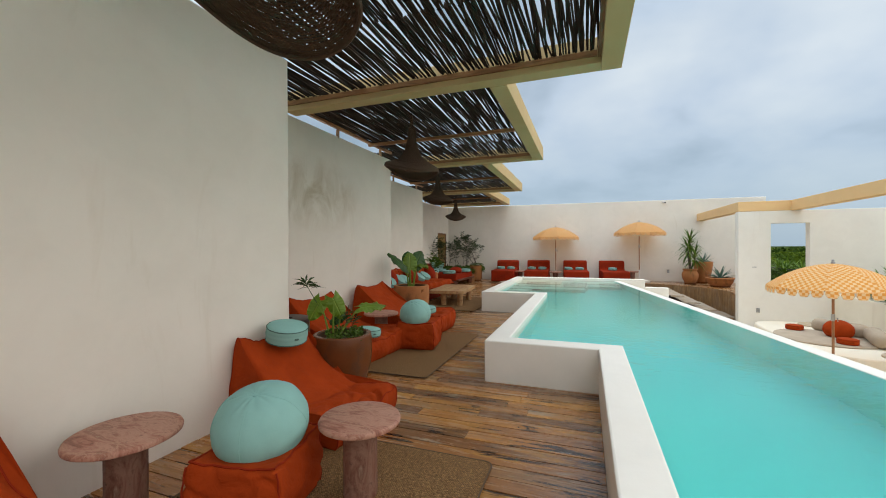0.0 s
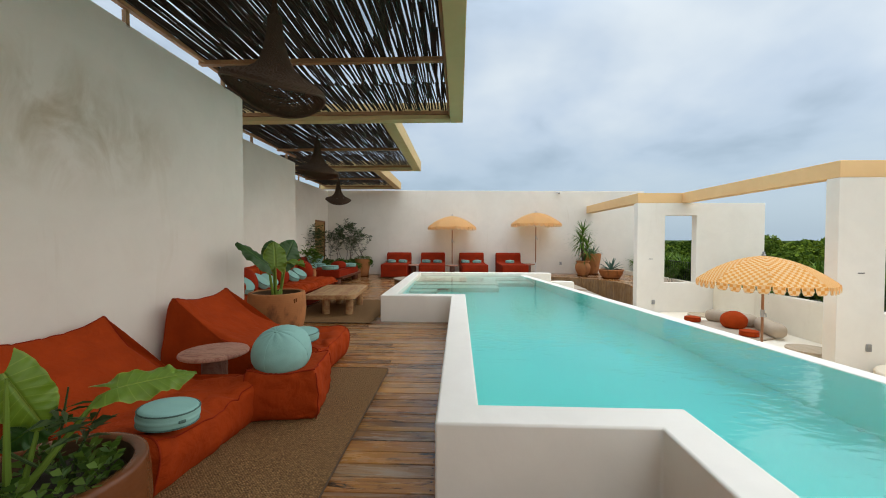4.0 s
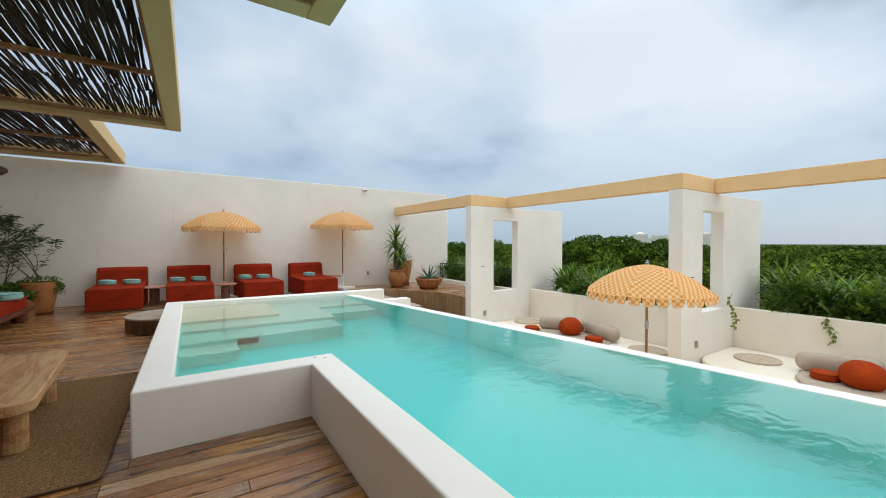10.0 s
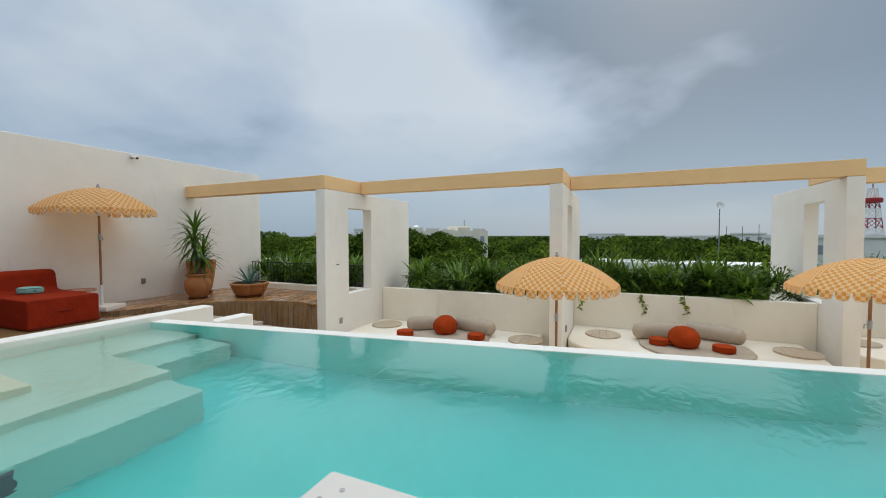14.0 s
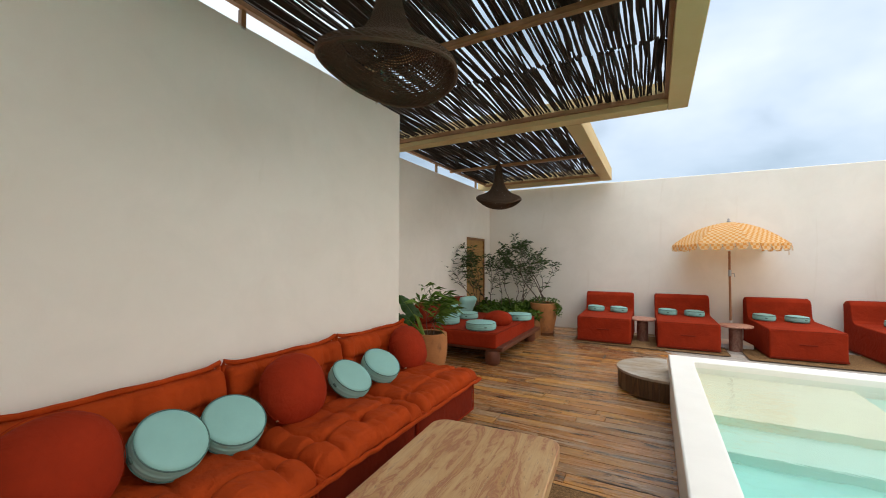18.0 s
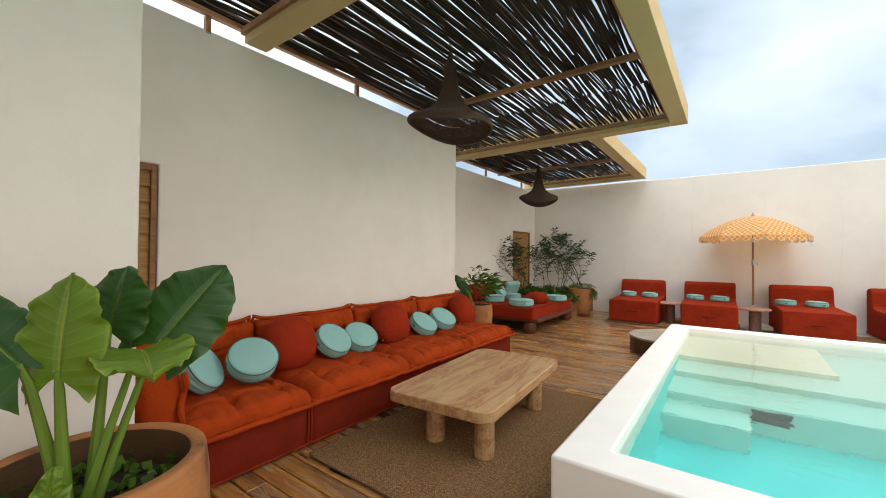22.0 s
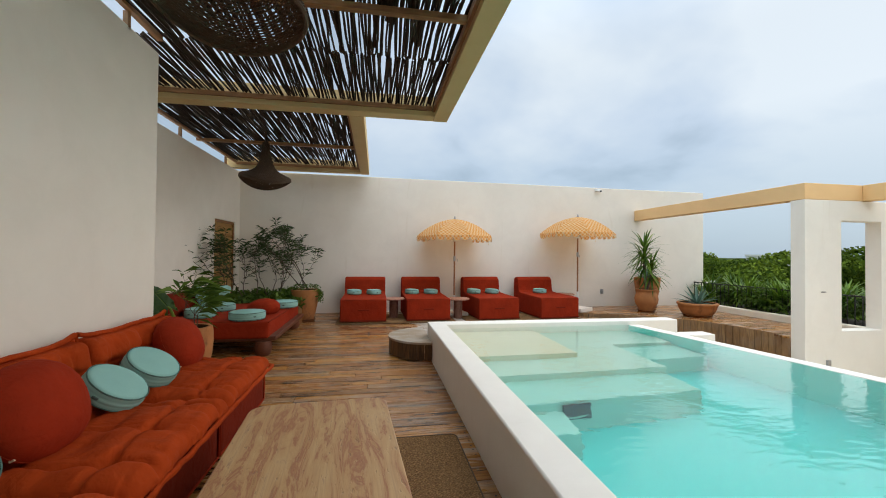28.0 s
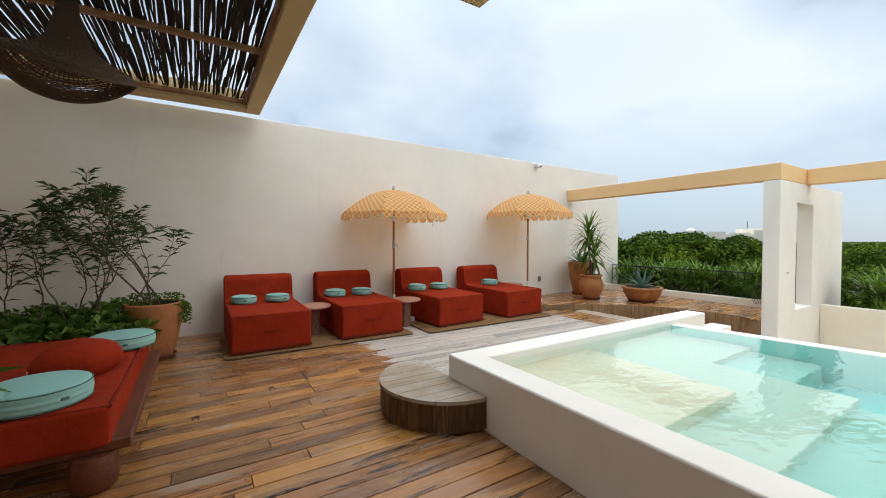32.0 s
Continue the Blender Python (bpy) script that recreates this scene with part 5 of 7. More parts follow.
def blade(b, base, d, up, length, width, droop, fold=0.15, n=6):
    """A strap leaf from base along d, drooping."""
    d, up = Vector(d).normalized(), Vector(up)
    side = d.cross(up)
    side = side.normalized() if side.length > 1e-3 else d.orthogonal().normalized()
    v, f = [], []
    p, dd = Vector(base), d.copy()
    for i in range(n + 1):
        t = i / n
        w = width * (min(1.0, 0.35 + 2.2 * t) * (1 - t ** 2.2)) * 0.5 + 0.0008
        nrm = side.cross(dd).normalized()
        v += [p - side * w + nrm * w * fold, p, p + side * w + nrm * w * fold]
        dd = (dd + Vector((0, 0, -droop / n))).normalized()
        p = p + dd * (length / n)
    for i in range(n):
        a = 3 * i
        f += [(a, a + 1, a + 4, a + 3), (a + 1, a + 2, a + 5, a + 4)]
    b.add(v, f)


def lance_leaf(b, base, d, length, width, rr):
    """A small narrow leaf of four corners with a folded midrib."""
    d = Vector(d).normalized()
    side = d.cross(Vector((rr.uniform(-1, 1), rr.uniform(-1, 1), rr.uniform(0.2, 1))))
    side = side.normalized() if side.length > 1e-3 else d.orthogonal().normalized()
    base = Vector(base)
    tip = base + d * length + Vector((0, 0, -0.22 * length))
    mid = base + d * length * 0.5
    b.add([base, mid - side * width / 2, tip, mid + side * width / 2, mid + Vector((0, 0, -width * 0.25))], [(0, 1, 4), (1, 2, 4), (2, 3, 4), (3, 0, 4)])


def ear_leaf(t, base, tip_dir, stalk, length, width, face, mat, droop=0.5, seed=0, curl=0.12, up=(0, 0, 1), thick=0.8):
    """An elephant ear leaf: a thick stalk and a heart-shaped wavy blade with ribs."""
    base, tip_dir = Vector(base), Vector(tip_dir).normalized()
    top = base + tip_dir * stalk
    mid = base + tip_dir * stalk * 0.5 + Vector((0, 0, 0.06 * stalk))
    pts = [base, base * 0.25 + mid * 0.75, mid * 0.4 + top * 0.6 + Vector((0, 0, 0.03)), top]
    lf = part("leaf", Buf().tube(pts, [0.031 * thick, 0.022 * thick, 0.016 * thick, 0.010 * thick], 8), M["stem"], t)
    f = Vector(face).normalized()           # way from the stalk to the blade's tip
    up = Vector(up).normalized()
    nrm = up - f * up.dot(f)
    nrm = (nrm.normalized() if nrm.length > 0.05 else tip_dir)
    side = f.cross(nrm).normalized()
    b = Buf()
    nu, nv = 24, 44

    def spot(u, v):
        s, y = 2 * u - 1, v
        half = math.sin(math.pi * min(1, (y * 0.80 + 0.17)) ** 0.92) ** 0.8 if y < 1 else 0.0
        if y > 0.93:
            half *= max(0.0, (1 - y) / 0.07) ** 0.7
        edge = 1 + (0.016 * math.sin(y * 44 + seed + 2 * math.sin(y * 13)) + 0.012 * math.sin(y * 23 + seed * 3)) * abs(s) ** 3
        back = -0.26 * abs(s) ** 1.4 * max(0.0, 1 - y * 2.1)      # lobes behind the stalk
        x = s * width / 2 * half * edge
        yy = (y + back) * length
        rib = 0.005 * abs(math.sin((y * 9 - abs(s) * 1.6) * math.pi)) * (0.4 + abs(s))
        z = -curl * s * s * length * 0.6 - droop * length * y * y * 0.45 + rib + 0.006 * math.sin(y * 40 + seed * 2) * abs(s) ** 2.5 + 0.014 * math.sin(y * 17 + seed + (1.5 if s > 0 else 0)) * abs(s) ** 3 - (0.012 if abs(s) < 0.06 else 0)
        p = top + side * x + f * (yy - 0.02) + nrm * z
        return tuple(p)
    b.grid(spot, nu, nv)
    b.uv = [(2 * i / nu - 1, j / nv) for j in range(nv + 1) for i in range(nu + 1)]
    part("blade", b, mat, lf, angle=180)
    rib = [Vector(spot(0.5, v / 10)) - nrm * 0.004 for v in range(1, 10)]
    part("midrib", Buf().tube(rib, [0.008 - 0.0006 * i for i in range(9)], 5), M["stem"], lf)


def ground_cover(t, r, z, seed, count=70, size=0.035):
    b, rr = Buf(), random.Random(seed)
    for _ in range(count):
        a, q = rr.uniform(0, 6.28), r * math.sqrt(rr.random())
        base = Vector((q * math.cos(a), q * math.sin(a), z + rr.uniform(0, 0.05)))
        lance_leaf(b, base, (rr.uniform(-1, 1), rr.uniform(-1, 1), rr.uniform(0.1, 0.9)), size * rr.uniform(0.8, 1.8), size * rr.uniform(0.6, 1.0), rr)
    tagged(part("ground_cover", b, M["leaf_bush"], t, "low green creeping plants"), kind="stuff")


# big pot with the elephant ear, beside the sofa
p2 = pot(pose(-3.20, 7.20, 0), 0.358, 0.70, "big pale terracotta pot with dark smoke marks on the deck", wall_t=0.05, soil=0.79)
part("handprint", Buf().softbox((0.020, 0.008, 0.055), 0.0035, 4, at=(-0.014, -0.353, 0.605)).softbox((0.020, 0.008, 0.050), 0.0035, 4, at=(0.014, -0.353, 0.613)).move(pose(0, 0, 0, 0, 0, 62)), M["clay_dark"], p2, "two dark thumb marks")
e2 = thing("elephant_ear_plant", pose(-3.19, 7.20, 0.51), "elephant ear plant with big ribbed green leaves in the pot", "plant")


def ear_at(t, base, joint, face, length, width, up, mat, droop, seed, curl=0.12, thick=0.85):
    """An elephant ear leaf whose stalk ends at a given joint."""
    way = Vector(joint) - Vector(base)
    ear_leaf(t, base, way, way.length, length, width, face, M[mat], droop, seed, curl, up, thick)


ear_at(e2, (-0.02, -0.05, 0), (-0.05, -0.17, 0.56), (-0.62, -0.46, 0.66), 0.46, 0.25, (0.62, -0.25, 0.62), "leaf_big", 0.04, 1, 0.14)
ear_at(e2, (0.00, -0.06, 0), (0.01, -0.09, 0.53), (-0.03, 0.02, 1.0), 0.34, 0.285, (0.62, -0.78, 0.05), "leaf_lime", 0.25, 2, 0.05)
ear_at(e2, (0.02, -0.01, 0), (-0.01, 0.20, 0.58), (0.06, 0.14, 0.22), 0.38, 0.33, (0.68, -0.70, 0.15), "leaf_big", 0.25, 3, 0.08, 0.65)
ear_at(e2, (0.02, -0.04, 0), (0.07, 0.12, 0.57), (0.85, -0.15, 0.02), 0.28, 0.30, (0.25, -0.10, 1.0), "leaf_lime", 0.5, 4, -0.10, 0.65)
ear_at(e2, (-0.01, 0.0, 0), (-0.12, 0.07, 0.64), (0.03, 0.12, 0.9), 0.25, 0.25, (0.65, -0.75, 0.1), "leaf_big", 0.3, 5, 0.08)
ear_at(e2, (0.06, -0.10, 0), (0.08, -0.12, 0.10), (0.10, 0.05, 1.0), 0.17, 0.10, (0.9, -0.45, 0.15), "leaf_lime", 0.2, 6)
ear_at(e2, (0.02, -0.14, 0), (0.02, -0.17, 0.07), (-0.4, -0.75, 0.10), 0.19, 0.10, (0, 0, 1), "leaf_lime", 0.3, 7)
ground_cover(e2, 0.28, 0.045, 3, 170, 0.050)

# pot with a leggy plant between the first two bays
p1 = pot(pose(-2.27, 3.50, 0), 0.302, 0.575, "brown terracotta pot with succulents and a tall leafy plant", "clay_dark", wall_t=0.045)
e1 = thing("elephant_ear_plant", pose(-2.27, 3.50, 0.50), "leggy elephant ear with light green leaves in a brown pot", "plant")
ear_at(e1, (-0.09, -0.07, 0), (-0.18, -0.13, 0.40), (-0.05, -0.03, -0.10), 0.24, 0.17, (0.5, -0.75, 0.3), "leaf_lime", 0.2, 1, 0.15, 0.45)
ear_at(e1, (-0.08, -0.05, 0), (-0.07, -0.05, 0.42), (0.06, 0.04, -0.16), 0.25, 0.17, (0.55, -0.75, 0.25), "leaf_lime", 0.2, 2, 0.15, 0.45)
ear_at(e1, (-0.06, -0.04, 0), (0.16, 0.12, 0.33), (0.62, 0.46, 0.10), 0.27, 0.14, (0.3, -0.5, 0.8), "leaf_lime", 0.3, 3, 0.12, 0.5)
ear_at(e1, (-0.07, -0.02, 0), (-0.02, 0.02, 0.25), (-0.18, -0.10, -0.14), 0.18, 0.12, (0.5, -0.7, 0.4), "leaf_big", 0.3, 4, 0.12, 0.4)
rr = random.Random(12)
for j, (tx_, ty_, tz_) in enumerate(((0.05, 0.04, 0.36), (0.14, 0.09, 0.30), (-0.30, -0.20, 0.60))):
    ol = Buf()
    top = Vector((tx_, ty_, tz_))
    ol.tube([(0.05, 0.05, 0), top * 0.5 + Vector((0, 0, -0.04)), top], [0.006, 0.005, 0.003], 5)
    for i in range(30 if j == 2 else 18):
        q = top * ((0.90 if j == 2 else 0.5) + (0.1 if j == 2 else 0.5) * i / 29)
        lance_leaf(ol, q, (rr.uniform(-1, 1), rr.uniform(-1, 1), rr.uniform(-0.1, 0.8)), rr.uniform(0.11, 0.19) if j == 2 else rr.uniform(0.09, 0.15), 0.022, rr)
    part("sprig", ol, M["leaf_thin"], e1, "narrow dark leaves")
suc = Buf()
for _ in range(26):
    a, q = rr.uniform(0, 6.28), 0.21 * math.sqrt(rr.random())
    c = Vector((q * math.cos(a) + 0.06, q * math.sin(a), 0.03))
    for i in range(9):
        an = i * 2.4
        lance_leaf(suc, c + Vector((0, 0, 0.01 * i)), (math.cos(an), math.sin(an), 0.4 + 0.1 * i), 0.05, 0.026, rr)
tagged(part("ground_cover", suc, M["leaf_bush"], e1, "dark green succulent rosettes"), kind="stuff")

# lidded barrel at the wall step
M["lid"] = plain("dark_brown_lid", (0.055, 0.026, 0.018), 0.5)
br = thing("waste_bin", pose(-3.02, 3.52, 0), "round wooden waste bin with a dark brown lid with a hole", "bin")
N = 18
for i in range(N):
    a0, a1 = 2 * math.pi * (i + 0.03) / N, 2 * math.pi * (i + 0.97) / N
    part("stave", Buf().prism([(0.235 * math.cos(a0), 0.235 * math.sin(a0)), (0.255 * math.cos(a0), 0.255 * math.sin(a0)), (0.255 * math.cos(a1), 0.255 * math.sin(a1)), (0.235 * math.cos(a1), 0.235 * math.sin(a1))], 0, 0.64), M["wood_dark"], br)
part("lid", Buf().lathe([(0.075, 0.655), (0.075, 0.68), (0.25, 0.68), (0.268, 0.672), (0.268, 0.645), (0.25, 0.642), (0.075, 0.645)], 40, close=False), M["lid"], br, "dark brown lid with a round hole")
part("liner", Buf().lathe([(0.001, 0.30), (0.22, 0.30), (0.22, 0.64)], 24, close=False), M["black"], br)

# ---- sofa along the third wall ----
def sofa_module(y0, y1, arm=False):
    """A low sofa unit: boxy base, quilted seat and back cushions."""
    w = y1 - y0 - 0.012
    t = thing("sofa_unit", pose(-4.95, (y0 + y1) / 2, 0), "rust orange quilted sofa unit with an armrest against the wall" if arm else
              "rust orange quilted sofa unit with dark red base against the wall", "sofa", "sofa units")
    part("base", Buf().softbox((0.98, w, 0.33), 0.03, 6, at=(0.53, 0, 0.185)), M["darkred"], t, "dark red canvas base", angle=180)
    part("plinth", Buf().box(0.08, 0.98, -w / 2 + 0.05, w / 2 - 0.05, 0.0, 0.03), M["black"], t)
    seed = y0 * 3.7

    marks = [((i + 0.5) / 2, (j + 0.5) / 3) for i in range(2) for j in range(3)]

    def seat(p):
        u, v = p.x / 0.84 + 0.5, p.y / w + 0.5
        lift = 0.0
        if p.z > -0.02:
            lift -= 0.040 * abs(2 * v - 1) ** 9 + 0.012 * abs(2 * v - 1) ** 3
            lift += 0.020 * (1 - (2 * u - 1) ** 4) * (1 - (2 * v - 1) ** 4)
            bend = 0.05 * fract_noise((p.x * 3, p.y * 3, seed + 7))
            lift += 0.020 * abs(math.sin(math.pi * (2 * u + bend))) ** 0.45 * abs(math.sin(math.pi * (3.5 * v + 0.25 + 2 * bend))) ** 0.45
            for mu, mv in marks:
                d = math.hypot((u - mu) * 0.84, (v - mv) * w)
                lift -= 0.034 * math.exp(-(d / 0.05) ** 2)
                # pulled creases that run from the tufts to the edges
                du, dv = (u - mu) * 0.84, (v - mv) * w
                for a in (0.25, 1.9, 3.3, 4.6):
                    a += 0.5 * math.sin(mv * 9 + mu * 5 + seed)
                    along, off = du * math.cos(a) + dv * math.sin(a), -du * math.sin(a) + dv * math.cos(a)
                    if along > 0:
                        lift -= 0.020 * math.exp(-(off / 0.015) ** 2) * math.exp(-along / 0.15)
            for mu in (0.27, 0.73):   # stitched grooves that join the tufts
                lift -= 0.026 * math.exp(-((u - mu - 0.018 * math.sin(v * 15 + seed)) * 0.84 / 0.013) ** 2)
            for mv in (1 / 6, 0.5, 5 / 6):
                lift -= 0.026 * math.exp(-((v - mv - 0.016 * math.sin(u * 11 + mv * 7 + seed)) * w / 0.013) ** 2)
            for k in range(1, 7):   # gathers along the front
                mv = k / 7 + 0.03 * math.sin(k * 3 + seed)
                lift -= 0.022 * math.exp(-((v - mv) * w / 0.017) ** 2) * max(0.0, (u - 0.72) / 0.28)
        lift += 0.014 * fract_noise((p.x * 5, p.y * 5, seed)) + 0.008 * fract_noise((p.x * 13, p.y * 13, seed))
        return (p.x + 0.010 * math.sin(v * 17 + seed) * (1 if u > 0.9 else 0), p.y, p.z + lift)
    part("seat_cushion", Buf().softbox((0.84, w - 0.004, 0.13), 0.058, 80, seat, at=(0.66, 0, 0.385)), M["orange"], t, "quilted seat cushion", angle=180)
    for s_, x0, x1 in ((0, 1.086, 1.086), (1, 0.36, 1.08), (-1, 0.36, 1.08)):
        rim = []
        for i in range(31):
            v = i / 30 - 0.5
            if s_ == 0:
                rim.append((x0 + 0.010 * fract_noise((i * 0.31, seed, 1)), v * (w + 0.03), 0.340 + 0.012 * fract_noise((i * 0.27, seed, 5))))
            else:
                rim.append((x0 + (x1 - x0) * (v + 0.5), s_ * (w / 2 - 0.008), 0.392 - 0.045 * (v + 0.5) + 0.010 * fract_noise((i * 0.3, seed, s_))))
        part("seat_piping", Buf().tube(rim, 0.017, 7), M["orange"], t)

    def back(p):
        u, v = p.z / 0.46 + 0.5, p.y / w + 0.5
        f = 0.0
        if p.x > -0.02:
            f = 0.012 * (1 - (2 * u - 1) ** 4) * (1 - (2 * v - 1) ** 4)
            bend = 0.06 * fract_noise((p.y * 3, p.z * 3, seed + 9))
            f += 0.032 * abs(math.sin(math.pi * (3.5 * v + 0.25 + 2 * bend))) ** 0.4 * abs(math.sin(math.pi * (1.6 * u + 0.2 + bend))) ** 0.5
            for k in range(3):
                mv = (k + 0.5) / 3
                f -= 0.045 * math.exp(-(((u - 0.55) * 0.46) ** 2 + ((v - mv) * w) ** 2) / 0.05 ** 2)
                cr = mv + 0.05 * math.sin(u * 4 + k * 2 + seed)
                f -= 0.018 * math.exp(-((v - cr) * w / 0.016) ** 2) * min(1.0, abs(u - 0.45) * 3)
            for mv in (0.17, 0.34, 0.5, 0.67, 0.84):
                f -= 0.017 * math.exp(-((v - mv - 0.012 * math.sin(u * 9 + mv * 11 + seed)) * w / 0.014) ** 2)
            f -= 0.016 * math.exp(-((u - 0.64 - 0.03 * math.sin(v * 13 + seed)) * 0.46 / 0.014) ** 2)
            f -= 0.014 * math.exp(-((u - 0.30 - 0.06 * math.sin(v * 8 + seed)) * 0.46 / 0.018) ** 2)
        f += 0.012 * fract_noise((p.y * 5, p.z * 5, seed + 2)) + 0.006 * fract_noise((p.y * 13, p.z * 13, seed))
        ear = 0.018 * abs(2 * v - 1) ** 6 * max(0.0, (u - 0.6) / 0.4)
        return (p.x + f - 0.10 * (u - 0.5), p.y, p.z + ear)
    part("back_cushion", Buf().softbox((0.15, w - 0.012, 0.46), 0.045, 72, back, at=(0.185, 0, 0.600)), M["orange"], t, "quilted back cushion", angle=180)
    hw = w / 2 - 0.010
    run = [(0.245 - 0.11 * (i / 8), -hw, 0.40 + 0.445 * (i / 8)) for i in range(9)]
    run += [(0.150, -hw + 2 * hw * i / 16, 0.845 + 0.034 * abs(i / 8 - 1) ** 8 + 0.010 * fract_noise((i * 0.5, seed, 2))) for i in range(17)]
    run += [(0.245 - 0.11 * (i / 8), hw, 0.40 + 0.445 * (i / 8)) for i in range(8, -1, -1)]
    part("back_piping", Buf().tube(run, 0.017, 7), M["orange"], t)
    for y_ in (-w / 2 + 0.006, w / 2 - 0.006):
        part("base_piping", Buf().tube([(1.018, y_, 0.03), (1.020, y_, 0.18), (1.018, y_, 0.33)], 0.008, 6), M["red"], t)
    part("base_piping", Buf().tube([(1.018, -w / 2 + 0.01, 0.032), (1.018, w / 2 - 0.01, 0.032)], 0.008, 6), M["red"], t)
    if arm:
        def armfn(p):
            return (p.x + 0.02 * fract_noise((p.x * 4, p.z * 6, 3)), p.y * (1 + 0.15 * math.sin(p.z * 9)), p.z + 0.02 * fract_noise((p.x * 5, p.y * 9, 1)))
        part("armrest", Buf().softbox((0.86, 0.20, 0.50), 0.08, 14, armfn, at=(0.55, -w / 2 + 0.10, 0.50)), M["orange"], t, "padded armrest", angle=180)
        pts = [(0.99 + 0.012 * math.sin(i * 1.3), -w / 2 + 0.19 + 0.012 * math.sin(i * 0.9), 0.74 - 0.042 * i) for i in range(10)]
        part("arm_flange", Buf().tube(pts, 0.018, 7), M["orange"], t)
    return t


for a, b_, arm in ((7.56, 8.58, True), (8.58, 9.67, False), (9.67, 10.72, False), (10.72, 11.80, False)):
    sofa_module(a, b_, arm)


def lean(x, y, z, back, turn=0.0):
    """A cushion leaning back against the sofa: its disc faces +x and up."""
    return pose(x, y, z) @ pose(0, 0, 0, 0, 0, turn) @ pose(0, 0, 0, 0, 90 - back, 0)


for y, x, z, tu, bk in ((7.98, -4.38, 0.60, 42, 34), (8.34, -4.30, 0.60, -10, 50), (9.19, -4.47, 0.57, 6, 48), (9.55, -4.48, 0.54, -10, 54), (10.54, -4.47, 0.54, 2, 54), (10.96, -4.48, 0.55, -8, 56)):
    puck(lean(x - 0.03, y, z, bk, tu), 0.86, "round mint green cushion leaning on the sofa back", 1.15)
for y in (8.76, 10.00, 11.50):
    pillow(pose(-4.54 if y > 11 else -4.49, y, 0.64 if y > 11 else 0.665) @ pose(0, 0, 0, -26, 0, 90 + RND.uniform(-8, 8)), 0.24, M["red"], "round brick red scatter cushion on the sofa", 0.66)

# coffee table
ct = thing("coffee_table", pose(-3.20, 9.855, 0.022, 0, 0, 4.3), "low travertine coffee table with rounded corners on a sisal rug", "table")
pts, r = [], 0.11
for sx, sy, a0 in ((1, 1, 0), (-1, 1, 90), (-1, -1, 180), (1, -1, 270)):
    for i in range(7):
        an = radians(a0 + 15 * i)
        pts.append((sx * (0.445 - r) + r * math.cos(an), sy * (0.825 - r) + r * math.sin(an)))
part("tabletop", Buf().prism(pts, 0.285, 0.365), M["stone"], ct, bevel=0.008)
for x, y in ((-0.10, -0.63), (0.33, -0.66), (0.33, 0.37), (-0.12, 0.48)):
    part("leg", Buf().prism([(x + 0.070 * math.cos(2 * math.pi * i / 14), y + 0.070 * math.sin(2 * math.pi * i / 14)) for i in range(14)], 0, 0.284), M["stone"], ct, bevel=0.004)

# ---- pendant lamps ----
def pendant(m, seed, label, sway=1.0, dip=0.062):
    """A woven hat-shaped shade: narrow neck, flared brim that waves; woven of real strands."""
    t = thing("pendant_lamp", m, label, "lamp", "wicker pendants")
    prof = [(0.010, 0.84), (0.016, 0.74), (0.026, 0.655), (0.052, 0.635), (0.060, 0.54), (0.070, 0.45), (0.090, 0.375), (0.118, 0.285), (0.165, 0.205), (0.24, 0.135), (0.33, 0.085), (0.395, 0.05), (0.432, 0.02), (0.438, -0.015)]

    def place(u, v):
        f = v * (len(prof) - 1)
        i = min(int(f), len(prof) - 2)
        w = f - i
        r, z = (prof[i][k] * (1 - w) + prof[i + 1][k] * w for k in range(2))
        a = 2 * math.pi * u
        k = max(0.0, (r - 0.15) / 0.28)
        z += k * (0.045 * sway * math.cos(a - seed) + dip * math.cos(2 * (a - 0.38)))
        r *= 0.93 + 0.04 * k * math.cos(2 * a + seed)
        return Vector((r * math.cos(a), r * math.sin(a), z))
    strands = Buf()
    for i in range(64):   # standing ribs
        strands.tube([place(i / 64, j / 26) for j in range(0, 27)], 0.0042, 4)
    tagged(part("ribs", strands, M["wicker"], t, "standing wicker ribs"), kind="stuff")
    weft = Buf()
    rr = random.Random(int(seed * 10))
    j = 0.05
    while j < 0.995:
        ph = rr.random()
        pts = []
        for i in range(97):
            q = place((i / 96 + ph) % 1.0, j)
            n = Vector((q.x, q.y, 0.12)).normalized()
            pts.append(q + n * 0.0045 * (1 if (i // 1) % 2 else -1) + Vector((0, 0, rr.uniform(-0.002, 0.002))))
        weft.tube(pts, 0.0066, 4)
        f = j
        j += 0.0125 + (0.003 if f > 0.78 else 0.0) + (0.008 if rr.random() < 0.12 else 0)
    tagged(part("weft", weft, M["wicker"], t, "dense woven strands"), kind="stuff")
    part("rim", Buf().tube([place(i / 72, 1.0) for i in range(73)], 0.012, 6), M["wicker"], t)
    part("cord", Buf().tube([(0, 0, 0.80), (0, 0, max(0.83, 3.52 - m.translation.z))], 0.008, 6), M["black"], t)
    return t


for k, (x, y, sd) in enumerate(((-1.22, 1.45, 2.6), (-2.37, 5.45, 3.3), (-3.68, 9.98, 3.9), (-4.72, 14.67, 3.1))):
    pendant(pose(x, y, (2.53, 2.60, 2.71, 2.60)[k]), sd, "dark woven wicker pendant lamp with a wavy flared brim", (1.0, 1.0, 0.7, 0.3)[k], (0.062, 0.05, 0.035, 0.062)[k])

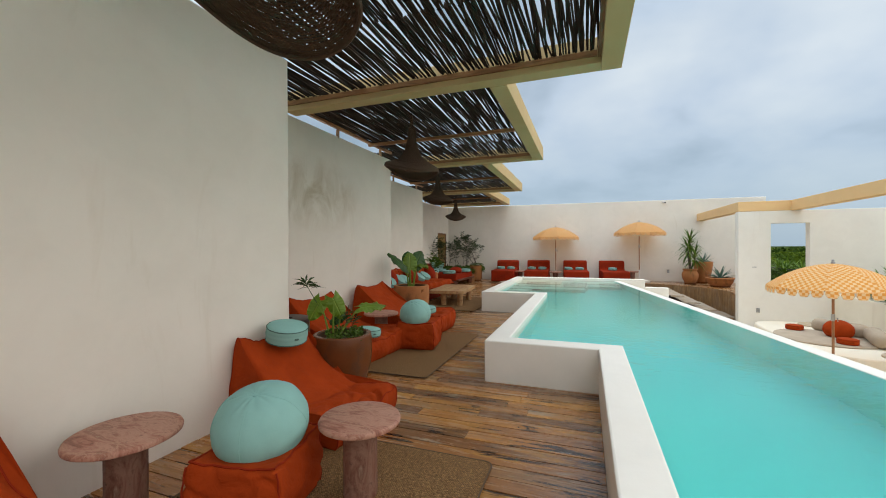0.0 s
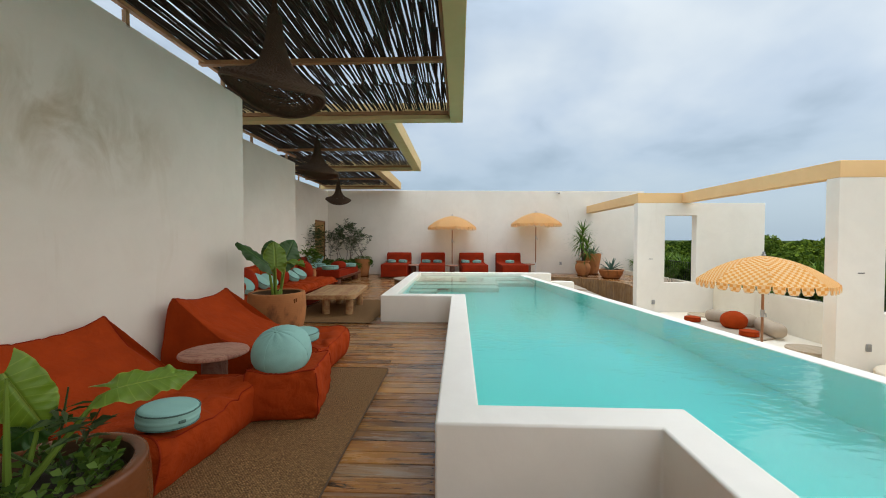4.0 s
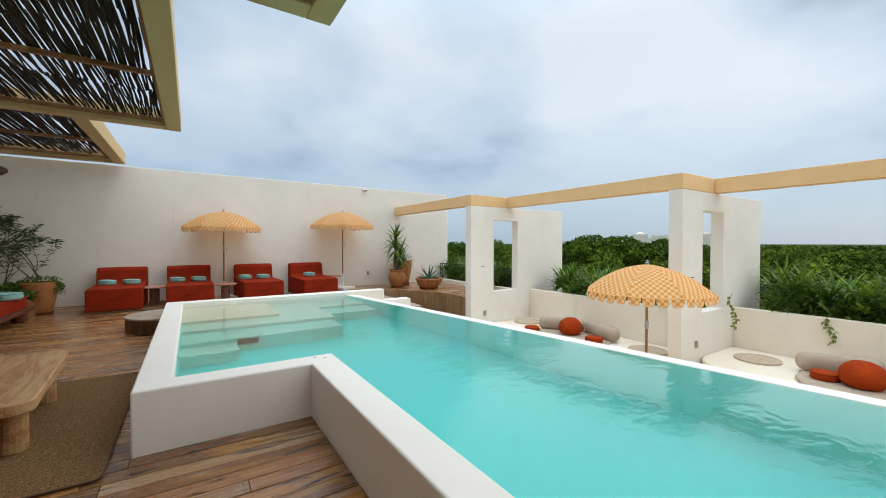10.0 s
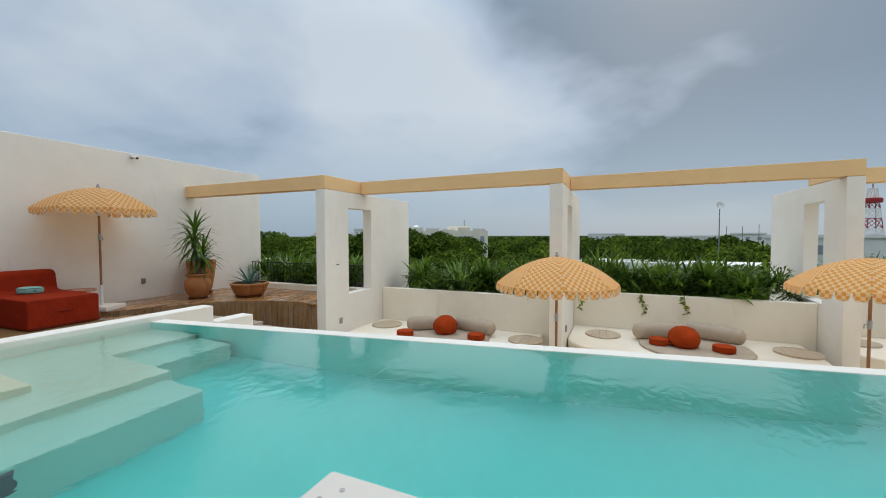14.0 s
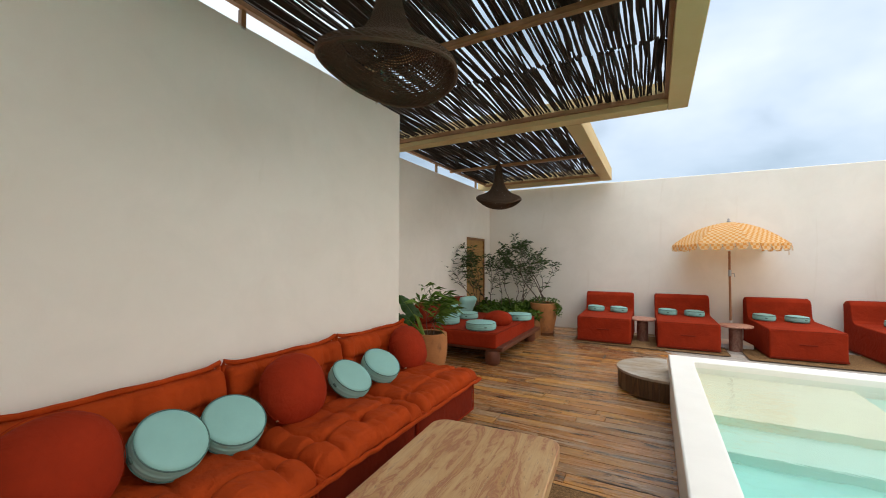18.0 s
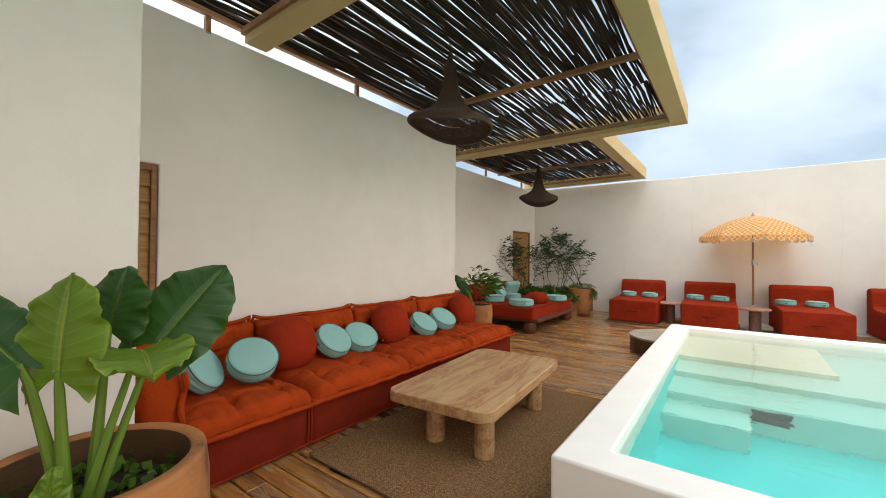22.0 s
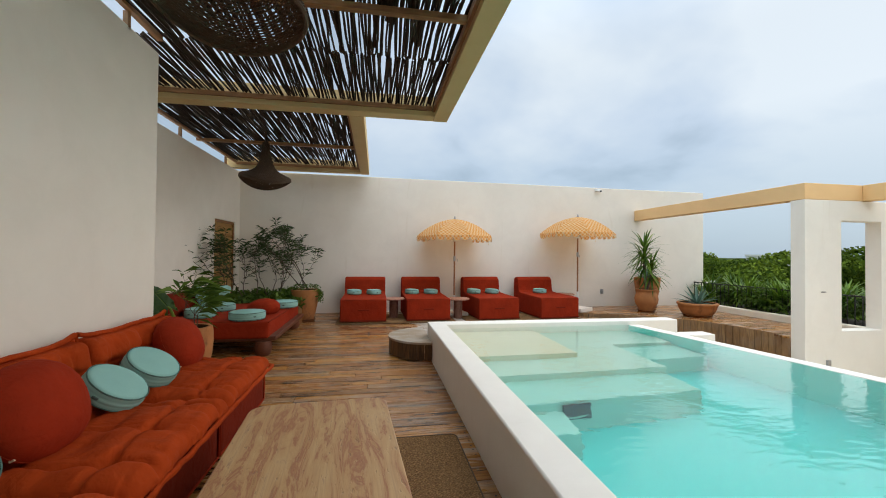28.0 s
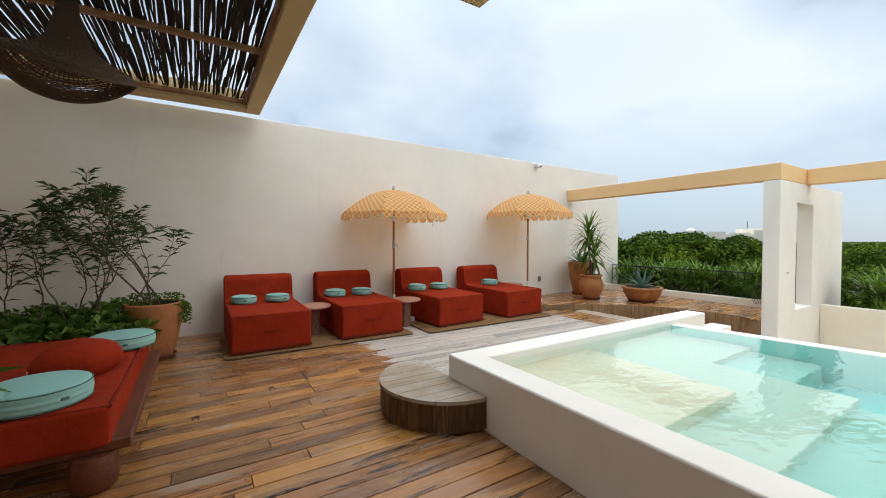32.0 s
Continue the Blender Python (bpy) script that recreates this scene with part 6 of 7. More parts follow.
# ---- daybed ----
db = thing("daybed", pose(-5.98, 13.55, 0), "wide daybed with a brick red mattress on a reddish wooden frame", "daybed")
part("frame", Buf().box(0.02, 1.72, 0.03, 2.14, 0.20, 0.262), M["redwood"], db, bevel=0.01)
for x, y in ((1.55, 0.06), (1.55, 2.0), (0.2, 0.06), (0.2, 2.0)):
    part("leg", Buf().lathe([(0.085, 0.0), (0.105, 0.02), (0.115, 0.08), (0.112, 0.15), (0.098, 0.199)], 24, x, y), M["redwood"], db)


def matt(p):
    s = 0.012 * fract_noise((p.x * 3, p.y * 3, 1)) + 0.006 * fract_noise((p.x * 9, p.y * 9, 3))
    return (p.x + s, p.y + s, p.z + (s if p.z > 0 else 0))


part("mattress", Buf().softbox((1.58, 2.10, 0.235), 0.03, 20, matt, at=(0.84, 1.05, 0.3525)), M["red"], db, "brick red mattress", angle=180)
hx = [(0.05, 0.02), (1.63, 0.02), (1.63, 2.08), (0.05, 2.08)]
for (xa, ya), (xb, yb) in zip(hx, hx[1:]):
    part("piping", Buf().tube([(xa + (xb - xa) * i / 12, ya + (yb - ya) * i / 12, 0.462 + 0.004 * math.sin(i * 2)) for i in range(13)], 0.010, 6), M["darkred"], db)


def roll(p):
    return (p.x + 0.02 * fract_noise((p.y * 3, p.z * 4, 2)), p.y, p.z + 0.02 * fract_noise((p.y * 3, p.x * 5, 4)))


part("backrest", Buf().softbox((0.28, 1.9, 0.36), 0.12, 14, roll, at=(0.18, 1.05, 0.64)), M["darkred"], db, "dark red back bolster", angle=180)
puck(pose(-4.70, 13.80, 0.472, 0, 0, 40), 1.18, "round mint green cushion lying on the daybed", 0.9)
puck(pose(-4.48, 15.06, 0.472, 0, 0, 10), 1.12, "round mint green cushion lying on the daybed", 0.9)
puck(pose(-5.42, 14.05, 0.472, 0, 0, -20), 1.0, "round mint green cushion lying on the daybed", 1.2)
puck(pose(-5.38, 14.75, 0.472, 0, 0, 20), 1.0, "round mint green cushion lying on the daybed")
puck(lean(-5.60, 14.5, 0.66, 30, 10), 1.0, "round mint green cushion leaning on the daybed's back")
pillow(pose(-4.64, 14.38, 0.55) @ pose(0, 0, 0, 84, 0, 70), 0.24, M["red"], "brick red scatter cushion on the daybed", 0.62)
sq = thing("square_cushion", pose(-5.62, 15.2, 0.64) @ pose(0, 0, 0, 0, -62, -20), "square mint green cushion leaning on the daybed's back", "cushion")
part("cover", Buf().softbox((0.42, 0.42, 0.14), 0.065, 12), M["mint"], sq, angle=180)

# pot with a narrow-leaved plant between sofa and daybed
pp3 = pot(pose(-4.97, 12.66, 0), 0.245, 0.58, "terracotta pot with a leafy plant at the end of the sofa", "clay", shape="tub")
side_table(pose(-5.45, 13.0, 0), "round side table of rose stone behind the potted plant", 0.25, 0.45)


def leafy_shrub(m, label, stems, height, spread, leaf, n_leaf, mat, seed, thick=0.008, low=0.25, bare=0.35, name="shrub", tilt=(0, 0)):
    """Bare crooked stems that fork, with whorls of narrow leaves at their ends."""
    t = thing(name, m, label, "plant")
    rr = random.Random(seed)
    leaves = Buf()
    box_ = [None]  # the stem that twigs belong to

    def whorl(q, d, k):
        for i in range(k):
            a = i * 2.4 + rr.uniform(-0.4, 0.4)
            side = Vector((math.cos(a), math.sin(a), rr.uniform(-0.5, 0.6)))
            lance_leaf(leaves, q - d * 0.012 * i, (d * 0.5 + side), leaf * rr.uniform(0.7, 1.25), leaf * rr.uniform(0.15, 0.22), rr)

    def grow(p, d, length, rad, depth):
        pts, q, dd = [p], p, d.copy()
        n = 5
        for i in range(n):
            dd = (dd + Vector((rr.uniform(-0.32, 0.32), rr.uniform(-0.32, 0.32), rr.uniform(-0.04, 0.16)))).normalized()
            q = q + dd * length / n
            pts.append(q)
            if (depth <= 1 and rr.random() < 0.8) or (depth == 2 and i > 2 and rr.random() < 0.5):
                whorl(q, dd, n_leaf // 3)
        tube = Buf().tube(pts, [rad * (1 - 0.4 * i / n) for i in range(n + 1)], 5)
        if depth == 2:
            box_[0] = part("stem", tube, M["bark"], t, "thin crooked grey stem")
        else:
            part("twig", tube, M["bark"], box_[0])
        if depth == 0:
            whorl(q, dd, n_leaf)
            return
        for _ in range(rr.choice((2, 2, 3))):
            nd = (dd + Vector((rr.uniform(-0.75, 0.75), rr.uniform(-0.75, 0.75), rr.uniform(0.0, 0.5)))).normalized()
            grow(q, nd, length * rr.uniform(0.55, 0.8), rad * 0.6, depth - 1)

    for i in range(stems):
        a = 2 * math.pi * i / stems + rr.uniform(-0.5, 0.5)
        lean_ = rr.uniform(0.1, 1.0) * spread
        grow(Vector((0.05 * math.cos(a), 0.05 * math.sin(a), 0)), Vector((lean_ * math.cos(a) + tilt[0], lean_ * math.sin(a) + tilt[1], 1)).normalized(), height * bare * rr.uniform(0.85, 1.15), thick, 2)
    part("foliage", leaves, mat, t, "narrow dark green leaves", smooth=False)
    return t


leafy_shrub(pose(-4.97, 12.66, 0.49), "potted plant with long narrow green leaves", 4, 0.74, 0.80, 0.23, 3, M["leaf_bush"], 21, 0.006, bare=0.38)
bl_ = thing("broad_leaf_plant", pose(-5.02, 12.62, 0.49), "dark broad-leaved plant sharing the terracotta pot", "plant")
ear_at(bl_, (0, 0, 0), (-0.22, -0.05, 0.24), (-0.7, -0.2, 0.25), 0.36, 0.20, (0.2, -0.5, 0.8), "leaf_big", 0.3, 1)
ear_at(bl_, (0, 0, 0), (-0.10, -0.12, 0.34), (-0.3, -0.3, 0.6), 0.34, 0.18, (0.4, -0.7, 0.5), "leaf_big", 0.3, 3)
ear_at(bl_, (0, 0, 0), (-0.20, 0.10, 0.30), (-0.6, 0.3, 0.4), 0.32, 0.18, (0.4, -0.5, 0.7), "leaf_big", 0.3, 5)

# ---- planting bed in the corner ----
bed = thing("planting_bed", pose(-6.0, 15.80, 0), "corner planting bed edged with boards, full of soil", "planter", kind="structure")
part("edging", Buf().box(0.02, 1.62, 0.0, 0.05, 0, 0.36).box(1.57, 1.62, 0.05, 1.68, 0, 0.36), M["wood"], bed, bevel=0.006)
part("soil", Buf().box(0.02, 1.57, 0.05, 1.68, 0, 0.33), M["soil"], bed)
for x, y, h, sd, st_ in ((-5.72, 16.00, 1.80, 31, 3), (-5.12, 16.85, 1.72, 33, 3), (-4.88, 16.60, 1.50, 35, 2), (-5.45, 16.35, 1.50, 37, 2)):
    leafy_shrub(pose(x, y, 0.32), "tall oleander-like shrub with bare stems and narrow leaves", st_ + 1, h, 0.60, 0.150, 7, M["leaf_thin"], sd, 0.011, bare=0.42, name="oleander", tilt=(0.05, -0.22) if sd == 31 else (0, 0))
leafy_shrub(pose(-4.36, 16.42, 0.62), "oleander with thin bare stems in the terracotta pot", 3, 1.45, 0.42, 0.15, 11, M["leaf_thin"], 44, 0.013, bare=0.46, name="oleander", tilt=(-0.30, 0.0))
pot(pose(-4.36, 16.42, 0.0), 0.285, 0.66, "orange terracotta pot on a saucer at the bed's corner", "clay", shape="tall", saucer=True)


def shrub_mass(name, boxes, label, mat, count, size, seed, group="", lump=0.0):
    """Low leafy planting: many small leaves filling a stretch of bed."""
    b, rr = Buf(), random.Random(seed)
    for (x0, x1, y0, y1, z0, z1) in boxes:
        for _ in range(count):
            x, y = rr.uniform(x0, x1), rr.uniform(y0, y1)
            hgt = z0 + (z1 - z0) * (0.35 + 0.65 * abs(fract_noise((x * 2.6, y * 2.6, seed)) + 0.55)) * rr.random() ** 0.45
            lance_leaf(b, (x, y, hgt), (rr.uniform(-1, 1), rr.uniform(-1, 1), rr.uniform(-0.2, 0.9)), size * rr.uniform(0.7, 1.5), size * rr.uniform(0.5, 0.8), rr)
    me = mesh_of(name, b, mat, False)
    return tagged(new(name, me), label, "plants", group, "stuff")


shrub_mass("ground_cover", [(-5.9, -4.35, 15.72, 17.35, 0.30, 0.62)], "low dense green ground cover in the planting bed", M["leaf_bush"], 2600, 0.10, 5)
shrub_mass("trailing_plant", [(-4.62, -4.10, 16.18, 16.68, 0.62, 0.78), (-4.12, -4.02, 16.25, 16.55, 0.35, 0.72)], "trailing green plant over the pot's rim", M["leaf_bush"], 230, 0.045, 6)


# ---- loungers by the back wall ----
def lounger(m, label):
    t = thing("lounger", m, label, "lounger", "red loungers")
    W = 0.93
    prof = [(0.0, 0.02), (1.46, 0.02), (1.47, 0.44), (1.44, 0.465), (0.46, 0.485), (0.335, 0.495), (0.285, 0.53), (0.27, 0.60), (0.245, 0.79), (0.20, 0.84), (0.13, 0.855), (0.05, 0.84), (0.0, 0.80)]
    b = Buf()
    n = len(prof)
    rows = [(-W / 2, 0.965), (-W / 2 + 0.02, 1.0), (0, 1.004), (W / 2 - 0.02, 1.0), (W / 2, 0.965)]
    for y, k in rows:
        b.v += [(0.7 + (x - 0.7) * (1 - (1 - k) * 0.4), y, 0.3 + (z - 0.3) * k) for x, z in prof]
    for j in range(len(rows) - 1):
        b.f += [(j * n + i, j * n + (i + 1) % n, (j + 1) * n + (i + 1) % n, (j + 1) * n + i) for i in range(n)]
    b.f += [tuple(reversed(range(n))), tuple(range((len(rows) - 1) * n, len(rows) * n))]
    part("cover", b, M["red"], t, "fitted brick red cover", bevel=0.012)
    part("hem", Buf().box(-0.004, 1.474, -W / 2 - 0.002, W / 2 + 0.002, 0.016, 0.045), M["darkred"], t)
    part("handle", Buf().softbox((0.012, 0.22, 0.022), 0.005, 4, at=(1.482, 0, 0.25)), M["darkred"], t, "sewn strap handle")
    part("seam", Buf().tube([(1.474, -W / 2 + 0.02, 0.455), (1.474, W / 2 - 0.02, 0.455)], 0.005, 5), M["darkred"], t)
    return t


for k, (x, y, tu) in enumerate(((-3.14, 17.40, 0), (-1.83, 17.44, 1.5), (-0.35, 17.42, 4), (1.05, 17.42, 4.5))):
    lounger(pose(x, y, 0.022, 0, 0, -90 + tu), "brick red covered lounger with a raised back by the plaster wall")
    two = (-0.22, 0.22) if k < 3 else (0.05,)
    for j, dx_ in enumerate(two):
        puck(pose(x + dx_ - 0.02, y - 0.52 - 0.03 * j, 0.505, 0, 2, 30 * j), 0.80, "round mint green cushion on a red lounger", 1.15)
side_table(pose(-2.50, 16.55, 0.0), "round rose stone side table between loungers", 0.25, 0.45)
side_table(pose(-1.07, 16.42, 0.0), "round rose stone side table between loungers", 0.25, 0.45)
side_table(pose(1.80, 17.05, 0.07), "round rose stone side table beside the last lounger", 0.25, 0.40)


# ---- parasols ----
def parasol(m, label, base_h=0.0, top=2.29, R=0.905, turn=0.0, block=True):
    t = thing("parasol", m @ pose(0, 0, 0, 0, 0, turn), label, "parasol", "checked parasols")
    n, drop = 8, 0.41
    seg, rows, CH = 8, 12, 0.045

    def fall(q):
        return drop * (0.22 * q + 0.78 * q ** 2.2)
    for g in range(n):
        b, uv = Buf(), []
        for j in range(rows + 1):
            q = j / rows
            for i in range(seg + 1):
                w = i / seg
                a = 2 * math.pi * (g + w) / n
                sagk = 4 * w * (1 - w)
                r = R * q * (1 - 0.060 * sagk * q)
                b.v.append((r * math.cos(a), r * math.sin(a), top - 0.03 - fall(q) - 0.018 * sagk * q))
                uv.append(((w - 0.5) * 2 * math.pi * R * q / n / CH + 0.503, q * R * 1.07 / CH + 0.001))
        for j in range(rows):
            for i in range(seg):
                k0 = j * (seg + 1) + i
                b.f.append((k0, k0 + 1, k0 + seg + 2, k0 + seg + 1))
        b.uv = uv
        part("canopy_panel", b, M["cotton"], t, "ochre and cream checked cotton panel" if g == 0 else "", angle=180)
    zb = top - 0.03 - drop
    for i in range(n * 4):   # scalloped valance
        a0, a1 = 2 * math.pi * (i + 0.05) / (n * 4), 2 * math.pi * (i + 0.95) / (n * 4)

        def rim(a):
            f = a / (2 * math.pi) * n
            w = f - int(f)
            sg = 4 * w * (1 - w)
            return R * (1 - 0.060 * sg) + 0.004, zb - 0.018 * sg
        v, f, us = [], [], []
        for q in range(7):
            a = a0 + (a1 - a0) * q / 6
            r, z = rim(a)
            d = 0.104 * (0.42 + 0.58 * max(0.0, 1 - abs(q / 3 - 1) ** 4) ** 0.5)
            v += [(r * math.cos(a), r * math.sin(a), z + 0.004), ((r + 0.012) * math.cos(a), (r + 0.012) * math.sin(a), z - d)]
            us += [(a * R / CH + 0.001, 0.1), (a * R / CH + 0.001, d / CH + 0.1)]
        f = [(2 * q, 2 * q + 1, 2 * q + 3, 2 * q + 2) for q in range(6)]
        vb = Buf().add(v, f)
        vb.uv = us
        part("scallop", vb, M["cotton"], t, angle=180)
        part("scallop_edge", Buf().tube([v[2 * q + 1] for q in range(7)], 0.005, 4), M["fringe"], t)
    for i in range(n):
        a = 2 * math.pi * i / n
        pts = [(R * s * math.cos(a), R * s * math.sin(a), top - 0.042 - fall(s)) for s in (0.03, 0.3, 0.6, 0.85, 1.0)]
        rb = part("rib", Buf().tube(pts, 0.006, 5), M["pole"], t)
        part("strut", Buf().tube([pts[2], (0.03 * math.cos(a), 0.03 * math.sin(a), top - 0.52)], 0.005, 5), M["pole"], rb)
    part("hub", Buf().lathe([(0.035, top - 0.56), (0.035, top - 0.48)], 14), M["white_metal"], t)
    part("finial", Buf().lathe([(0.03, top - 0.04), (0.028, top - 0.01), (0.016, top), (0.02, top + 0.02), (0.012, top + 0.035)], 14), M["metal"], t)
    low = base_h + 0.42
    part("pole", Buf().lathe([(0.019, low), (0.019, top - 0.03)], 14), M["pole"], t, "reddish wooden pole")
    part("lower_pole", Buf().lathe([(0.026, base_h), (0.026, low + 0.05)], 14), M["white_metal"], t, "white metal lower pole")
    part("joint", Buf().lathe([(0.026, top - 1.02), (0.028, top - 1.0), (0.028, top - 0.92), (0.024, top - 0.90)], 14), M["metal"], t)
    part("crank", Buf().tube([(0.02, 0, top - 0.97), (0.07, 0, top - 0.97), (0.075, 0, top - 1.03)], 0.008, 6), M["metal"], t)
    if block:
        part("base_block", Buf().softbox((0.52, 0.52, 0.09), 0.012, 4, at=(0, 0, 0.045)), M["coping"], t, "white concrete base slab", angle=40)
    part("tassel", Buf().tube([(R * 0.98, 0.03, zb - 0.02), (R * 0.985, 0.03, zb - 0.11), (R * 0.99, 0.032, zb - 0.19)], [0.006, 0.005, 0.009], 5), M["fringe"], t)
    return t


parasol(pose(-1.08, 16.83, 0), "open ochre checked parasol with scalloped edge by the loungers", turn=9)
parasol(pose(2.02, 16.78, 0.07), "open ochre checked parasol with scalloped edge on a white slab", turn=30, top=2.345)
for k in range(3):
    parasol(pose(4.07 + SH[0] * k, 8.68 + SH[1] * k + (0.39 if k else 0.0), LOW), "open ochre checked parasol standing by the cabanas", turn=14 + 8 * k, top=2.22, R=0.90)

# ---- round step by the pool ----
rs_ = thing("round_step", pose(POOL[-1][0] - 0.002, 13.50, 0.022), "half-round wooden step with bleached boards beside the pool", "step")
r = 0.56
row = 0
y = -r
while y < r:
    y2 = min(r, y + 0.135)
    ym0, ym1 = y + 0.003, y2 - 0.003
    pts = [(0, ym0), (0, ym1)]
    for i in range(7):
        yy = ym1 + (ym0 - ym1) * i / 6
        pts.append((-math.sqrt(max(0.0001, r * r - yy * yy)), yy))
    part("board", Buf().prism(pts, 0.205, 0.232), M["step_top"], rs_, bevel=0.0)
    y = y2
n = 17
for i in range(n):
    a0, a1 = radians(90 + 180 * (i + 0.02) / n), radians(90 + 180 * (i + 0.98) / n)
    q = 0.985 * r
    part("upright_board", Buf().prism([(q * math.cos(a0), q * math.sin(a0)), (q * math.cos(a1), q * math.sin(a1)), ((q - 0.02) * math.cos(a1), (q - 0.02) * math.sin(a1)), ((q - 0.02) * math.cos(a0), (q - 0.02) * math.sin(a0))], 0, 0.203), M["wood_dark"], rs_)

# ---- corner deck plants ----
pot(pose(4.20, 17.12, NE_Z), 0.32, 0.80, "tall terracotta pot with a dark foot", "clay", shape="tall", saucer=True)
pot(pose(3.63, 16.40, NE_Z), 0.265, 0.56, "round terracotta urn on a saucer", "clay", shape="urn", saucer=True)
pot(pose(4.33, 15.62, NE_Z), 0.40, 0.32, "wide shallow terracotta bowl on a saucer", "clay", shape="bowl", saucer=True)


def yucca(m, label, trunks, seed):
    t = thing("yucca", m, label, "plant")
    rr = random.Random(seed)
    for (x, y, h, n, L) in trunks:
        part("trunk", Buf().tube([(0, 0, 0), (x * 0.6, y * 0.6, h * 0.5), (x, y, h)], [0.03, 0.026, 0.02], 8), M["bark"], t)
        b = Buf()
        for i in range(n):
            a = i * 2.39996
            s = i / n
            elev = 1.35 - 1.75 * s
            d = Vector((math.cos(a) * math.cos(elev), math.sin(a) * math.cos(elev), math.sin(elev)))
            blade(b, (x, y, h + 0.10 - 0.25 * s), d, (0, 0, 1), L * rr.uniform(0.8, 1.15), 0.054, 0.75 + 0.6 * s, n=6)
        part("leaf_crown", b, M["leaf_palm"], t, "long strap leaves", angle=180)
    return t


yucca(pose(3.63, 16.40, 0.53), "yucca with several heads of long strap leaves in a terracotta urn", ((0.02, 0.10, 1.02, 52, 0.58), (0.16, 0.04, 0.50, 44, 0.56), (-0.06, 0.02, 0.74, 46, 0.58)), 4)


def agave(m, label, n, L, W, seed, mat="leaf_agave"):
    t = thing("agave", m, label, "plant")
    rr = random.Random(seed)
    for i in range(n):
        a, s = i * 2.39996, i / n
        elev = 1.30 - 1.15 * s
        d = Vector((math.cos(a) * math.cos(elev), math.sin(a) * math.cos(elev), math.sin(elev)))
        b = Buf()
        blade(b, (0.03 * math.cos(a), 0.03 * math.sin(a), 0.02), d, (0, 0, 1), L * rr.uniform(0.85, 1.1), W, 0.25, fold=0.5, n=7)
        part("leaf", b, M[mat], t, angle=180)
    return t


agave(pose(4.33, 15.62, 0.34), "blue-green agave in a terracotta bowl", 16, 0.50, 0.075, 3)
agave(pose(4.20, 17.12, 0.80), "agave with pointed green leaves in the tall pot", 22, 0.42, 0.065, 9)

# ---- cabana furnishings ----
for k in range(3):
    ox, oy = SH[0] * k, SH[1] * k
    Z = -0.598
    ball_at, puck_at, disc_at = (((5.27, 11.07), ((4.77, 11.74), (5.07, 10.33)), ((5.58, 12.68), (5.50, 9.46))),
                                 ((4.92, 11.15), ((4.92, 11.54), (4.81, 10.57)), ((5.40, 12.52), (5.35, 9.40))),
                                 ((5.06, 11.02), ((4.80, 11.66), (4.90, 10.40)), ((5.45, 12.55), (5.40, 9.42))))[k]
    mt = thing("round_mat", pose(5.02 + ox, 10.98 + oy, Z), "large round beige mat on the cabana platform", "mat", "cabana mats")
    part("mat_cover", Buf().lathe([(0.001, 0.0), (0.88, 0.0), (0.895, 0.02), (0.88, 0.04), (0.001, 0.045)], 56, close=False), M["beige"], mt)
    for (xa, ya, xb, yb) in ((5.20, 11.94, 5.78, 11.08), (5.80, 11.04, 5.50, 10.10)):
        L = math.hypot(xb - xa, yb - ya)
        bl = thing("bolster", pose((xa + xb) / 2 + ox, (ya + yb) / 2 + oy, Z + 0.17, 0, 0, math.degrees(math.atan2(yb - ya, xb - xa))), "beige canvas bolster lying against the low wall", "cushion", "cabana bolsters")

        def sausage(p, L=L):
            return (p.x, p.y + 0.02 * fract_noise((p.x * 4, p.z * 3, 1)) + 0.05 * (p.x / L) ** 2, p.z + 0.012 * fract_noise((p.x * 6, p.y * 5, 2)))
        part("cover", Buf().softbox((L, 0.30, 0.30), 0.135, 14, sausage), M["beige"], bl, angle=180)
    ball_cushion(pose(ball_at[0] + ox, ball_at[1] + oy, Z + 0.044), 0.235, M["orange"], "rust orange ball cushion on the beige mat")
    for x, y in puck_at:
        c = thing("round_cushion", pose(x + ox, y + oy, Z + 0.043), "small round rust orange cushion on the beige mat", "cushion", "rust round cushions")
        puck_parts(c, 0.165, 0.11, "orange", "red")
    for x, y in disc_at:
        d = thing("wooden_disc", pose(x + ox, y + oy, Z), "pale round wooden board lying on the platform", "board", "wooden discs")
        for i in range(5):
            ya, yb = -0.34 + 0.136 * i + 0.002, -0.34 + 0.136 * (i + 1) - 0.002
            pts = []
            for j in range(6):
                yy = ya + (yb - ya) * j / 5
                pts.append((math.sqrt(max(0.0004, 0.1157 - yy * yy)), yy))
            pts += [(-x_, y_) for x_, y_ in reversed(pts)]
            part("slat", Buf().prism(pts, 0, 0.03), M["disc"], d)

# ---- hedges ----
def fan_palm(b, base, size, rr, n_fans=7):
    """A clump of fan leaves on thin stalks."""
    base = Vector(base)
    for j in range(n_fans):
        a = rr.uniform(0, 6.28)
        out = rr.uniform(0.25, 1.0)
        hub = base + Vector((math.cos(a) * out * 0.55 * size, math.sin(a) * out * 0.55 * size, size * rr.uniform(0.45, 1.0) * (1.15 - 0.45 * out)))
        d0 = (hub - base).normalized()
        side = Vector((-math.sin(a), math.cos(a), 0))
        k = 11
        for i in range(k):
            w = (i - (k - 1) / 2) * 0.30
            d = d0 * math.cos(w) + side * math.sin(w)
            blade(b, hub, d, (0, 0, 1), size * 0.74 * (1 - 0.05 * abs(i - (k - 1) / 2)) * rr.uniform(0.85, 1.1), 0.050 * size / 0.6, 0.75, n=3)


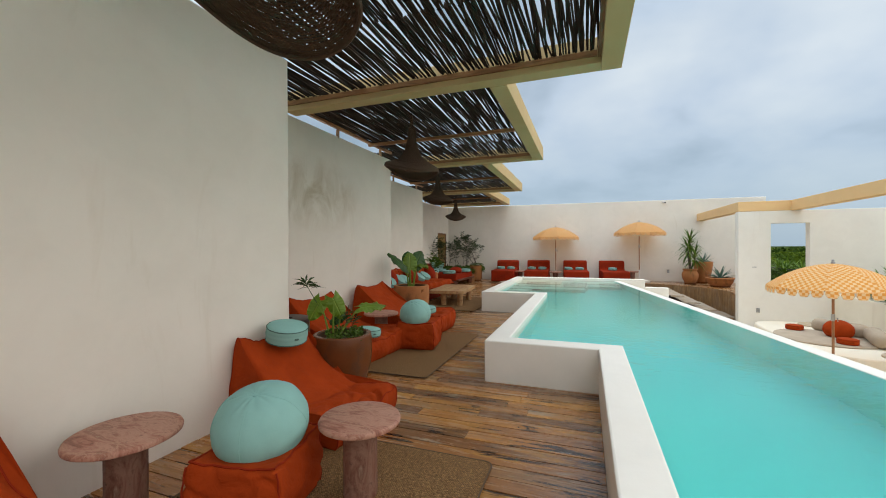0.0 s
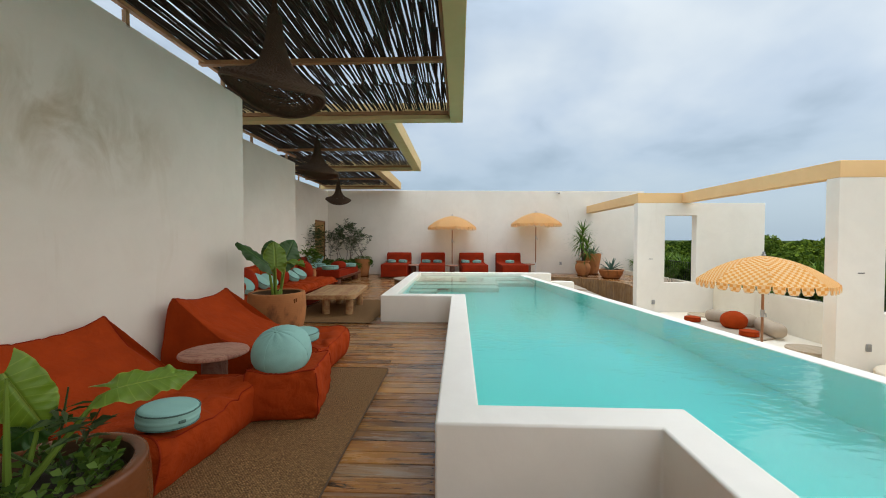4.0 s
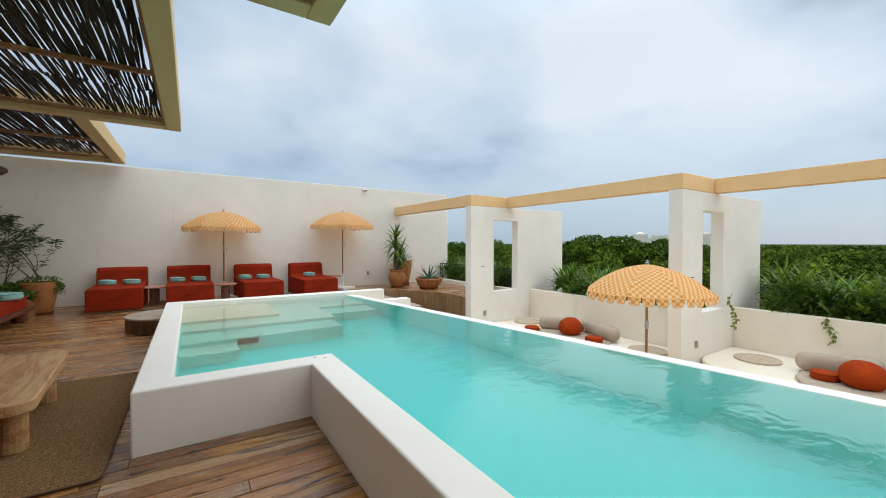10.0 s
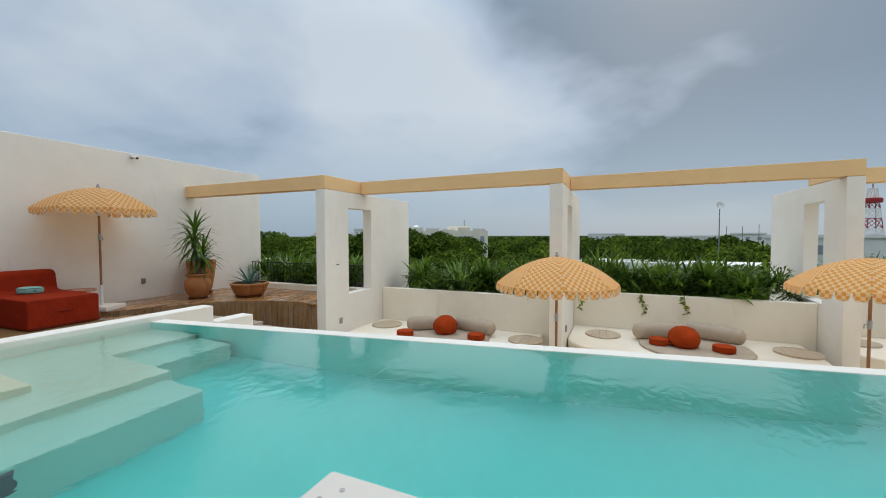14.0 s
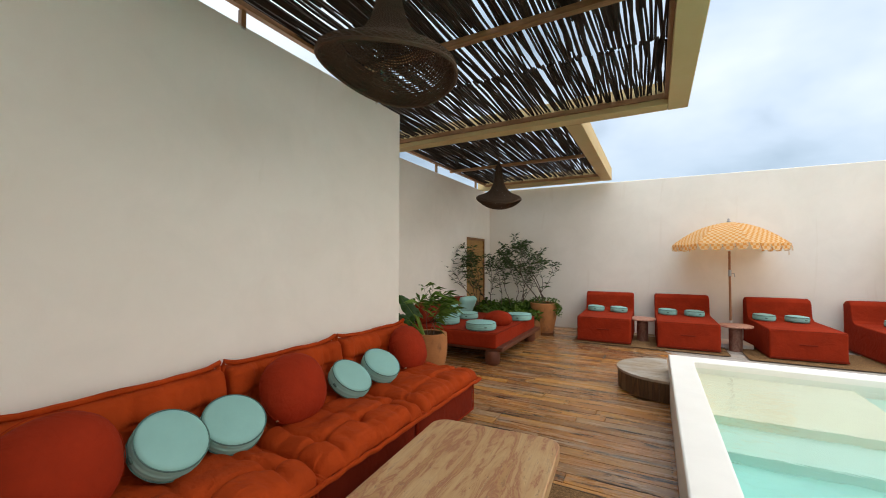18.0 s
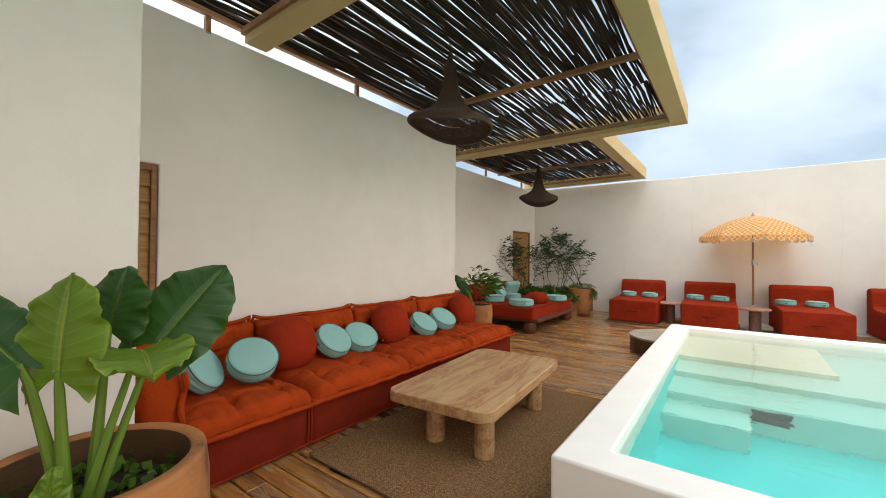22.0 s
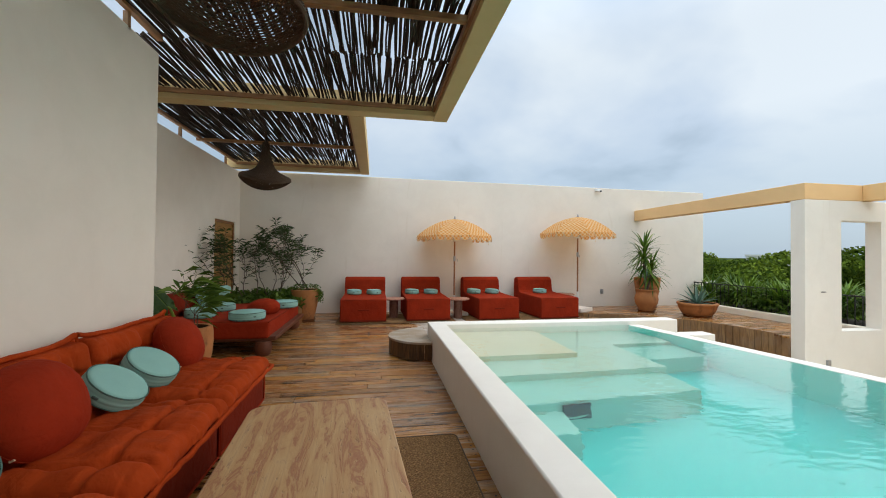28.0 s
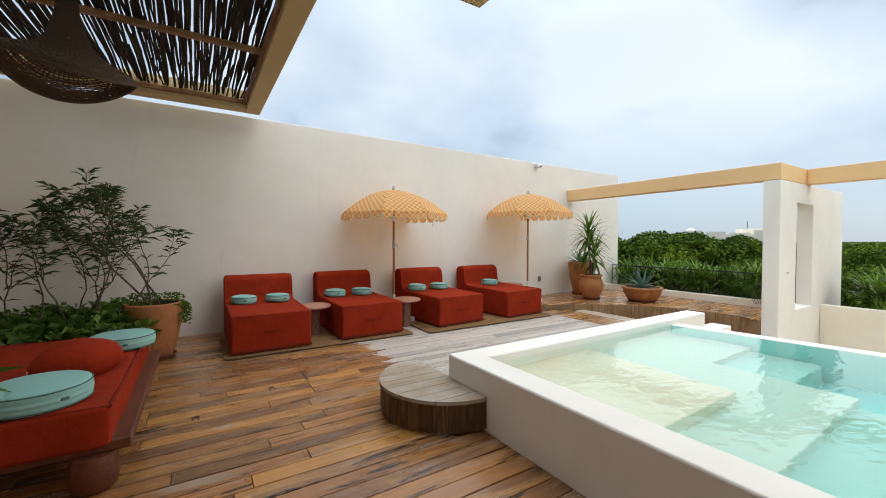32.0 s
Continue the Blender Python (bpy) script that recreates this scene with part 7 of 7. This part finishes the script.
def hedge(name, x0, x1, y0, y1, z0, h, seed, label, bush=1.0):
    rr = random.Random(seed)
    pal = Buf()
    n = int((y1 - y0) / 0.13)
    for i in range(n):
        yy = y0 + (i + rr.uniform(0.1, 0.9)) * (y1 - y0) / n
        fan_palm(pal, (rr.uniform(x0 + 0.1, x1 - 0.2), yy, z0 - 0.05), h * rr.uniform(0.60, 0.98), rr, 12)
    hp = tagged(new(name, mesh_of(name, pal, M["leaf_palm"], True, 180)), label, "hedge", "planter hedges", "stuff")
    bb = Buf()
    for i in range(int((y1 - y0) * 4.4 * bush)):
        cx, cy, cz = x0 + 0.06 + (x1 - x0) * rr.random() ** 1.7, rr.uniform(y0, y1), z0 + h * rr.uniform(0.15, 0.72)
        R = rr.uniform(0.16, 0.30)
        for _ in range(120):
            v = Vector((rr.gauss(0, 1), rr.gauss(0, 1), rr.gauss(0, 1))).normalized() * R * rr.uniform(0.6, 1.08)
            v.z *= 0.9
            lance_leaf(bb, (cx + v.x, cy + v.y, cz + v.z), v + Vector((0, 0, 0.1)), rr.uniform(0.06, 0.10), rr.uniform(0.026, 0.042), rr)
    tagged(new(name + "_shrubs", mesh_of(name + "_shrubs", bb, M["leaf_bush"], False)), "small leaved green shrubs among the palms", "hedge", "planter hedges", "stuff")


hedge("hedge", 6.40, 7.5, 9.35, 12.50, 0.02, 0.72, 2, "row of fan palms in the planter behind the low wall", 1.7)
hedge("hedge", 7.58, 8.7, 4.80, 8.30, 0.02, 0.80, 3, "row of fan palms in the planter behind the low wall", 2.0)
hedge("hedge", 8.77, 9.9, 0.35, 3.85, 0.02, 0.80, 4, "row of fan palms in the planter behind the low wall", 1.8)
hedge("hedge", 5.82, 6.9, 14.05, 17.0, 0.10, 0.70, 5, "fan palms behind the black railing", 2.2)
vb = Buf()
rr = random.Random(9)
for x, y, z, L in ((7.33, 7.35, 0.22, 0.42), (7.33, 6.55, 0.22, 0.40), (6.9, 8.6, 0.5, 0.62), (8.5, 3.6, 0.22, 0.35)):
    pts = [Vector((x + 0.03 - 0.05 * (1 - t), y + 0.05 * math.sin(t * 6), z - L * t)) for t in [i / 9 for i in range(10)]]
    vb.tube(pts, 0.005, 4)
    for p in pts[1:]:
        for _ in range(3):
            lance_leaf(vb, p, (rr.uniform(-1, 0), rr.uniform(-1, 1), rr.uniform(-0.8, 0.2)), rr.uniform(0.06, 0.10), 0.055, rr)
tagged(new("hanging_vine", mesh_of("hanging_vine", vb, M["leaf_yellow"], False)), "yellow-green vines hanging over the low wall", "plant", "", "stuff")
leafy_shrub(pose(5.40, 13.90, 0.15), "feathery pale green shrub outside the window", 5, 0.45, 0.4, 0.06, 16, M["leaf_bush"], 61, 0.005, bare=0.42)

# ---- ground, woods, distance ----
G = -10.0
solid("ground", Buf().add([(-3000, -3000, G), (3000, -3000, G), (3000, 3000, G), (-3000, 3000, G)], [(0, 1, 2, 3)]), M["ground"], "dark green ground under the woods", "ground")


def crown_cards(seed, n, tri=False):
    """Leaf clumps over a lumpy crown of unit size: base places and corners, reused for many trees."""
    r = np.random.RandomState(seed)
    lob = r.normal(size=(7, 3))
    lob /= np.linalg.norm(lob, axis=1)[:, None]
    lob[:, 2] = np.abs(lob[:, 2]) * 0.9
    d = r.normal(size=(n, 3))
    d /= np.linalg.norm(d, axis=1)[:, None]
    d[:, 2] = np.where(d[:, 2] < -0.35, -d[:, 2], d[:, 2])
    bulge = np.maximum.reduce([np.clip((d @ l_ - 0.55) / 0.45, 0, 1) for l_ in lob])
    rad = (0.56 + 0.50 * bulge) * r.uniform(0.82, 1.04, n)
    c = d * rad[:, None] * np.array([1, 1, 0.72])
    nrm = d + 0.7 * r.normal(size=(n, 3))
    nrm /= np.linalg.norm(nrm, axis=1)[:, None]
    t1 = np.cross(nrm, r.normal(size=(n, 3)))
    t1 /= np.linalg.norm(t1, axis=1)[:, None]
    t2 = np.cross(nrm, t1)
    return c, t1, t2, r.uniform(0.7, 1.35, n)


def woods(name, spots, n, leaf, mat, label):
    """Many crowns joined into one mesh: rows of x, y, top, radius."""
    kinds = [crown_cards(s, n) for s in range(6)]
    V, F, k0 = [], [], 0
    rng = np.random.RandomState(len(spots))
    for i, (x, y, top, rad) in enumerate(spots):
        c, t1, t2, s = kinds[i % 6]
        a = rng.uniform(0, 6.28)
        R = np.array([[math.cos(a), -math.sin(a), 0], [math.sin(a), math.cos(a), 0], [0, 0, 1]])
        cc_, a1, a2 = (c @ R.T) * rad + (x, y, top - 0.72 * rad), (t1 @ R.T) * leaf, (t2 @ R.T) * leaf * 0.6
        s_ = s[:, None]
        quad = np.stack([cc_ - a1 * s_, cc_ - a2 * s_, cc_ + a1 * s_, cc_ + a2 * s_], 1).reshape(-1, 3)
        V.append(quad)
        F.append(np.arange(len(quad)).reshape(-1, 4) + k0)
        k0 += len(quad)
    me = bpy.data.meshes.new(name)
    me.from_pydata(np.concatenate(V).tolist(), [], np.concatenate(F).tolist())
    me.materials.append(mat)
    return tagged(new(name, me), label, "trees", "", "stuff")


rng = random.Random(77)
near, mid, far_ = [], [], []


def sector(d0, d1, n, out, zlo, zhi, r0, r1):
    for _ in range(n):
        yaw = radians(rng.uniform(-8, -140))
        d = math.sqrt(rng.uniform(d0 * d0, d1 * d1))
        x, y = 3 - d * math.sin(yaw), 6 + d * math.cos(yaw)
        if x < 10.5 and y < 24:
            continue
        seen_az = math.degrees(math.atan2(x + 1.8, y - 7.0))
        if (106 < seen_az < 118 and d < 84) or (69.5 < seen_az < 73 and d < 70):   # gaps in the trees before two houses
            out.append((x, y, rng.uniform(-4.4, -3.0), rng.uniform(r0, r1)))
            continue
        out.append((x, y, rng.uniform(zlo, zhi), rng.uniform(r0, r1)))


sector(15, 45, 190, near, -2.2, 0.2, 2.0, 3.6)
sector(30, 60, 60, near, 0.3, 1.6, 2.4, 3.6)
sector(42, 120, 520, mid, -1.6, 0.5, 2.6, 4.5)
sector(110, 420, 1500, far_, -2.2, 0.4, 5.0, 9.0)
woods("near_woods", near, 1100, 0.17, M["forest"], "leafy green treetops beyond the terrace")
woods("woods", mid, 300, 0.42, M["forest"], "dense green treetops stretching away")
woods("far_woods", far_, 60, 1.9, M["forest_far"], "distant forest canopy")
# closed canopy under and beyond them
can = Buf()
rings = [9, 14, 22, 35, 55, 85, 130, 200, 320, 520, 900, 1500, 2600]
can.grid(lambda u, v: (3 + rings[round(v * 12)] * math.cos(u * 6.28318), 6 + rings[round(v * 12)] * math.sin(u * 6.28318),
                       -5.0 + 3.6 * min(1.0, rings[round(v * 12)] / 300) + 1.3 * fract_noise((u * 40, v * 9, 2)) * min(1, rings[round(v * 12)] / 60)), 220, 12, wrap=True)
solid("forest_canopy", can, M["forest_far"], "distant green forest reaching the horizon", "trees", "stuff")


def at_dir(yaw, dist, cam_=(-1.8, 7.0)):
    return cam_[0] - dist * math.sin(radians(yaw)), cam_[1] + dist * math.cos(radians(yaw))


def far_house(yaw, dist, w, d, z0, z1, label, mat, storeys, bays, face=None, roof=True):
    x, y = at_dir(yaw, dist)
    t = thing("far_building", pose(x, y, z0, 0, 0, yaw if face is None else face), label, "building")
    H = z1 - z0
    part("wall", Buf().box(-w / 2, w / 2, 0, d, 0, H), mat, t, smooth=False)
    if roof:
        part("roof_edge", Buf().box(-w / 2 - 0.25, w / 2 + 0.25, -0.25, d + 0.25, H, H + 0.5), mat, t, smooth=False)
    else:   # a half-built roof: broken parapet, stair head, tank
        for k in range(6):
            part("parapet_block", Buf().box(-w / 2 + w * k / 6, -w / 2 + w * (k + 0.82) / 6, 0, 0.3, H - 0.004, H + 0.22 + 0.16 * ((k * 5) % 3)), mat, t, smooth=False)
        part("stair_head", Buf().box(w * 0.16, w * 0.36, d * 0.3, d * 0.7, H - 0.004, H + 0.85), mat, t, smooth=False)
        part("water_tank", Buf().lathe([(0.55, H), (0.6, H + 0.2), (0.58, H + 0.8), (0.2, H + 0.98), (0.01, H + 1.0)], 14, -w * 0.22, d * 0.5), M["white_bldg"], t)
    sh, bw = H / storeys, w / bays
    win = mesh_of("window", Buf().box(-bw * 0.17, bw * 0.17, -0.05, 0.05, 0, sh * 0.4), M["glass_far"], False)
    for s in range(storeys):
        for b_ in range(bays):
            part("window", win, None, t, at=pose(-w / 2 + (b_ + 0.5) * bw, -0.02, s * sh + sh * 0.28))
    sbw = d / max(2, bays // 2)
    win2 = mesh_of("window", Buf().box(-0.05, 0.05, -sbw * 0.17, sbw * 0.17, 0, sh * 0.4), M["glass_far"], False)
    for s in range(storeys):
        for b_ in range(max(2, bays // 2)):
            part("window", win2, None, t, at=pose(w / 2 + 0.02, (b_ + 0.5) * sbw, s * sh + sh * 0.28))
    return t


near_house = [(-36, 42, 1.7), (-41, 46, 2.1), (-46, 40, 1.5), (-50, 44, 2.2), (-53, 42, 1.8), (-55.5, 46, 2.5), (-57.5, 44, 2.2), (-59.5, 47, 2.45), (-61.5, 44, 1.8), (-63.5, 46, 2.1), (-66, 48, 1.6), (-68.3, 46, 0.9)]
woods("garden_trees", [(*at_dir(w_, d_), z_, 2.7) for w_, d_, z_ in near_house], 1300, 0.17, M["forest"], "leafy trees in front of a grey building")
far_house(-64.8, 64, 16, 9, -9, 2.25, "grey weathered concrete building with open windows among trees", M["concrete"], 4, 8, face=-52, roof=False)
far_house(-53.7, 150, 6, 8, -9, 3.7, "pale concrete block rising behind the trees", M["white_bldg"], 5, 3)
far_house(-50.5, 150, 18, 8, -9, 1.9, "white flat building behind the trees", M["white_bldg"], 4, 6)
far_house(-88.2, 190, 15, 8, -9, 1.75, "white flat building at the horizon", M["white_bldg"], 4, 6)
far_house(-99.5, 170, 26, 8, -9, 0.75, "white flat building at the horizon", M["white_bldg"], 4, 7)
far_house(-103.5, 160, 9, 8, -9, 1.6, "white flat building at the horizon", M["white_bldg"], 4, 3)
far_house(-112, 78, 20, 10, -9, 0.95, "white terraced house with dark windows", M["white_bldg"], 3, 5)
far_house(-96, 34, 15, 4, -9, -1.2, "long low white roof beyond the hedge", M["white_bldg"], 2, 5)
far_house(-40, 46, 8, 5, -9, -1.6, "white flat roofed house among the trees", M["white_bldg"], 2, 4)

# lattice tower
tx, ty = at_dir(-113.2, 150)
tw = thing("lattice_tower", pose(tx, ty, G), "red and white lattice radio tower on the horizon", "tower")
for lvl in range(9):
    za, zb = lvl * 2.6, lvl * 2.6 + 2.6
    ra, rb = 2.6 - 0.22 * lvl, 2.6 - 0.22 * (lvl + 1)
    s = Buf()
    cor = [(-1, -1), (1, -1), (1, 1), (-1, 1)]
    for i in range(4):
        (ax_, ay_), (bx_, by_) = cor[i], cor[(i + 1) % 4]
        s.tube([(ax_ * ra, ay_ * ra, za), (ax_ * rb, ay_ * rb, zb)], 0.13, 4)
        s.tube([(ax_ * ra, ay_ * ra, za), (bx_ * rb, by_ * rb, zb)], 0.08, 4)
        s.tube([(bx_ * ra, by_ * ra, za), (ax_ * rb, ay_ * rb, zb)], 0.08, 4)
        s.tube([(ax_ * rb, ay_ * rb, zb), (bx_ * rb, by_ * rb, zb)], 0.08, 4)
    part("lattice_section", s, M["tower_red"] if lvl % 2 else M["white_bldg"], tw, smooth=False)
part("antenna_ring", Buf().lathe([(1.6, 19.6), (1.9, 19.7), (1.9, 20.8), (1.6, 20.9)], 16), M["tower_red"], tw)
part("mast", Buf().tube([(0, 0, 23.4), (0, 0, 27)], 0.12, 5), M["tower_red"], tw)

# dish on a pole
ax_, ay_ = at_dir(-99.6, 30)
an = thing("dish_antenna", pose(ax_, ay_, -9), "small white dish antenna on a thin pole", "antenna")
part("pole", Buf().tube([(0, 0, 0), (0, 0, 12.2)], 0.035, 6), M["metal"], an)
part("dish", Buf().lathe([(0.001, 0.0), (0.12, 0.02), (0.22, 0.07), (0.23, 0.075), (0.12, 0.03), (0.001, 0.012)], 20, close=False).move(pose(-0.06, 0.02, 12.3, 0, -80, 10)), M["white_bldg"], an)
for k, (yw, di, ht) in enumerate(((-68.5, 140, 17), (-103, 150, 14), (-104.5, 150, 14.5), (-106, 150, 14), (-101.5, 150, 14.2))):
    x_, y_ = at_dir(yw, di)
    mm = thing("far_mast", pose(x_, y_, -10), "thin far mast at the horizon", "mast", "far masts")
    part("mast_pole", Buf().tube([(0, 0, 0), (0, 0, ht)], 0.12, 4), M["outlet"], mm)

# ---- deck boards ----
deck_ob = thing("deck", pose(0, 0, 0), "terrace of old varnished hardwood boards, worn and patchy", "deck", kind="structure")
# closed dark sheet added under the boards, so the gaps read as shaded
und = Buf()
for i in range(44):
    ya = -8.0 + 0.58 * i
    yb = min(17.49, ya + 0.58)
    und.box(wall_x(ya) - 0.3, pool_x(yb) + 0.1, ya, yb, -0.10, -0.032)
part("joists", und, M["under"], deck_ob, smooth=False)
bevelled_board = Buf()
e = 0.02
bevelled_board.add([(0, 0, -1), (1, 0, -1), (1, 1, -1), (0, 1, -1), (0, 0, -0.12), (1, 0, -0.12), (1, 1, -0.12), (0, 1, -0.12),
                    (0.002, e, 0), (0.998, e, 0), (0.998, 1 - e, 0), (0.002, 1 - e, 0)],
                   [(3, 2, 1, 0), (0, 1, 5, 4), (1, 2, 6, 5), (2, 3, 7, 6), (3, 0, 4, 7), (4, 5, 9, 8), (5, 6, 10, 9), (6, 7, 11, 10), (7, 4, 8, 11), (8, 9, 10, 11)])
board = mesh_of("board", bevelled_board, M["deck"], False)
screw = mesh_of("screw", Buf().lathe([(0.006, -0.002), (0.006, 0.0012), (0.001, 0.0014)], 7, close=False), M["black"], False)
rd = random.Random(3)
rest = Buf()
count = 0
W, GAP = 0.138, 0.009
y = -2.6
rowi = 0
while y < 17.49:
    y2 = min(y + W, 17.49)
    ym = (y + y2) / 2
    xa = wall_x(ym)
    xb = pool_x(y2) if pool_x(y2) == pool_x(y) else min(pool_x(y), pool_x(y2))
    if y > 14.0:
        cx_ = [p[0] for p in CURVE if abs(p[1] - ym) < 0.25]
        xb = min(xb, min(cx_)) if cx_ else xb
    x = xa - (rowi % 3) * 0.45
    while x < xb:
        L = rd.choice((1.1, 1.4, 1.75, 2.1, 1.25))
        x2 = min(x + L, xb)
        if xb - x2 < 0.35:
            x2 = xb
        s0, s1 = max(x, xa), x2
        if s1 - s0 > 0.04:
            if count < 300 and 3.9 < y < 15.7:
                ob = part("board", board, None, deck_ob, at=Matrix.LocRotScale((s0 + 0.002, y + GAP / 2, rd.uniform(-0.0015, 0.0015)), Euler((0, 0, 0)), (s1 - s0 - 0.004, y2 - y - GAP, 0.028)))
                count += 1
                if s1 - s0 > 0.5 and count % 2:
                    for sx in (s0 + 0.03, s1 - 0.03):
                        for sy in (y + 0.03, y2 - 0.03):
                            part("screw", screw, None, ob, at=Matrix.LocRotScale(((sx - s0) / (s1 - s0), (sy - y) / (y2 - y), 0.03), Euler((0, 0, 0)), (1 / (s1 - s0), 1 / (y2 - y), 30)))
            else:
                rest.box(s0 + 0.002, s1 - 0.002, y + GAP / 2, y2 - GAP / 2, -0.028, rd.uniform(-0.0015, 0.0015))
        x = x2
    y = y2
    rowi += 1
for (x_hi, _), (x_lo, y_step) in zip(POOL, POOL[1:]):   # strips left over where the pool steps back
    y_row = -2.6 + W * math.floor((y_step + 2.6) / W)
    rest.box(x_lo + 0.002, x_hi - 0.002, y_row + GAP / 2, y_step - 0.002, -0.028, 0.0)
tagged(part("boards", rest, M["deck_far"], deck_ob, "worn hardwood boards", smooth=False), kind="stuff")
hatch = part("hatch_slot", Buf().box(-3.02, -2.995, 14.72, 15.02, -0.02, 0.0022), M["black"], deck_ob, "narrow black slot in the boards")
for x, y in ((-3.35, 14.62), (-3.95, 14.28)):
    part("pull_ring", Buf().tube([(x - 0.02, y, 0.003), (x - 0.02, y + 0.06, 0.004), (x + 0.02, y + 0.06, 0.004), (x + 0.02, y, 0.003)], 0.005, 5), M["black"], deck_ob)

# boards of the raised corner and its curved upright front
def inside(px, py, pl):
    c = False
    for i in range(len(pl)):
        (x1, y1), (x2, y2) = pl[i], pl[(i + 1) % len(pl)]
        if (y1 > py) != (y2 > py) and px < (x2 - x1) * (py - y1) / (y2 - y1) + x1:
            c = not c
    return c


yy = 13.41
i_ = 0
while yy < 17.48:
    y2 = min(yy + 0.138, 17.488)
    xl = max(next((x0 + (x1 - x0) * (yq - y0) / (y1 - y0) for (x0, y0), (x1, y1) in zip(CURVE, CURVE[1:]) if min(y0, y1) <= yq <= max(y0, y1)), 4.09) for yq in (yy, y2))
    if yy < 13.62:
        xl = 4.09
    cuts = [xl, xl + (5.56 - xl) * (0.35 + 0.3 * ((i_ * 7) % 5) / 5), 5.56]
    for a_, b_ in zip(cuts, cuts[1:]):
        if b_ - a_ > 0.08:
            part("board", board, None, ne, at=Matrix.LocRotScale((a_ + 0.002, yy + 0.003, NE_Z), Euler((0, 0, 0)), (b_ - a_ - 0.004, y2 - yy - 0.006, 0.028)))
    yy = y2
    i_ += 1
plen = [0.0]
for (x0, y0), (x1, y1) in zip(CURVE, CURVE[1:]):
    plen.append(plen[-1] + math.hypot(x1 - x0, y1 - y0))
tot = plen[-1]


def on_curve(s):
    for k in range(len(plen) - 1):
        if plen[k] <= s <= plen[k + 1] + 1e-6:
            w = (s - plen[k]) / max(1e-6, plen[k + 1] - plen[k])
            return Vector((CURVE[k][0] + w * (CURVE[k + 1][0] - CURVE[k][0]), CURVE[k][1] + w * (CURVE[k + 1][1] - CURVE[k][1])))
    return Vector(CURVE[-1])


s = 0.0
while s < tot - 0.05:
    p, q = on_curve(s + 0.004), on_curve(min(tot, s + 0.126))
    nrm = Vector((-(q.y - p.y), q.x - p.x)).normalized() * 0.022
    zlow = LOW if p.x > 2.3 else -0.03
    part("upright_board", Buf().prism([(p.x, p.y), (q.x, q.y), (q.x + nrm.x, q.y + nrm.y), (p.x + nrm.x, p.y + nrm.y)], zlow, NE_Z - 0.001), M["wood_z"], ne)
    s += 0.13
